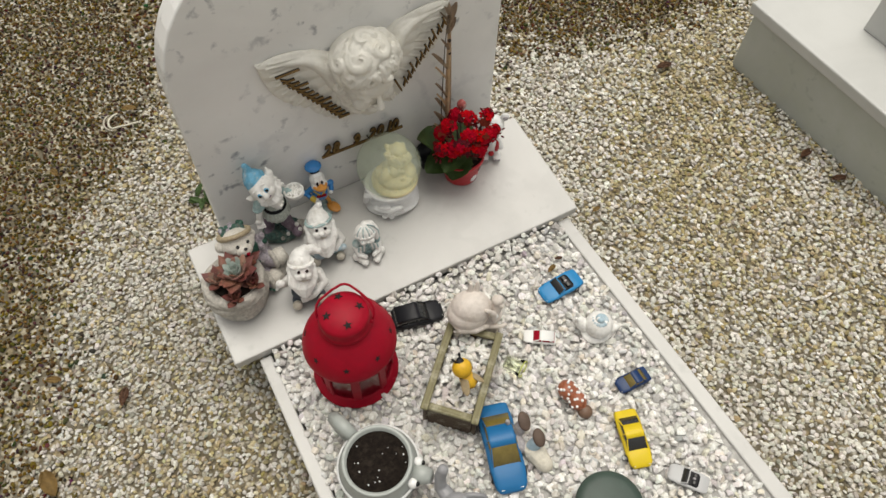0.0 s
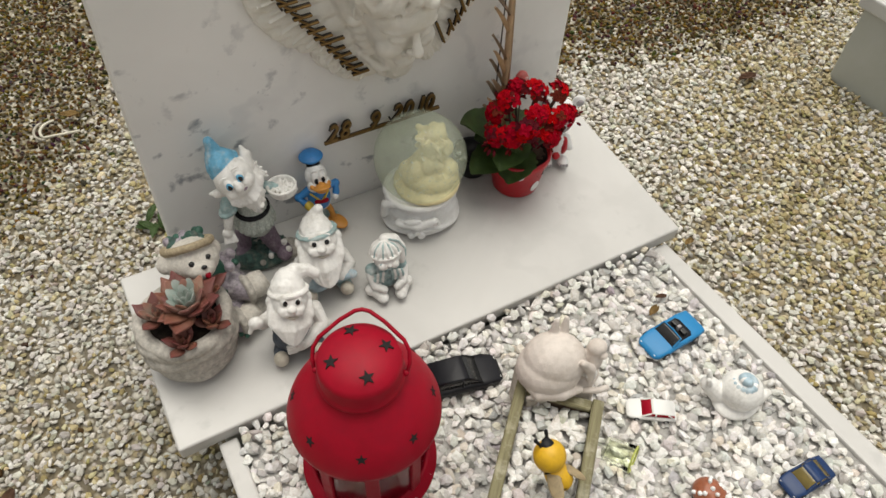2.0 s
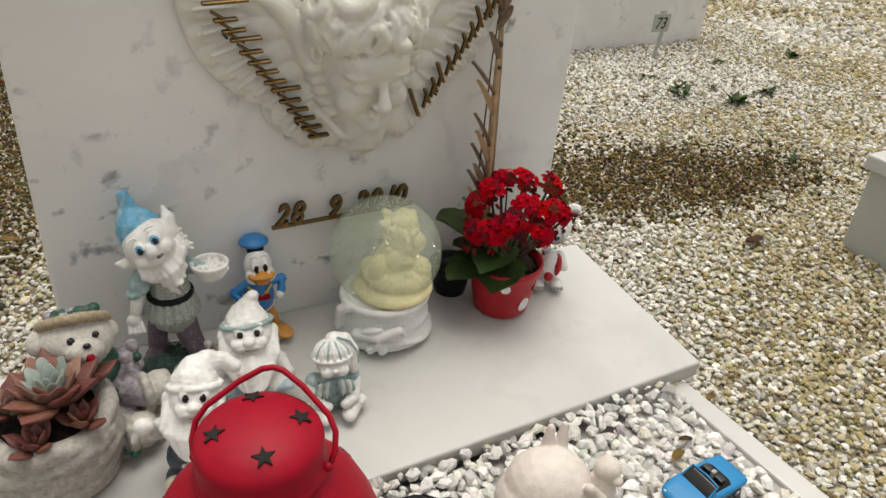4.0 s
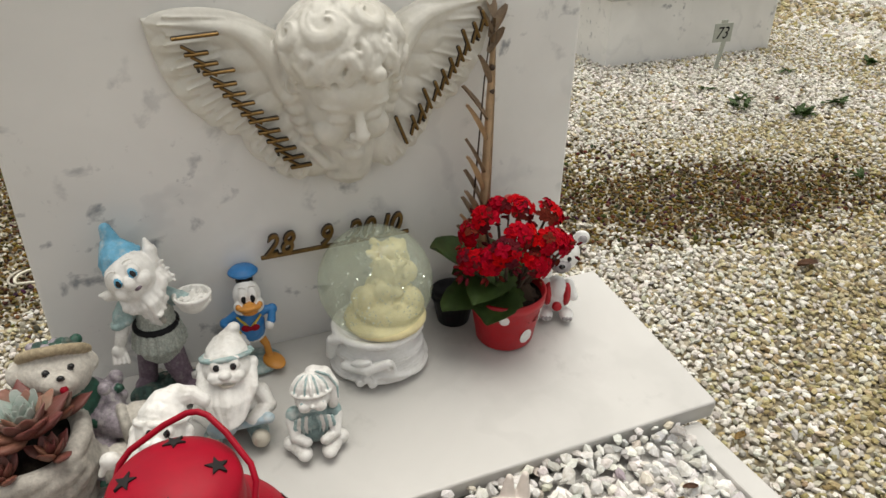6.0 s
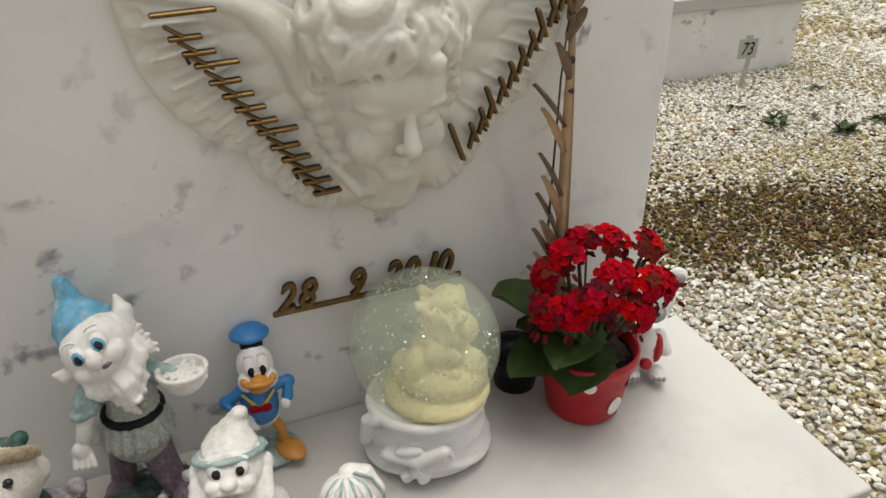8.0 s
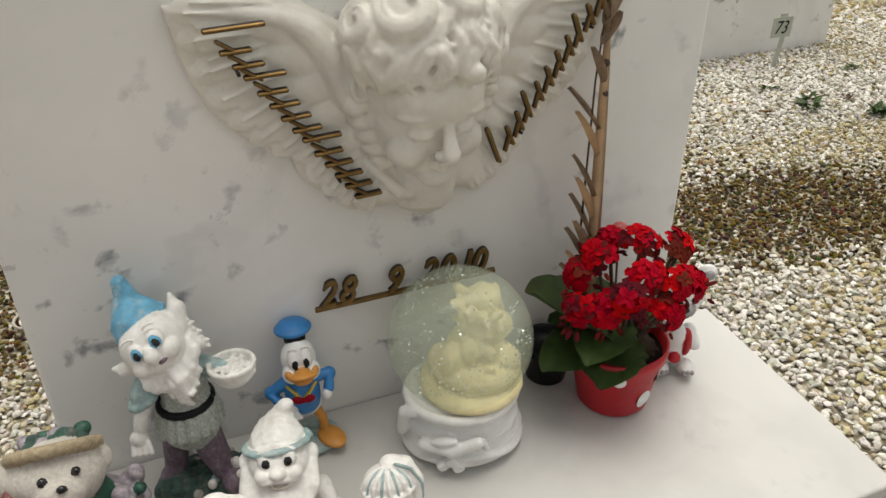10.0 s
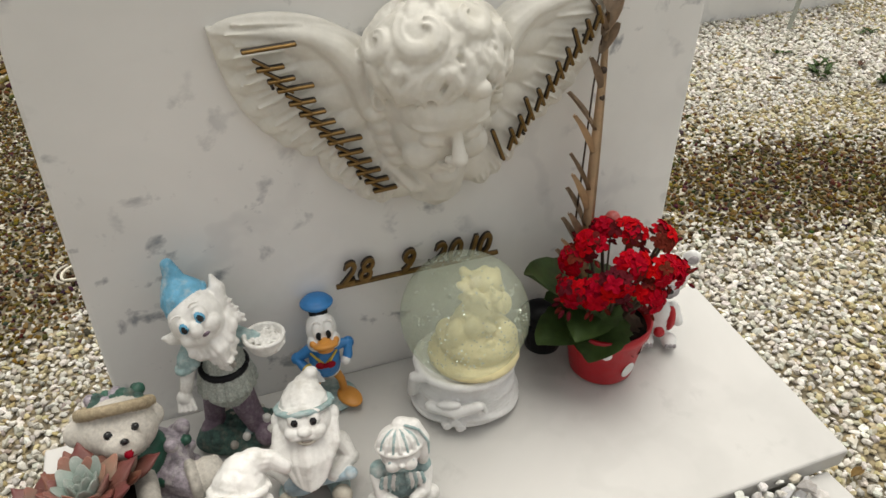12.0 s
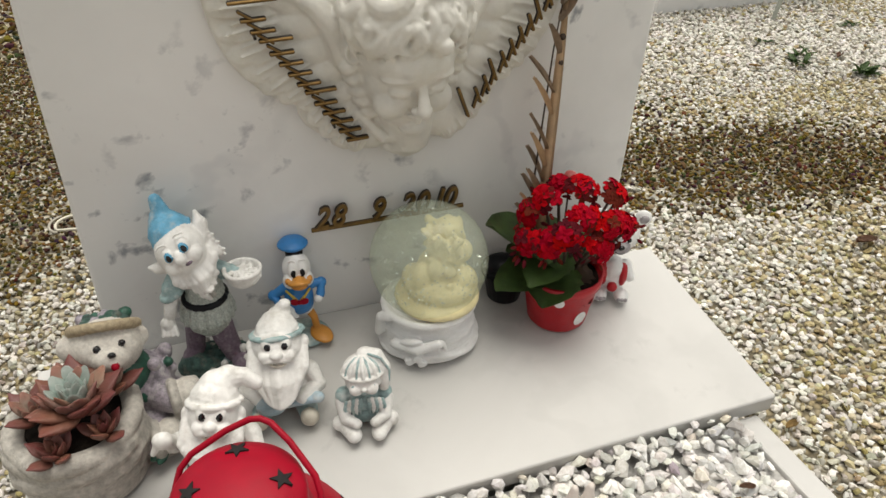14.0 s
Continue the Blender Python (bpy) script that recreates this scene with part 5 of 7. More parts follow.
M_LEAFB = plain("dark_green_leaf", (0.080, 0.140, 0.036), 0.55, 45, 0.45, 0.35, dirt=(0.10, 0.09, 0.03), depth=0.001)
M_LEAFR = plain("browning_leaf", (0.10, 0.055, 0.03), 0.6, 60, 0.5, 0.4, dirt=(0.05, 0.09, 0.02))
for turn, tilt, ln, wd, z, mat in ((88, 44, 0.092, 0.040, 0.012, M_LEAFB), (112, 8, 0.074, 0.030, 0.008, M_LEAFB), (150, -6, 0.058, 0.030, 0.016, M_LEAFB), (186, -52, 0.056, 0.024, 0.020, M_LEAFR), (214, -40, 0.05, 0.02, 0.02, M_LEAFR), (140, 8, 0.065, 0.026, 0.03, M_LEAFB), (-60, 10, 0.050, 0.020, 0.012, M_LEAFB), (70, 10, 0.055, 0.022, 0.018, M_LEAFB), (20, 25, 0.06, 0.024, 0.02, M_LEAFB), (-20, 20, 0.05, 0.022, 0.02, M_LEAFB)):
    part("leaf", broad_leaf(ln, wd), mat, kalanchoe, smooth=True, m=pose(0, 0, z, 0, 0, turn) @ pose(0, 0.006, 0, tilt))

egg = thing("bead_egg", on_slab(0.216, 0.226) @ Matrix.Translation((0, 0, 0.152)), "small red and white spotted wooden egg on a stick", "ornament")
bm = lathe([(0.0, -0.011), (0.006, -0.0095), (0.0095, -0.003), (0.0092, 0.004), (0.0058, 0.0105), (0.0, 0.0125)], 20)
part("shell", bm, plain("faded_red_bead", (0.50, 0.10, 0.09), 0.4, 120, 0.3, 0.2, dirt=(0.75, 0.68, 0.64)), egg, smooth=True)
for k in range(12):
    d = Vector((math.cos(k * 2.4), math.sin(k * 2.4), -0.5 + k / 9)).normalized()
    bm = bmesh.new()
    bmesh.ops.create_icosphere(bm, subdivisions=1, radius=0.0012, matrix=Matrix.Translation((d.x * 0.0090, d.y * 0.0090, d.z * 0.0105)))
    part("dot", bm, M_BLACK if k % 2 else M_WHITE, egg)
part("stick", tube([(0, 0, -0.010), (-0.010, -0.018, -0.06), (-0.018, -0.032, -0.105)], 0.0012, 6), M_STEM, egg)

twig = thing("dried_palm_twig", on_slab(0.168, 0.222), "dried straw-coloured leaf blade and olive twig stuck in the pot", "dried twig")
blade = bmesh.new()
pts = []
for i in range(13):
    u = i / 12
    w = 0.0064 * math.sin(math.pi * (0.12 + 0.85 * u)) ** 0.6
    c = Vector((-0.010 + 0.042 * u, -0.046 + 0.076 * u, 0.050 + 0.315 * u))
    pts.append([blade.verts.new(c + Vector((-w, 0.001, 0))), blade.verts.new(c + Vector((0, -0.0016, 0))), blade.verts.new(c + Vector((w, 0.001, 0)))])
for a, b in zip(pts, pts[1:]):
    for j in range(2):
        blade.faces.new((a[j], a[j + 1], b[j + 1], b[j]))
bmesh.ops.solidify(blade, geom=blade.faces[:], thickness=0.0008)
part("blade", blade, M_DRYLEAF, twig, "long dry straw blade", True)
part("stem", tube([(-0.014, -0.040, 0.05), (-0.006, -0.012, 0.18), (0.016, 0.018, 0.30), (0.030, 0.030, 0.375)], [0.0013, 0.0011, 0.0009, 0.0006], 6), M_STEM, twig, smooth=True)
M_OLIVE = plain("dry_olive_leaf", (0.40, 0.30, 0.21), 0.65, 80, 0.4, 0.4, dirt=(0.46, 0.33, 0.21))
for z, turn, tilt, ln in ((0.112, 70, 48, 0.045), (0.125, 100, 55, 0.05), (0.140, 55, 60, 0.045), (0.150, 110, 62, 0.052), (0.170, 60, 66, 0.045), (0.185, 100, 70, 0.05), (0.205, 80, 64, 0.046), (0.240, 95, 58, 0.05), (0.262, 60, 35, 0.045), (0.300, 100, 70, 0.035), (0.330, -70, 20, 0.032), (0.345, -60, 15, 0.042), (0.350, 80, 55, 0.032), (0.365, 20, 75, 0.03)):
    u = (z - 0.06) / 0.315
    part("leaf", broad_leaf(ln, 0.0072, 0.5, 0.12, 0.0), M_OLIVE if ln != 0.05 else M_DRYLEAF, twig, smooth=True, m=pose(-0.014 + 0.042 * u, -0.038 + 0.066 * u, z, 0, 0, turn) @ pose(0, 0, 0, 46 + 0.36 * tilt))
for z in (0.225, 0.29, 0.315):
    bm = bmesh.new()
    bmesh.ops.create_icosphere(bm, subdivisions=2, radius=0.0035, matrix=Matrix.Translation((0.022 * (z - 0.06) / 0.3 + 0.006, -0.026 + 0.17 * (z - 0.06), z)))
    part("berry", bm, M_STEM, twig, smooth=True)

# ---- small white teddy beside the pot
s = Sculpt()                                        # 0 white, 1 red, 2 grey muzzle, 3 eye
s.ball((0, 0, 0.030), (0.020, 0.018, 0.028), 0).ball((0, -0.010, 0.045), (0.012, 0.010, 0.016), 0)
s.limb([(-0.016, -0.004, 0.050), (-0.022, -0.012, 0.034)], [0.007, 0.007], 0).limb([(0.016, -0.004, 0.050), (0.022, -0.012, 0.034)], [0.007, 0.007], 0)
for e in (-1, 1):
    s.ball((e * 0.013, -0.010, 0.036), (0.006, 0.010, 0.018), 1)
    s.ball((e * 0.014, -0.018, 0.008), (0.010, 0.014, 0.008), 0)
    s.ball((e * 0.027, 0.002, 0.118), (0.011, 0.006, 0.011), 0).ball((e * 0.028, -0.003, 0.118), (0.006, 0.003, 0.006), 2)
    s.ball((e * 0.010, -0.0245, 0.100), (0.0028, 0.002, 0.0036), 3)
    for k in range(3):
        s.ball((e * 0.014 - 0.005 + 0.005 * k, -0.031, 0.009), (0.0022, 0.002, 0.0034), 2)
s.ball((0, -0.021, 0.022), (0.007, 0.005, 0.007), 1)
s.ball((0, 0, 0.096), (0.027, 0.025, 0.026), 0).ball((0, -0.022, 0.088), (0.0135, 0.010, 0.010), 2).ball((0, -0.031, 0.092), (0.004, 0.003, 0.003), 3)
s.strand(arc((0, -0.0305, 0.086), 0.006, 200, 340, 5, rz=0.004), 0.0009, 3)
figure("teddy_figurine", s, [M_WHITE, M_REDPOT, M_GREY, M_EYE], on_slab(0.277, 0.201, -24, 0.92), "small white teddy figurine in a red waistcoat", voxel=0.0010)

# ---- dark object behind the pot
tagged(part("seedling_pot", lathe([(0.0, 0.0), (0.020, 0.0), (0.027, 0.035), (0.029, 0.036), (0.029, 0.042), (0.025, 0.042), (0.024, 0.036), (0.0, 0.034)], 24), M_BLACK, m=on_slab(0.148, 0.232), smooth=True), "small black plastic pot behind the flower pot", "pot")

# ---------------------------------------------------------------- on the gravel bed
# ---- red lantern
M_PANE = glass_mat("dusty_lantern_glass", (0.95, 0.93, 0.92), 0.12, 1.2)
M_WAX = plain("white_wax", (0.75, 0.73, 0.68), 0.5, 60, 0.1, 0.2)
lantern = thing("lantern", on_bed(-0.181, -0.103, -30, 0.006) @ Matrix.Diagonal((1.0, 1.0, 1.02, 1)), "matt red metal candle lantern with star cut-outs and wire handle", "lantern")
part("base", lathe([(0.0, 0.004), (0.074, 0.004), (0.0775, 0.008), (0.0775, 0.014), (0.070, 0.018), (0.068, 0.026), (0.064, 0.026), (0.064, 0.020), (0.0, 0.020)], 64), M_RED, lantern, smooth=True)
for k in range(8):
    a = 45 * k + 10
    bm = box(-0.0075, 0.0075, -0.002, 0.002, 0.016, 0.132, 0.001, 1)
    part("post", bm, M_RED, lantern, m=pose(0.0665 * math.cos(radians(a)), 0.0665 * math.sin(radians(a)), 0, 0, 0, a + 90))
    b = radians(a + 22.5)
    bm = box(-0.020, 0.020, -0.0008, 0.0008, 0.022, 0.130)
    part("pane", bm, M_PANE, lantern, "dusty glass pane", m=pose(0.0615 * math.cos(b), 0.0615 * math.sin(b), 0, 0, 0, math.degrees(b) + 90)).visible_shadow = False
dome = [(0.064, 0.128), (0.0775, 0.129), (0.0800, 0.132), (0.0795, 0.137), (0.076, 0.148), (0.069, 0.163), (0.058, 0.177), (0.0480, 0.187), (0.0422, 0.193), (0.0408, 0.198)]
part("dome", lathe(dome, 72), M_RED, lantern, smooth=True)
cap_line = [(0.0465, 0.197), (0.0490, 0.199), (0.0495, 0.202), (0.0475, 0.2045), (0.0465, 0.207), (0.0470, 0.221), (0.0462, 0.225), (0.043, 0.2285), (0.033, 0.2335), (0.018, 0.2370), (0.0, 0.2382)]
part("cap", lathe([(r * 0.875, z) for r, z in cap_line], 72), M_RED, lantern, smooth=True)
def star(r, depth):
    bm = bmesh.new()
    pts = [bm.verts.new(((r if k % 2 == 0 else r * 0.42) * math.sin(k * math.pi / 5), (r if k % 2 == 0 else r * 0.42) * math.cos(k * math.pi / 5), 0)) for k in range(10)]
    f = bm.faces.new(pts)
    out = bmesh.ops.extrude_face_region(bm, geom=[f])
    bmesh.ops.translate(bm, verts=[v for v in out["geom"] if isinstance(v, bmesh.types.BMVert)], vec=(0, 0, -depth))
    bmesh.ops.recalc_face_normals(bm, faces=bm.faces[:])
    return bm


# near-black solid stars on the metal, coloured as the shade inside cut-outs
M_HOLE_SHADE = plain("hole_shade_black", (0.006, 0.004, 0.004), 0.9, 60, 0.2, 0.0)
for k in range(4):
    a = 90 * k - 68
    part("star_hole", star(0.0075, 0.003), M_HOLE_SHADE, lantern, m=pose(0.027 * math.cos(radians(a)), 0.027 * math.sin(radians(a)), 0.2352, 0, 0, a + 90) @ pose(0, 0, 0, 15))
for k in range(8):
    a = 45 * k + 4
    part("star_hole", star(0.0060, 0.003), M_HOLE_SHADE, lantern, m=pose(0.0708 * math.cos(radians(a)), 0.0708 * math.sin(radians(a)), 0.1605, 0, 0, a + 90) @ pose(0, 0, 0, 62))
part("handle", tube([(x * 0.885, y, z) for x, y, z in [(-0.050, 0, 0.203), (-0.0530, 0.007, 0.2100), (-0.0520, 0.015, 0.2190), (-0.046, 0.022, 0.2260), (-0.024, 0.034, 0.2385), (-0.008, 0.0405, 0.2450), (0.0, 0.0415, 0.2462), (0.008, 0.0405, 0.2450), (0.024, 0.034, 0.2385), (0.046, 0.022, 0.2260), (0.0520, 0.015, 0.2190), (0.0530, 0.007, 0.2100), (0.050, 0, 0.203)]], 0.0021, 10), M_RED, lantern, "bent red wire handle", True)
for e in (-1, 1):
    bm = bmesh.new()
    bmesh.ops.create_icosphere(bm, subdivisions=2, radius=0.0035, matrix=Matrix.Translation((e * 0.0435, 0, 0.203)))
    part("pivot", bm, M_RED, lantern, smooth=True)
part("candle", lathe([(0.0, 0.020), (0.030, 0.020), (0.030, 0.070), (0.026, 0.072), (0.0, 0.070)], 24), M_WAX, lantern, "white candle", True)

# ---- weathered wooden crate filled with chips, and what stands in it
def wood_mat(name, color, dark):
    n = Nodes(name)
    st = n.add("ShaderNodeMapping", {"Vector": n.coord, "Scale": (1.0, 14.0, 14.0)}).outputs[0]
    base = n.mix(n.ramp(n.noise(16, 6, 0.65, 0.4, st), (0.3, 0.0), (0.7, 1.0)), color, dark)
    base = n.mix(n.ramp(n.noise(26, 5, 0.7), (0.52, 0.0), (0.68, 0.7)), base, (0.42, 0.40, 0.30))
    n.set(Base_Color=base, Roughness=0.8)
    n.bump(n.noise(60, 5, 0.6, 0.0, st), 0.5, 0.001)
    return n.mat


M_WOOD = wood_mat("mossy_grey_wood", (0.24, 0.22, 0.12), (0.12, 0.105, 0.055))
M_WOOD_DARK = wood_mat("dark_brown_wood", (0.09, 0.055, 0.03), (0.04, 0.025, 0.016))
CRATE = on_bed(-0.027, -0.224, -45, 0.008)
crate = thing("wooden_crate", CRATE, "weathered mossy wooden crate filled with white chips", "crate")
# side and end boards are a darker brown than the rails on top
for e in (-1, 1):
    part("side_board", box(-0.082, 0.082, -0.004, 0.004, 0.0, 0.074, 0.0015, 1), M_WOOD_DARK, crate, "dark brown side board", m=pose(e * 0.044, 0, 0, 0, 0, 90))
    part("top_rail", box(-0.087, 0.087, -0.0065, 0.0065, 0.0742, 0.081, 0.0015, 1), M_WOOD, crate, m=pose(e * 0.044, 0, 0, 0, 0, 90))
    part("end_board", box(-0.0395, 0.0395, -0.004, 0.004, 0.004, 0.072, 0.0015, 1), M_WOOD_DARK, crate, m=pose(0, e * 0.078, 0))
    part("end_rail", box(-0.0372, 0.0372, -0.0065, 0.0065, 0.0722, 0.0795, 0.0015, 1), M_WOOD, crate, m=pose(0, e * 0.078, 0))
part("floor_board", box(-0.0395, 0.0395, -0.0735, 0.0735, 0.002, 0.052), M_BED, crate, "packed pale grit under the chips")

s = Sculpt()                                        # bee: 0 yellow, 1 black, 2 straw wing, 3 white
s.limb([(0, 0, -0.012), (0, 0, 0.014)], [0.003, 0.003], 1)
s.ball((0, -0.004, 0.026), (0.016, 0.020, 0.015), 0, (25, 0, 0))
for k in range(3):
    s.ball((0, -0.016 + 0.011 * k, 0.018 + 0.007 * k), (0.0165 - 0.003 * abs(k - 1), 0.0028, 0.015 - 0.003 * abs(k - 1)), 1, (28, 0, 0))
s.ball((0, 0.014, 0.050), 0.0195, 0).ball((0.002, 0.022, 0.067), (0.007, 0.008, 0.003), 1)
s.limb([(0.005, 0.024, 0.064), (0.009, 0.032, 0.074)], [0.0018, 0.0025], 1).limb([(-0.005, 0.024, 0.064), (-0.009, 0.032, 0.074)], [0.0018, 0.0025], 1)
s.ball((-0.016, -0.012, 0.034), (0.009, 0.020, 0.0025), 2, (12, -25, -35)).ball((0.013, -0.016, 0.034), (0.007, 0.016, 0.0025), 2, (12, 25, 20))
M_YELLOW = plain("bee_yellow", (0.62, 0.36, 0.012), 0.5, 80, 0.15, 0.3)
figure("bee_figurine", s, [M_YELLOW, M_BLACK, plain("straw_wing", (0.30, 0.23, 0.13), 0.7, 120, 0.3, 0.4), M_WHITE], pose(-0.032, -0.245, 0.203, 0, 0, 15) @ Matrix.Scale(0.88, 4), "yellow and black bee figurine standing in the crate", voxel=0.0010)

s = Sculpt()                                        # stone snail: 0 stone, 1 paler frill
s.ball((0.004, 0, 0.008), (0.058, 0.036, 0.012), 0).ball((-0.008, 0.0, 0.046), (0.043, 0.038, 0.041), 0).ball((-0.014, -0.004, 0.036), (0.045, 0.039, 0.034), 0)
s.limb([(-0.050, -0.010, 0.030), (-0.034, -0.034, 0.024), (-0.004, -0.040, 0.026), (0.020, -0.036, 0.024)], [0.008, 0.010, 0.009, 0.005], 0)
s.limb([(0.020, -0.026, 0.072), (0.034, -0.024, 0.052), (0.036, -0.026, 0.030)], [0.005, 0.007, 0.006], 0)
s.limb([(0.036, -0.004, 0.020), (0.044, -0.006, 0.044), (0.044, -0.002, 0.062)], [0.016, 0.014, 0.011], 0)
s.ball((0.046, -0.004, 0.070), (0.013, 0.012, 0.012), 0).ball((0.052, -0.014, 0.064), (0.006, 0.006, 0.005), 0)
for k in range(9):
    s.ball((0.036 + 0.003 * math.sin(k * 2.0), -0.026 + 0.003 * k, 0.040 - 0.003 * k), (0.008, 0.005, 0.006), 1)
for x, y in ((-0.006, 0.022), (0.008, 0.024)):
    s.limb([(x, y, 0.076), (x + 0.002, y + 0.004, 0.098)], [0.0075, 0.0035], 0)
s.strand([(0.060 - 0.012 * k, -0.034 - 0.003 * math.sin(k * 1.3), 0.012 + 0.003 * math.sin(k)) for k in range(10)], 0.0045, 0)
figure("stone_snail", s, [plain("worn_pale_stone", (0.62, 0.56, 0.51), 0.7, 70, 0.12, 0.4, dirt=(0.46, 0.40, 0.34), depth=0.001), M_RESIN], pose(0.041, -0.142, 0.203, 0, 0, -18) @ Matrix.Scale(0.86, 4), "worn pale stone snail resting on the crate's end", "figurine", voxel=0.0013)
part("support_stone", box(-0.042, 0.042, -0.028, 0.028, -0.085, 0.004, 0.006), plain("support_stone", (0.52, 0.47, 0.40), 0.8, 60, 0.25, 0.5), None, m=pose(0.041, -0.142, 0.200, 0, 0, -18))
tagged(bpy.data.objects["support_stone"], "pale stone block under the stone snail", "stone block")

# ---- toy cars
def loft(sections, ring):
    bm = bmesh.new()
    rows = []
    for x, hw, z0, z1, p in sections:
        row = []
        for k in range(ring):
            a = 2 * math.pi * k / ring
            c, q = math.cos(a), math.sin(a)
            row.append(bm.verts.new((x, hw * math.copysign(abs(c) ** p, c), (z0 + z1) / 2 + (z1 - z0) / 2 * math.copysign(abs(q) ** p, q))))
        rows.append(row)
    for a, b in zip(rows, rows[1:]):
        for k in range(ring):
            bm.faces.new((a[k], a[(k + 1) % ring], b[(k + 1) % ring], b[k]))
    bm.faces.new(rows[0][::-1])
    bm.faces.new(rows[-1])
    bmesh.ops.recalc_face_normals(bm, faces=bm.faces[:])
    return bm


def car_paint(name, color, rough=0.32):
    n = Nodes(name)
    base = n.mix(n.ramp(n.noise(120, 5, 0.7), (0.58, 0.0), (0.75, 0.5)), color, tuple(min(1, c * 0.7 + 0.02) for c in color))
    n.set(Base_Color=base, Roughness=n.add("ShaderNodeMapRange", {"Value": n.noise(50), "To Min": rough, "To Max": rough + 0.2}).outputs[0], Coat_Weight=0.08, Specular_IOR_Level=0.28)
    return n.mat


M_TYRE = plain("black_tyre", (0.02, 0.02, 0.02), 0.7, 100, 0.2, 0.3)
M_HUB = plain("silver_hub", (0.5, 0.5, 0.5), 0.3, 100, 0.1, 0.1, metal=0.8)
M_TINT = plain("smoky_plastic_window", (0.022, 0.022, 0.022), 0.25, 40, 0.3, 0.0)
M_AMBER = plain("amber_plastic_window", (0.16, 0.12, 0.03), 0.15, 40, 0.3, 0.0)
M_LAMP = plain("clear_lamp", (0.7, 0.7, 0.66), 0.15, 100, 0.1, 0.0)
M_TAIL = plain("red_lamp", (0.4, 0.01, 0.01), 0.2, 100, 0.1, 0.0)


def toy_car(label, m, length, width, height, paint, glass, style="saloon"):
    """A die-cast car, nose along +x, standing on z = 0."""
    car = thing("toy_car", m, label, "toy car", "toy cars on the gravel")
    L, W, H = length / 2, width / 2, height
    low, belt = 0.16 * H, (0.62 if style != "van" else 0.58) * H
    secs = [(-L, 0.78 * W, low * 1.5, belt * 0.86, 0.45), (-L * 0.96, 0.90 * W, low, belt * 0.97, 0.42), (-L * 0.6, W, low, belt, 0.40), (0, W * 0.97, low, belt, 0.40), (L * 0.5, W, low, belt * 0.95, 0.42), (L * 0.86, 0.90 * W, low, belt * 0.80, 0.45), (L * 0.97, 0.72 * W, low * 1.2, belt * 0.66, 0.5), (L, 0.55 * W, low * 1.6, belt * 0.55, 0.55)]
    part("body", loft(secs, 20), paint, car, smooth=True)
    if style == "open":
        part("cockpit", loft([(-L * 0.52, 0.55 * W, belt * 0.9, belt * 1.02, 0.4), (-L * 0.44, 0.76 * W, belt * 0.9, belt * 1.04, 0.4), (L * 0.02, 0.76 * W, belt * 0.9, belt * 1.03, 0.4), (L * 0.08, 0.70 * W, belt * 0.9, belt * 1.01, 0.4)], 16), M_BLACK, car, "black open cockpit", True)
        for e in (-1, 1):
            part("seat", box(-L * 0.34, -L * 0.18, e * 0.36 * W - 0.22 * W, e * 0.36 * W + 0.22 * W, belt * 0.95, H * 0.86, 0.001), M_TINT, car)
        part("windscreen", loft([(L * 0.06, 0.78 * W, belt * 0.98, H * 0.97, 0.35), (L * 0.12, 0.80 * W, belt * 0.96, H * 0.90, 0.35), (L * 0.34, 0.84 * W, belt * 0.90, belt * 0.97, 0.35)], 16), glass, car, "smoky windscreen", True)
        part("wind_frame", tube([(L * 0.33, -0.82 * W, belt * 0.95), (L * 0.06, -0.76 * W, H * 0.95), (L * 0.05, 0, H), (L * 0.06, 0.76 * W, H * 0.95), (L * 0.33, 0.82 * W, belt * 0.95)], 0.0011, 6), paint, car)
        part("seat", box(-L * 0.30, -L * 0.16, -0.10 * W, 0.10 * W, belt, H * 0.95, 0.001), M_GREY, car)
    else:
        back = -L * (0.92 if style == "van" else 0.72)
        nose = L * (0.44 if style != "van" else 0.42)
        part("window_band", loft([(back, 0.80 * W, belt * 0.90, belt * 1.0, 0.35), (back + L * (0.06 if style == "van" else 0.30), 0.80 * W, belt * 0.92, H * 0.95, 0.35), (0, 0.82 * W, belt * 0.92, H * 0.965, 0.35), (nose - L * 0.36, 0.80 * W, belt * 0.92, H * 0.94, 0.35), (nose, 0.84 * W, belt * 0.86, belt * 0.92, 0.35)], 20), glass, car, "dark window band", True)
        part("roof", loft([(back + L * (0.06 if style == "van" else 0.30), 0.74 * W, H * 0.90, H * 0.975, 0.4), (-L * 0.1, 0.77 * W, H * 0.90, H, 0.4), (nose - L * 0.38, 0.74 * W, H * 0.90, H * 0.965, 0.4)], 16), paint, car, smooth=True)
        for e in (-1, 1):
            part("pillar", tube([(nose - L * 0.37, e * 0.74 * W, H * 0.93), (nose, e * 0.82 * W, belt * 0.92)], 0.0011, 6), paint, car)
            part("pillar", tube([(back + L * 0.30, e * 0.74 * W, H * 0.93), (back + L * 0.02, e * 0.80 * W, belt * 0.96)], 0.0013, 6), paint, car)
            part("pillar", tube([(-L * 0.12, e * 0.80 * W, H * 0.93), (-L * 0.12, e * 0.85 * W, belt * 0.92)], 0.0011, 6), paint, car)
    r = 0.23 * H
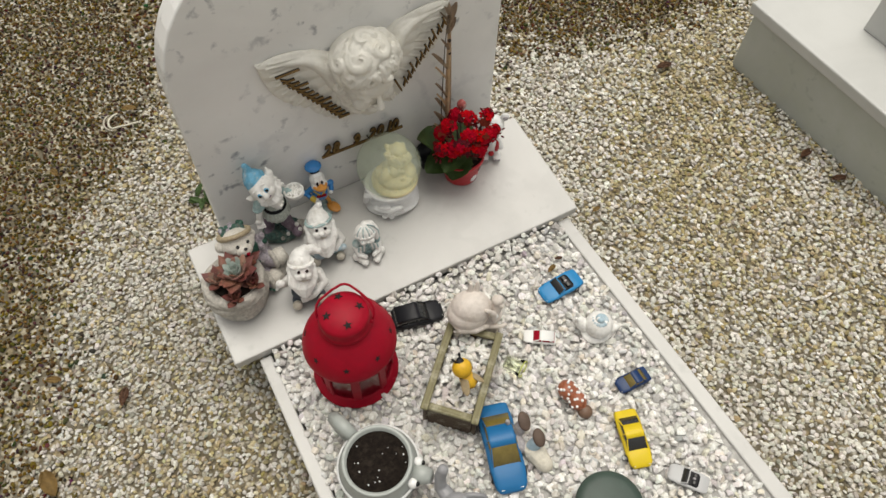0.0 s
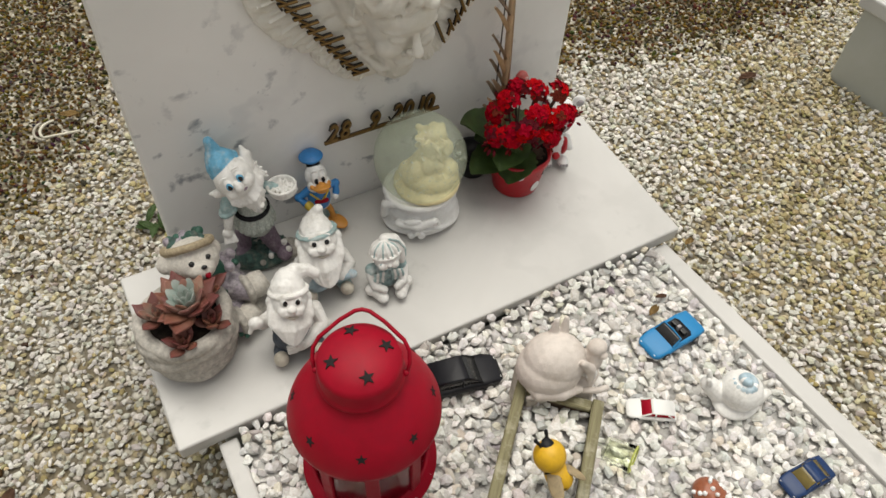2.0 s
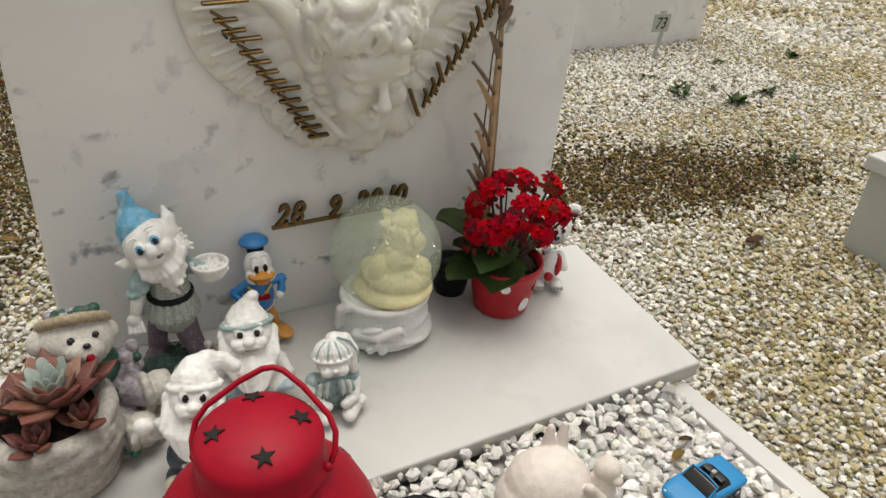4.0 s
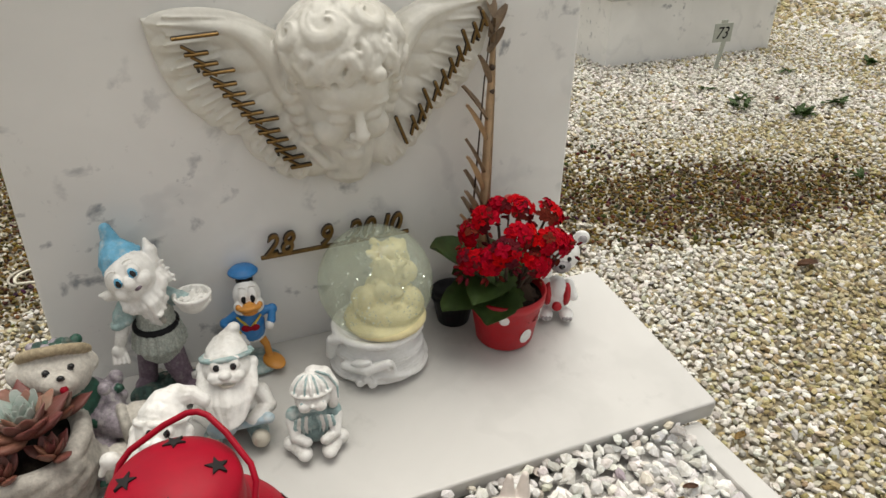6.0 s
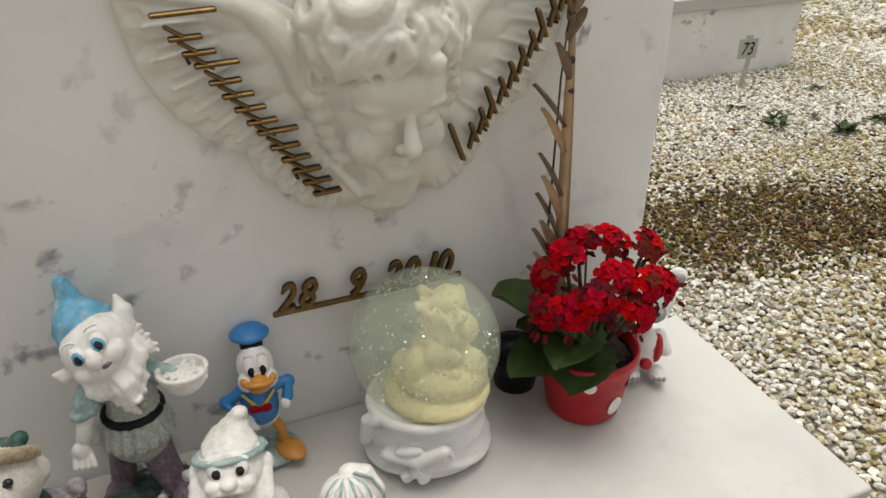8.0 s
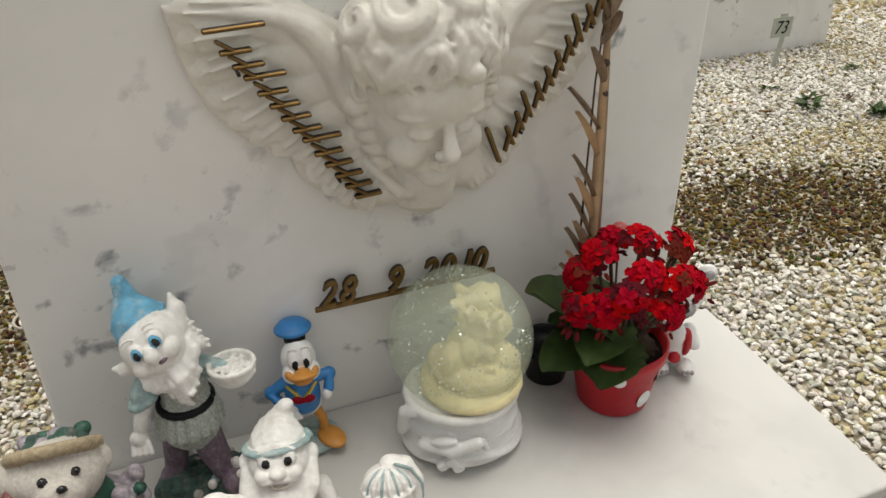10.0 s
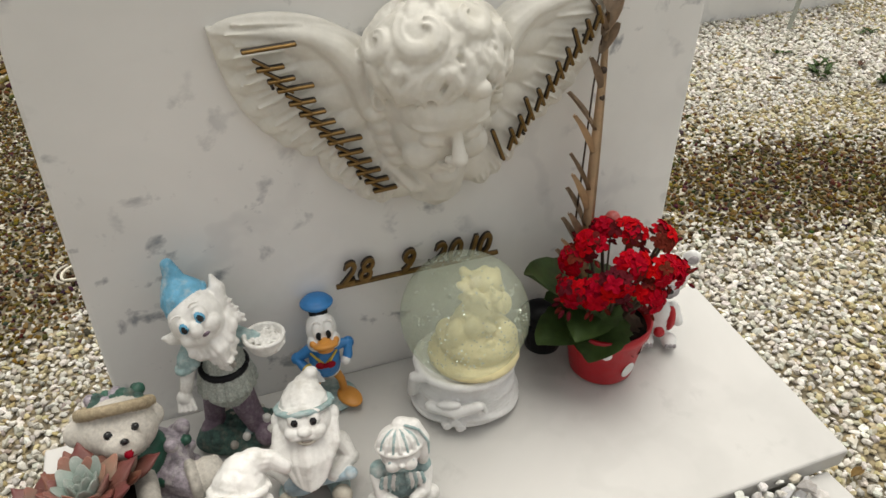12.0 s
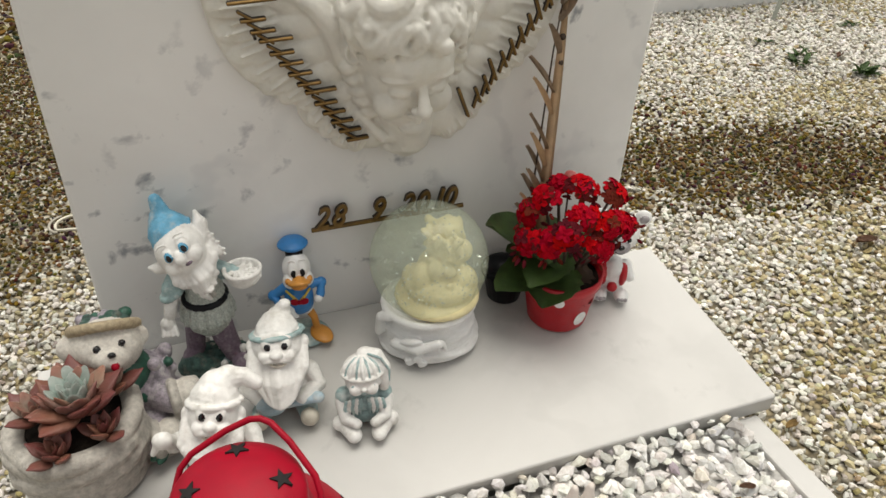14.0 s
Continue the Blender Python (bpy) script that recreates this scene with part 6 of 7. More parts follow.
    for x in (-L * 0.60, L * 0.58):
        for e in (-1, 1):
            wheel = part("wheel", lathe([(0.0, -0.0030), (r * 0.8, -0.0035), (r, -0.0025), (r, 0.0025), (r * 0.8, 0.0035), (0.0, 0.0030)], 18), M_TYRE, car, smooth=True, m=pose(x, e * (W - 0.0028), r, 90))
            part("hub", lathe([(0.0, -0.0042), (r * 0.55, -0.0038), (r * 0.6, 0.0), (r * 0.55, 0.0038), (0.0, 0.0042)], 12), M_HUB, wheel)
    for e in (-1, 1):
        part("headlight", box(L * 0.86, L * 0.945, e * 0.52 * W - 0.0035, e * 0.52 * W + 0.0035, belt * 0.50, belt * 0.70, 0.0008), M_LAMP, car)
        part("tail_light", box(-L * 1.005, -L * 0.95, e * 0.56 * W - 0.0035, e * 0.56 * W + 0.0035, belt * 0.60, belt * 0.82, 0.0008), M_TAIL, car)
    return car


toy_car("sky-blue open toy convertible on white chips", on_bed(0.241, -0.139, 183, 0.0), 0.088, 0.042, 0.026, car_paint("azure_car", (0.015, 0.19, 0.42)), M_TINT, "open")
toy_car("black toy estate car half sunk in white chips", on_bed(-0.033, -0.062, -12, 0.002), 0.098, 0.046, 0.036, car_paint("black_car", (0.005, 0.005, 0.008), 0.42), M_TINT, "van")
toy_car("large blue toy saloon with amber windows", on_bed(-0.026, -0.362, 254, 0.0), 0.150, 0.060, 0.046, car_paint("royal_blue_car", (0.010, 0.12, 0.29)), M_AMBER)
toy_car("yellow toy coupe with smoky windows", on_bed(0.181, -0.454, 253, 0.0), 0.100, 0.043, 0.028, car_paint("yellow_car", (0.60, 0.44, 0.012)), M_TINT)
toy_car("small dark blue toy car", on_bed(0.246, -0.366, 178, 0.0), 0.064, 0.031, 0.021, car_paint("navy_car", (0.008, 0.03, 0.10)), M_AMBER)
toy_car("tiny white toy racing car with a red bonnet", on_bed(0.147, -0.212, 146, 0.0), 0.060, 0.028, 0.016, car_paint("white_car", (0.7, 0.7, 0.68)), M_RED, "van")
toy_car("small silver open toy car", on_bed(0.221, -0.552, 128, 0.0), 0.066, 0.032, 0.020, car_paint("silver_car", (0.42, 0.42, 0.42)), M_TINT, "open")

# ---- small figures and pots on the chips
s = Sculpt()                                        # snail with a swirl: 0 white, 1 pale blue
s.ball((0, 0, 0.008), (0.034, 0.028, 0.010), 0).ball((0, 0, 0.028), (0.026, 0.026, 0.024), 0)
for k in range(40):
    a, r = k * 0.42, 0.022 * (1 - k / 46)
    s.ball((r * math.cos(a), r * math.sin(a), 0.032 + 0.022 * k / 40), 0.0054, 1 if k > 7 and k % 9 else 0)
s.limb([(-0.018, 0.018, 0.018), (-0.026, 0.030, 0.030)], [0.013, 0.011], 0).limb([(0.020, -0.016, 0.010), (0.034, -0.020, 0.012)], [0.010, 0.006], 0)
s.limb([(-0.024, 0.034, 0.040), (-0.026, 0.038, 0.050)], [0.004, 0.003], 0).limb([(-0.032, 0.028, 0.040), (-0.036, 0.030, 0.050)], [0.004, 0.003], 0)
figure("shell_figurine", s, [M_RESIN, M_PALEB], on_bed(0.251, -0.250, 10, 0.002), "white resin snail with a pale blue swirl shell", voxel=0.0011)

s = Sculpt()                                        # spotted snail toy: 0 rust, 1 white, 2 brown
s.ball((0, 0.016, 0.015), (0.018, 0.020, 0.016), 0).ball((0, -0.008, 0.016), (0.016, 0.018, 0.017), 0).ball((0, -0.030, 0.010), (0.013, 0.013, 0.011), 2)
for k in range(26):
    a, h = k * 2.4, -0.02 + 0.05 * (k / 26)
    s.ball((0.0165 * math.cos(a), h, 0.016 + 0.016 * abs(math.sin(a))), 0.0024, 1)
figure("spotted_figurine", s, [plain("rust_glaze", (0.30, 0.095, 0.045), 0.35, 90, 0.3, 0.2), M_WHITE, plain("brown_glaze", (0.14, 0.08, 0.05), 0.5, 90, 0.3, 0.2)], on_bed(0.134, -0.344, 8, 0.003), "rust-brown figurine with small white spots", voxel=0.0009)

s = Sculpt()                                        # lying figure with upturned boots: 0 grey, 1 white, 2 sole, 3 pale blue
s.limb([(-0.020, 0.030, 0.018), (-0.016, 0.002, 0.020)], [0.014, 0.013], 0).limb([(0.006, -0.012, 0.016), (0.014, -0.040, 0.016)], [0.020, 0.014], 4)
s.limb([(-0.012, 0.026, 0.020), (0.0, 0.028, 0.048)], [0.012, 0.010], 1).limb([(0.002, -0.008, 0.020), (0.012, -0.006, 0.048)], [0.012, 0.010], 3)
s.ball((0.002, 0.030, 0.054), (0.011, 0.017, 0.006), 2, (20, 10, 0)).ball((0.014, -0.004, 0.054), (0.011, 0.016, 0.006), 2, (20, 10, 0))
s.limb([(-0.022, 0.034, 0.030), (-0.024, 0.040, 0.052)], [0.006, 0.004], 0)
figure("boots_figurine", s, [M_GREY, M_GREY, plain("brown_sole", (0.095, 0.062, 0.045), 0.7, 90, 0.3, 0.4), M_PALEB, M_CREAM], on_bed(0.016, -0.378, -8, 0.004), "stone figurine with upturned brown soles", voxel=0.0011)

M_CERAMIC = plain("grey_glazed_ceramic", (0.33, 0.35, 0.33), 0.36, 40, 0.1, 0.1, dirt=(0.26, 0.28, 0.26))
can = thing("watering_can_planter", on_bed(-0.226, -0.302, -42, 0.004), "grey ceramic animal-faced watering can filled with soil", "planter")
part("body", lathe([(0.0, 0.0), (0.045, 0.0), (0.056, 0.012), (0.066, 0.040), (0.067, 0.058), (0.060, 0.082), (0.0555, 0.092), (0.0570, 0.098), (0.0555, 0.101), (0.0500, 0.099), (0.0490, 0.088), (0.0, 0.086)], 56), M_CERAMIC, can, smooth=True)
part("collar", lathe([(0.0635, 0.066), (0.0672, 0.067), (0.0675, 0.070), (0.0640, 0.072)], 56), M_WHITE, can, "white painted collar", True)
part("soil", lathe([(0.0, 0.093), (0.02, 0.0945), (0.04, 0.092), (0.0492, 0.090)], 32), M_SOIL, can, smooth=True)
part("handle", tube([(-0.050, 0.030, 0.088), (-0.078, 0.046, 0.088), (-0.092, 0.056, 0.070), (-0.088, 0.054, 0.040), (-0.060, 0.038, 0.026)], [0.011, 0.012, 0.012, 0.011, 0.010], 12), M_CERAMIC, can, smooth=True)
for e in (-1, 1):
    bm = bmesh.new()
    bmesh.ops.create_icosphere(bm, subdivisions=3, radius=0.0085, matrix=Matrix.Translation((0.062, e * 0.017, 0.080)))
    eye = part("eye", bm, M_WHITE, can, "white eye", True)
    bm = bmesh.new()
    bmesh.ops.create_icosphere(bm, subdivisions=2, radius=0.0045, matrix=Matrix.Translation((0.069, e * 0.017, 0.082)))
    part("pupil", bm, M_EYE, eye, smooth=True)
part("snout", tube([(0.058, 0, 0.070), (0.076, 0, 0.078), (0.088, 0, 0.082)], [0.018, 0.015, 0.011], 16), M_CERAMIC, can, "short grey snout", True)
rng = random.Random(77)
for k in range(16):
    a, r = rng.uniform(0, 6.28), 0.046 * math.sqrt(rng.random())
    bm = bmesh.new()
    bmesh.ops.create_icosphere(bm, subdivisions=1, radius=rng.uniform(0.0007, 0.0018), matrix=Matrix.Translation((r * math.cos(a), r * math.sin(a), 0.0950)))
    part("perlite_grain", bm, M_WHITE, can)

s = Sculpt()
s.ball((0.02, -0.05, 0.030), (0.040, 0.034, 0.030), 0).ball((0.0, -0.012, 0.048), (0.026, 0.024, 0.024), 0)
s.limb([(-0.006, 0.006, 0.046), (-0.014, 0.026, 0.052), (-0.012, 0.036, 0.072), (-0.006, 0.040, 0.094)], [0.014, 0.011, 0.010, 0.009], 0)
s.ball((0.030, -0.006, 0.050), (0.024, 0.007, 0.022), 0, (0, 0, -20)).ball((-0.028, -0.022, 0.050), (0.020, 0.007, 0.022), 0, (0, 0, 30))
for x, y in ((-0.006, -0.03), (0.044, -0.03), (0.0, -0.075), (0.044, -0.075)):
    s.limb([(x, y, 0.02), (x, y, 0.0)], [0.012, 0.011], 0)
figure("elephant_figurine", s, [plain("grey_ceramic", (0.26, 0.26, 0.27), 0.4, 50, 0.15, 0.15)], on_bed(-0.143, -0.405, -10, 0.002), "grey ceramic elephant figurine with a raised trunk", voxel=0.0013)

green_cup = thing("votive_cup", on_bed(0.068, -0.530, 0, 0.004), "dark green votive cup with a closed lid", "votive cup")
part("cup", lathe([(0.0, 0.0), (0.044, 0.0), (0.048, 0.004), (0.052, 0.050), (0.0, 0.050)], 48), plain("dark_green_plastic", (0.022, 0.045, 0.03), 0.45, 60, 0.2, 0.2), green_cup, smooth=True)
part("lid", lathe([(0.0, 0.062), (0.040, 0.061), (0.052, 0.058), (0.0545, 0.054), (0.0545, 0.049), (0.0, 0.049)], 48), plain("dull_green_lid", (0.032, 0.055, 0.042), 0.5, 60, 0.2, 0.2), green_cup, smooth=True)

tumbler = thing("glass_tumbler", on_bed(0.065, -0.226, 30, 0.002), "small clear glass with a greenish rim lying on chips", "glass")
bm = lathe([(0.0, 0.0), (0.013, 0.0), (0.0165, 0.034), (0.0150, 0.034), (0.0115, 0.003), (0.0, 0.003)], 28)
part("bowl", bm, glass_mat("greenish_glass", (0.95, 0.98, 0.86), 0.03, 1.10), tumbler, smooth=True, m=pose(0, 0, 0.014, 82)).visible_shadow = False
part("rim", tube([(0.0160 * math.cos(a), 0.0160 * math.sin(a), 0.0345) for a in [k * 2 * math.pi / 24 for k in range(25)]], 0.0012, 6), plain("yellow_green_rim", (0.42, 0.46, 0.10), 0.3, 60, 0.2, 0.0), tumbler, m=pose(0, 0, 0.014, 82))

# ---------------------------------------------------------------- beyond the grave
M_PLATE = plain("greyed_plate", (0.40, 0.42, 0.37), 0.5, 60, 0.15, 0.2)
plot_sign = thing("plot_number_sign", pose(1.640, 1.450, 0, 0, 0, -4), "small grey plate with a black number on a stake", "sign")
part("plate", box(-0.036, 0.036, -0.0015, 0.0015, 0.098, 0.160, 0.0012), M_PLATE, plot_sign)
part("tab", box(-0.013, 0.013, -0.0015, 0.0015, 0.1605, 0.171, 0.001), M_PLATE, plot_sign)
part("stake", box(-0.008, 0.008, 0.002, 0.006, -0.03, 0.125, 0.001), M_PLATE, plot_sign, m=pose(0, 0, 0, 0, 8, 0))
cu = bpy.data.curves.new("number", "FONT")
cu.body, cu.size, cu.shear, cu.extrude, cu.align_x = "73", 0.056, 0.25, 0.0004, "CENTER"
cu.materials.append(M_BLACK)
num = new("number", cu)
num.parent = plot_sign
num.matrix_basis = pose(-0.004, -0.0022, 0.110, 90) @ Matrix.Diagonal((0.85, 1, 1, 1))

M_DEAD = plain("dead_brown_leaf", (0.13, 0.06, 0.03), 0.7, 50, 0.4, 0.4, dirt=(0.24, 0.14, 0.06))
M_GOLD = plain("dead_ochre_leaf", (0.30, 0.19, 0.06), 0.7, 50, 0.4, 0.4, dirt=(0.18, 0.10, 0.04))
for x, y, z, turn, ln, mat in ((-0.588, 0.124, 0.012, 150, 0.06, M_DEAD), (-0.370, 0.845, 0.014, 60, 0.06, M_GOLD), (1.055, -0.055, 0.012, 100, 0.06, M_DEAD), (0.935, 0.342, 0.012, 80, 0.07, M_DEAD), (0.496, 0.047, 0.012, 100, 0.035, M_GOLD), (0.262, -0.090, 0.136, 110, 0.034, M_GOLD), (0.285, -0.082, 0.135, 70, 0.026, M_DEAD), (-0.74, 0.62, 0.012, 20, 0.055, M_DEAD), (-0.70, 0.20, 0.012, 60, 0.05, M_GOLD), (1.070, -0.16, 0.012, 70, 0.06, M_DEAD), (-0.76, -0.02, 0.012, 10, 0.09, M_GOLD), (1.30, 1.10, 0.012, 45, 0.05, M_GOLD), (1.60, 1.12, 0.012, 120, 0.06, M_DEAD), (-0.60, 0.75, 0.012, 200, 0.045, M_GOLD)):
    tagged(part("dead_leaf", broad_leaf(ln * 0.62, ln * 0.16, 0.6, 0.1, 0.03), mat, None, smooth=True, m=pose(x, y, z, 4, 6, turn)), "curled dead brown leaf lying on the gravel", "leaf", "dead leaves")

hook = thing("plastic_hook", pose(-0.412, 0.818, 0.010, 0, 0, -20) @ Matrix.Scale(0.62, 4), "pale bent plastic hook lying on the gravel", "hook")
part("wire", tube([(0.060 + 0.0 * k, 0, 0) if k == 0 else (-0.012 + 0.045 * math.cos(radians(250 - 16 * k)), 0.010 + 0.045 * math.sin(radians(250 - 16 * k)), 0.004) for k in range(10)], 0.0042, 8), plain("yellowed_plastic", (0.58, 0.55, 0.45), 0.5, 60, 0.2, 0.2), hook, smooth=True)
part("wire", tube([(-0.026 + 0.05 * math.cos(radians(260 - 14 * k)), 0.012 + 0.05 * math.sin(radians(260 - 14 * k)), 0.003) for k in range(10)], 0.004, 8), plain("grey_plastic", (0.36, 0.33, 0.27), 0.5, 60, 0.2, 0.2), hook, smooth=True)

M_WEED = plain("weed_green", (0.07, 0.13, 0.03), 0.6, 60, 0.4, 0.3)
def weed(x, y, size, count, seed, label):
    t = thing("weed_tuft", pose(x, y, 0.004), label, "weed", "weeds")
    r = random.Random(seed)
    for k in range(count):
        part("leaf", broad_leaf(size * r.uniform(0.5, 1.0), size * 0.16, 0.4, 0.35, 0.05), M_WEED, t, smooth=True, m=pose(r.uniform(-1, 1) * size * 0.4, r.uniform(-1, 1) * size * 0.4, 0.004, 0, 0, r.uniform(0, 360)) @ pose(0, 0, 0, r.uniform(15, 65)))


for n, (x, y, size, count) in enumerate(((1.547, 0.985, 0.05, 14), (1.43, 1.10, 0.045, 10), (1.48, 1.15, 0.04, 8), (1.72, 1.02, 0.05, 8), (-0.305, 0.50, 0.045, 10), (1.35, 0.60, 0.03, 6), (2.2, 1.3, 0.05, 8), (1.85, 1.32, 0.04, 7), (1.45, 1.28, 0.035, 6))):
    weed(x, y, size, count, n, "small green weed tuft growing through the gravel")

# ---------------------------------------------------------------- stone chips
def chips(name, xs, ys, zs, size, tint, seed, label, flat=0.62):
    """Angular stones, each a bent twenty-sided block, laid where xs, ys, zs say."""
    g = np.random.default_rng(seed)
    p = (1 + 5 ** 0.5) / 2
    ico = np.array([(-1, p, 0), (1, p, 0), (-1, -p, 0), (1, -p, 0), (0, -1, p), (0, 1, p), (0, -1, -p), (0, 1, -p), (p, 0, -1), (p, 0, 1), (-p, 0, -1), (-p, 0, 1)]) / math.sqrt(1 + p * p)
    tri = np.array([(0, 11, 5), (0, 5, 1), (0, 1, 7), (0, 7, 10), (0, 10, 11), (1, 5, 9), (5, 11, 4), (11, 10, 2), (10, 7, 6), (7, 1, 8), (3, 9, 4), (3, 4, 2), (3, 2, 6), (3, 6, 8), (3, 8, 9), (4, 9, 5), (2, 4, 11), (6, 2, 10), (8, 6, 7), (9, 8, 1)])
    n = len(xs)
    v = ico[None] * g.uniform(0.62, 1.22, (n, 12, 1))
    v = v * (size[:, None, None] * np.stack([g.uniform(0.85, 1.45, n), g.uniform(0.7, 1.1, n), g.uniform(0.75, 1.2, n) * flat], -1)[:, None])
    q = g.normal(size=(n, 4)) * np.array([1.0, 0.28, 0.28, 1.0])
    q /= np.linalg.norm(q, axis=1, keepdims=True)
    w, x, y, z = q.T
    rot = np.stack([1 - 2 * (y * y + z * z), 2 * (x * y - z * w), 2 * (x * z + y * w), 2 * (x * y + z * w), 1 - 2 * (x * x + z * z), 2 * (y * z - x * w), 2 * (x * z - y * w), 2 * (y * z + x * w), 1 - 2 * (x * x + y * y)], -1).reshape(n, 3, 3)
    v = np.einsum("nij,nkj->nki", rot, v) + np.stack([xs, ys, zs], -1)[:, None]
    me = bpy.data.meshes.new(name)
    me.vertices.add(n * 12)
    me.vertices.foreach_set("co", v.reshape(-1).astype(np.float32))
    faces = (tri[None] + 12 * np.arange(n)[:, None, None]).reshape(-1)
    me.loops.add(len(faces))
    me.loops.foreach_set("vertex_index", faces.astype(np.int32))
    me.polygons.add(n * 20)
    me.polygons.foreach_set("loop_start", np.arange(0, n * 60, 3, dtype=np.int32))
    me.polygons.foreach_set("use_smooth", np.full(n * 20, False))
    me.update(calc_edges=True)
    att = me.attributes.new("tint", "FLOAT_COLOR", "POINT")
    att.data.foreach_set("color", np.repeat(np.concatenate([tint, np.ones((n, 1))], 1), 12, axis=0).reshape(-1).astype(np.float32))
    me.materials.append(M_CHIP)
    return tagged(new(name, me), label, "gravel", kind="stuff")


n = Nodes("stone_chip")
own = n.add("ShaderNodeAttribute", attribute_name="tint").outputs["Color"]
spot = n.ramp(n.noise(220, 4, 0.6), (0.35, 1.0), (0.75, (0.62, 0.58, 0.50)))
n.set(Base_Color=n.mix(0.7, own, spot, "MULTIPLY"), Roughness=0.8, Specular_IOR_Level=0.14)
n.bump(n.noise(500, 3), 0.25, 0.0008)
M_CHIP = n.mat


def scatter(x0, x1, y0, y1, step, g):
    nx, ny = int((x1 - x0) / step), int((y1 - y0) / step)
    gx, gy = np.meshgrid(np.arange(nx), np.arange(ny))
    x = x0 + (gx.ravel() + g.uniform(-0.15, 1.15, nx * ny)) * step
    y = y0 + (gy.ravel() + g.uniform(-0.15, 1.15, nx * ny)) * step
    return x, y


def tones(g, count, palette, weights):
    pal = np.array(palette)
    pick = pal[g.choice(len(pal), count, p=np.array(weights) / sum(weights))]
    return np.clip(pick * g.uniform(0.82, 1.12, (count, 1)) + g.normal(0, 0.012, (count, 3)), 0.01, 0.85)


# white chips of the grave bed and of the crate
g = np.random.default_rng(4)
bx, by = scatter(-0.36, 0.40, -0.80, 0.0, 0.0086, g)
inside = (bx > -0.310) & (bx < 0.322) & (by > -0.795) & (by < 0.004)
bx, by = bx[inside], by[inside]
WHITES = [(0.78, 0.77, 0.75), (0.70, 0.69, 0.67), (0.58, 0.57, 0.56), (0.68, 0.64, 0.57), (0.45, 0.44, 0.43)]
chips("white_chip_bed", bx, by, 0.128 + BED * by - 0.005 + 0.016 * np.exp(-(by / 0.025) ** 2) + g.uniform(-0.005, 0.006, len(bx)), g.uniform(0.0050, 0.0094, len(bx)), tones(g, len(bx), WHITES, (5, 4, 2, 1.2, 0.5)), 5, "angular white marble chips filling the grave bed")
cx, cy = scatter(-0.040, 0.040, -0.074, 0.074, 0.0082, g)
cm = np.array(CRATE)
cw = np.stack([cx, cy, np.full(len(cx), 0.059) + g.uniform(-0.003, 0.005, len(cx)), np.ones(len(cx))], 0)
cw = cm @ cw
chips("crate_chips", cw[0], cw[1], cw[2], g.uniform(0.0058, 0.0092, len(cx)), tones(g, len(cx), WHITES, (5, 4, 2, 1.2, 0.5)), 6, "white marble chips heaped inside the crate")

# the path gravel between the graves: white near the stones, ochre and brown where it is worn
def wob(x, y, s, k):
    return np.sin(x * s + 1.3 * k + 1.7 * np.sin(y * s * 0.8 + k)) * 0.5 + np.sin(y * s * 1.3 + 0.7 * k + 1.5 * np.sin(x * s * 0.9)) * 0.5


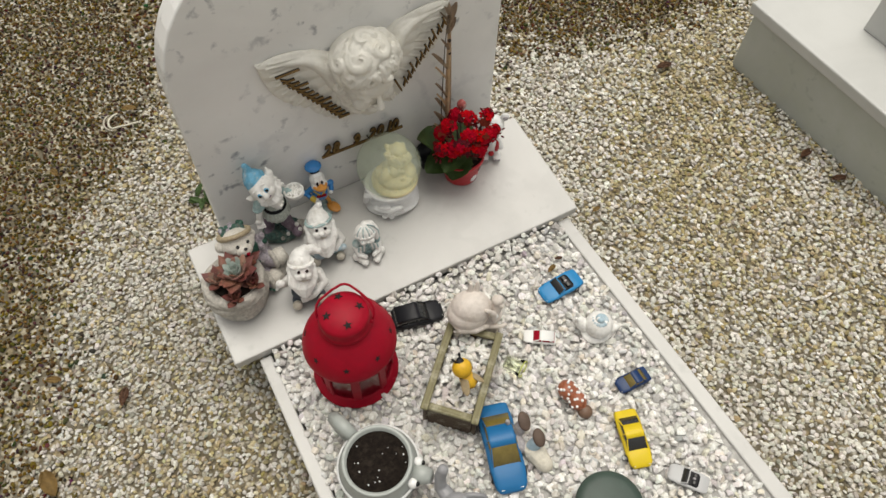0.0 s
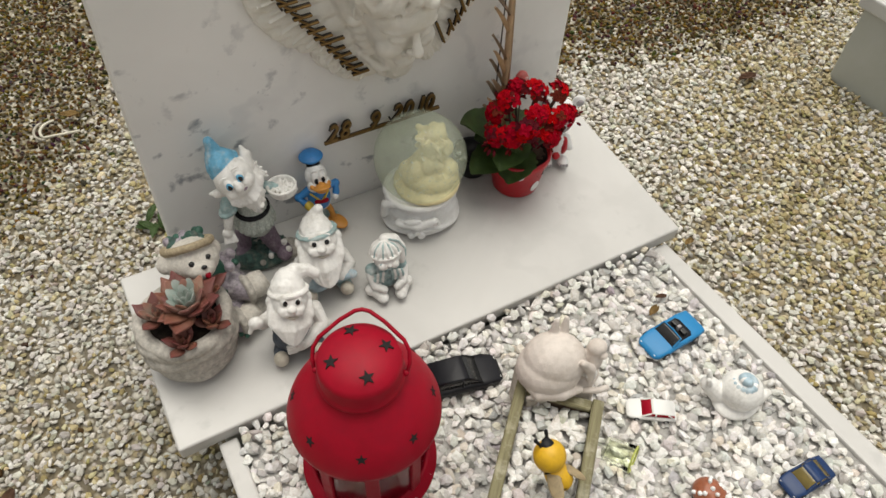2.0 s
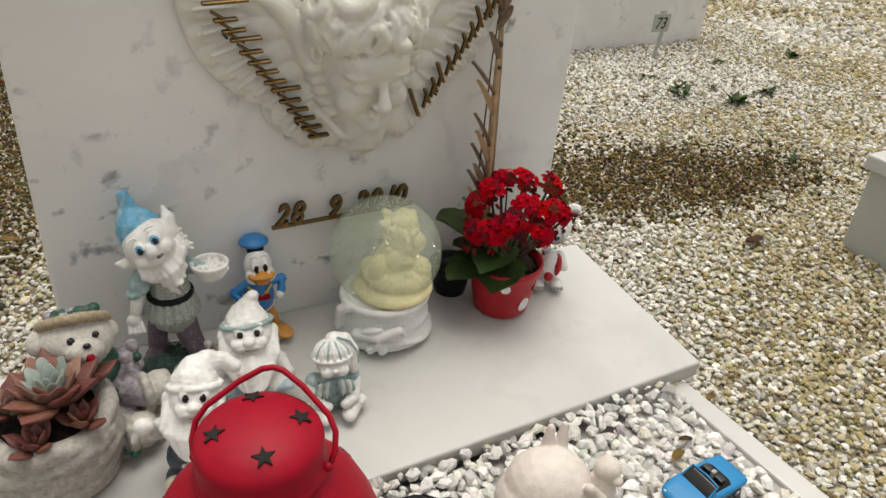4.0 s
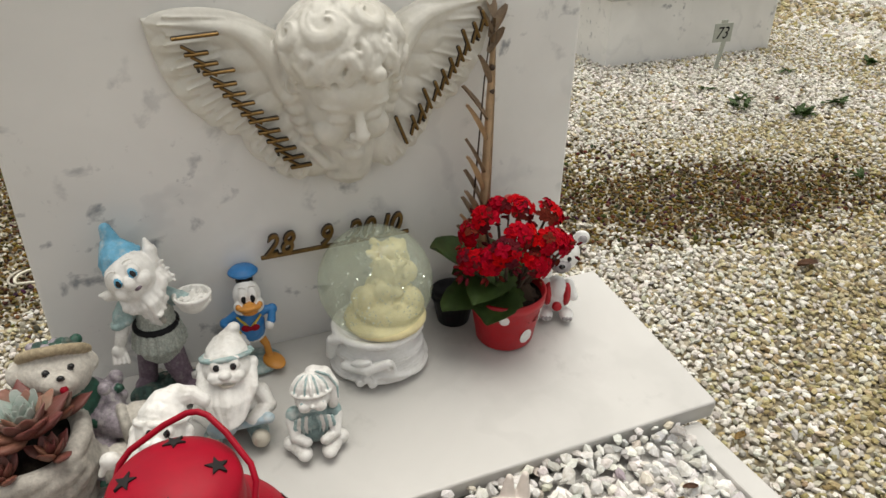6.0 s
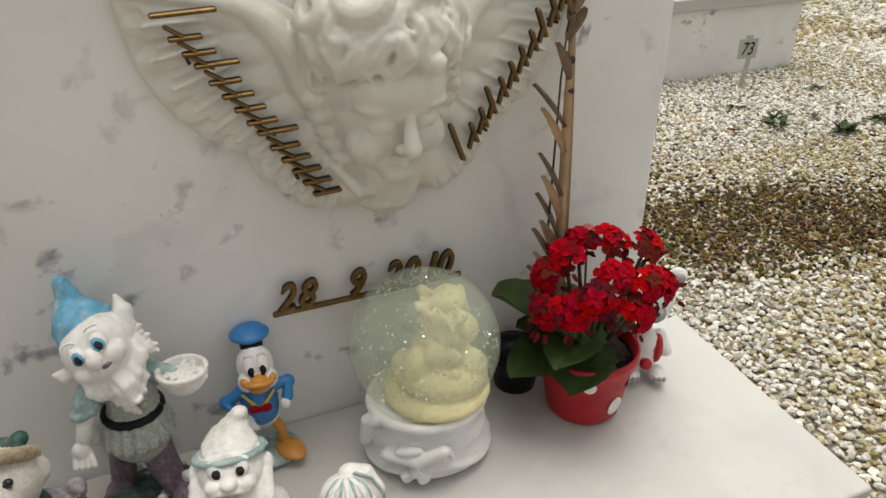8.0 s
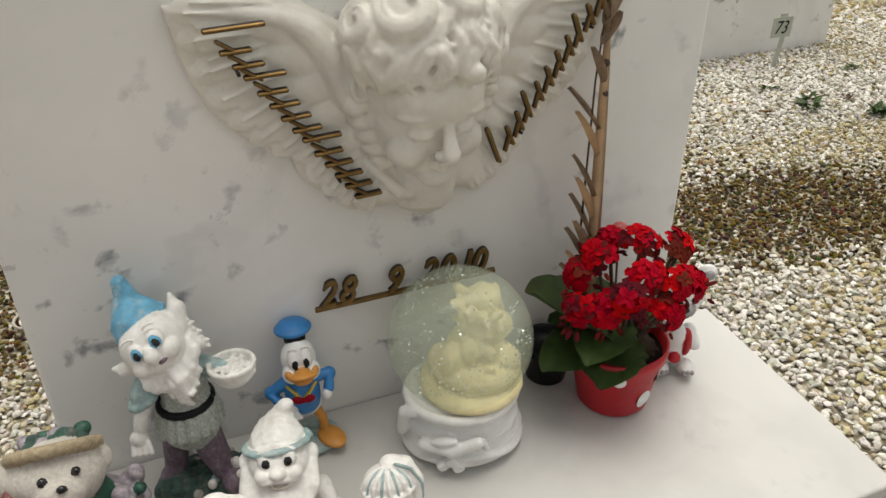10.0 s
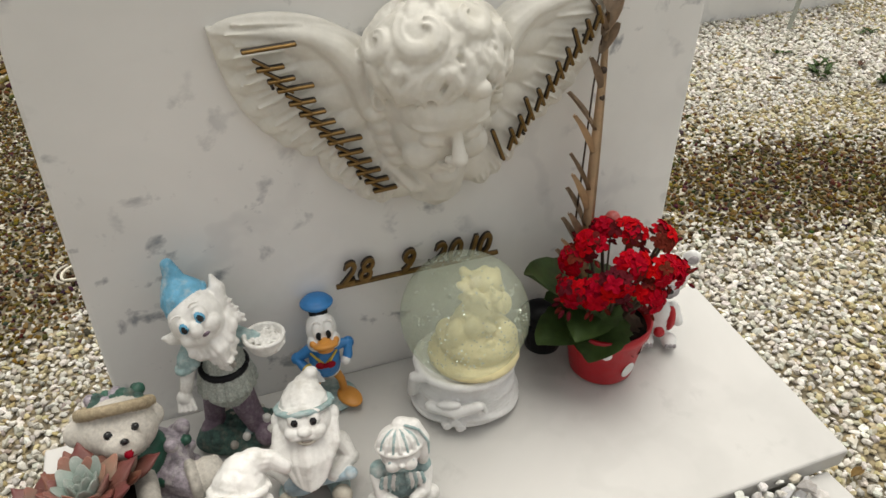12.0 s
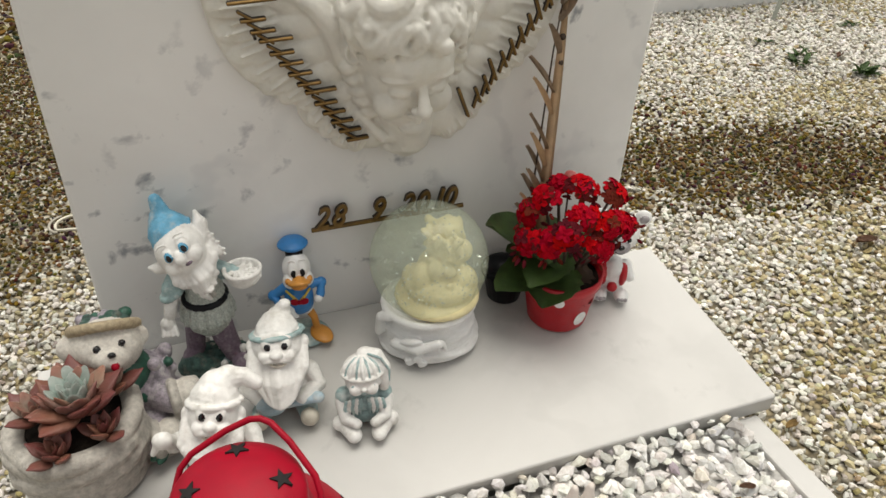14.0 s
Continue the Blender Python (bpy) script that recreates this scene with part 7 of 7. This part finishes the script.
def path_gravel(name, x0, x1, y0, y1, step, lo, hi, seed):
    g = np.random.default_rng(seed)
    x, y = scatter(x0, x1, y0, y1, step, g)
    tx, ty = x - 1.090 - (0.277 - y) * 0.021, y
    free = ~((x > -0.335) & (x < 0.358) & (y > -0.82) & (y < 0.315)) & ~((tx > 0) & (ty < 0.277)) & ~((x > 1.30) & (x < 2.025) & (y > 1.613))
    x, y = x[free], y[free]
    left = np.interp(y, (-0.6, -0.03, 0.305, 0.588, 0.772, 1.10, 2.0), (-0.80, -0.763, -0.692, -0.553, -0.396, -0.206, 0.15))
    soil = 1 / (1 + np.exp((x - left + 0.05 * wob(x, y, 9, 1)) / 0.028))
    patch = np.exp(-(((x - 0.93) / 0.46) ** 2 + ((y - 0.665 + 0.12 * (x - 0.93)) / 0.175) ** 2) ** 2)
    patch = np.maximum(patch, 0.9 * np.exp(-(((x - 0.55) / 0.30) ** 2 + ((y - 0.85) / 0.20) ** 2)))
    patch = np.clip(1.35 * patch * (1.0 + 0.30 * wob(x, y, 11, 3)), 0, 1)
    soil = np.where(x < 0.2, soil, patch)
    ochre = np.clip(0.42 + 0.32 * wob(x, y, 5, 2), 0.06, 0.90)
    ochre = np.where(x < 0.2, np.clip(0.26 + 0.22 * wob(x, y, 6, 5), 0.02, 0.60), ochre)
    ochre = ochre * np.clip((np.abs(x - 0.37) / 0.30), 0.15, 1) * np.where((y > 0.98) & (y < 1.7) & (x < 1.95), 0.30, 1.0)
    count = len(x)
    white = tones(g, count, [(0.72, 0.70, 0.66), (0.62, 0.60, 0.55), (0.50, 0.48, 0.42), (0.34, 0.32, 0.27)], (4, 4, 2, 0.8))
    tan = tones(g, count, [(0.47, 0.41, 0.26), (0.38, 0.32, 0.18), (0.30, 0.25, 0.13), (0.55, 0.50, 0.36)], (4, 4, 2, 2))
    brown = tones(g, count, [(0.112, 0.074, 0.019), (0.068, 0.045, 0.013), (0.16, 0.106, 0.029), (0.26, 0.21, 0.11), (0.045, 0.034, 0.018)], (4, 4, 2.4, 0.4, 2.5))
    white = white * np.where(x < 0.2, 0.86, 1.0)[:, None]
    tint = np.where((g.random(count) < ochre)[:, None], tan, white)
    tint = np.where((g.random(count) < soil * 0.985)[:, None], brown, tint)
    size = g.uniform(lo, hi, count) * np.where(soil > 0.5, 0.85, 1.0)
    return chips(name, x, y, 0.002 + g.uniform(-0.002, 0.004, count), size, tint, seed + 50, "loose pale and ochre gravel between the graves")


path_gravel("path_gravel", -1.15, -0.30, -0.35, 1.75, 0.0082, 0.0036, 0.0062, 11)
path_gravel("path_gravel", 0.34, 1.50, -0.85, 1.10, 0.0088, 0.0040, 0.0072, 12)
path_gravel("path_gravel", 0.34, 2.60, 1.10, 2.10, 0.0115, 0.0056, 0.0092, 13)
path_gravel("path_gravel", 1.50, 2.60, 0.28, 1.10, 0.0115, 0.0056, 0.0092, 14)
path_gravel("path_gravel", -0.30, 0.34, 0.32, 1.75, 0.0125, 0.0056, 0.0086, 15)
path_gravel("path_gravel", 0.60, 1.30, 2.10, 3.60, 0.0220, 0.0100, 0.0165, 18)
path_gravel("path_gravel", 2.33, 4.60, 1.20, 4.20, 0.0250, 0.0110, 0.0190, 16)
path_gravel("path_gravel", -1.60, 0.60, 1.75, 3.60, 0.0220, 0.0100, 0.0165, 17)
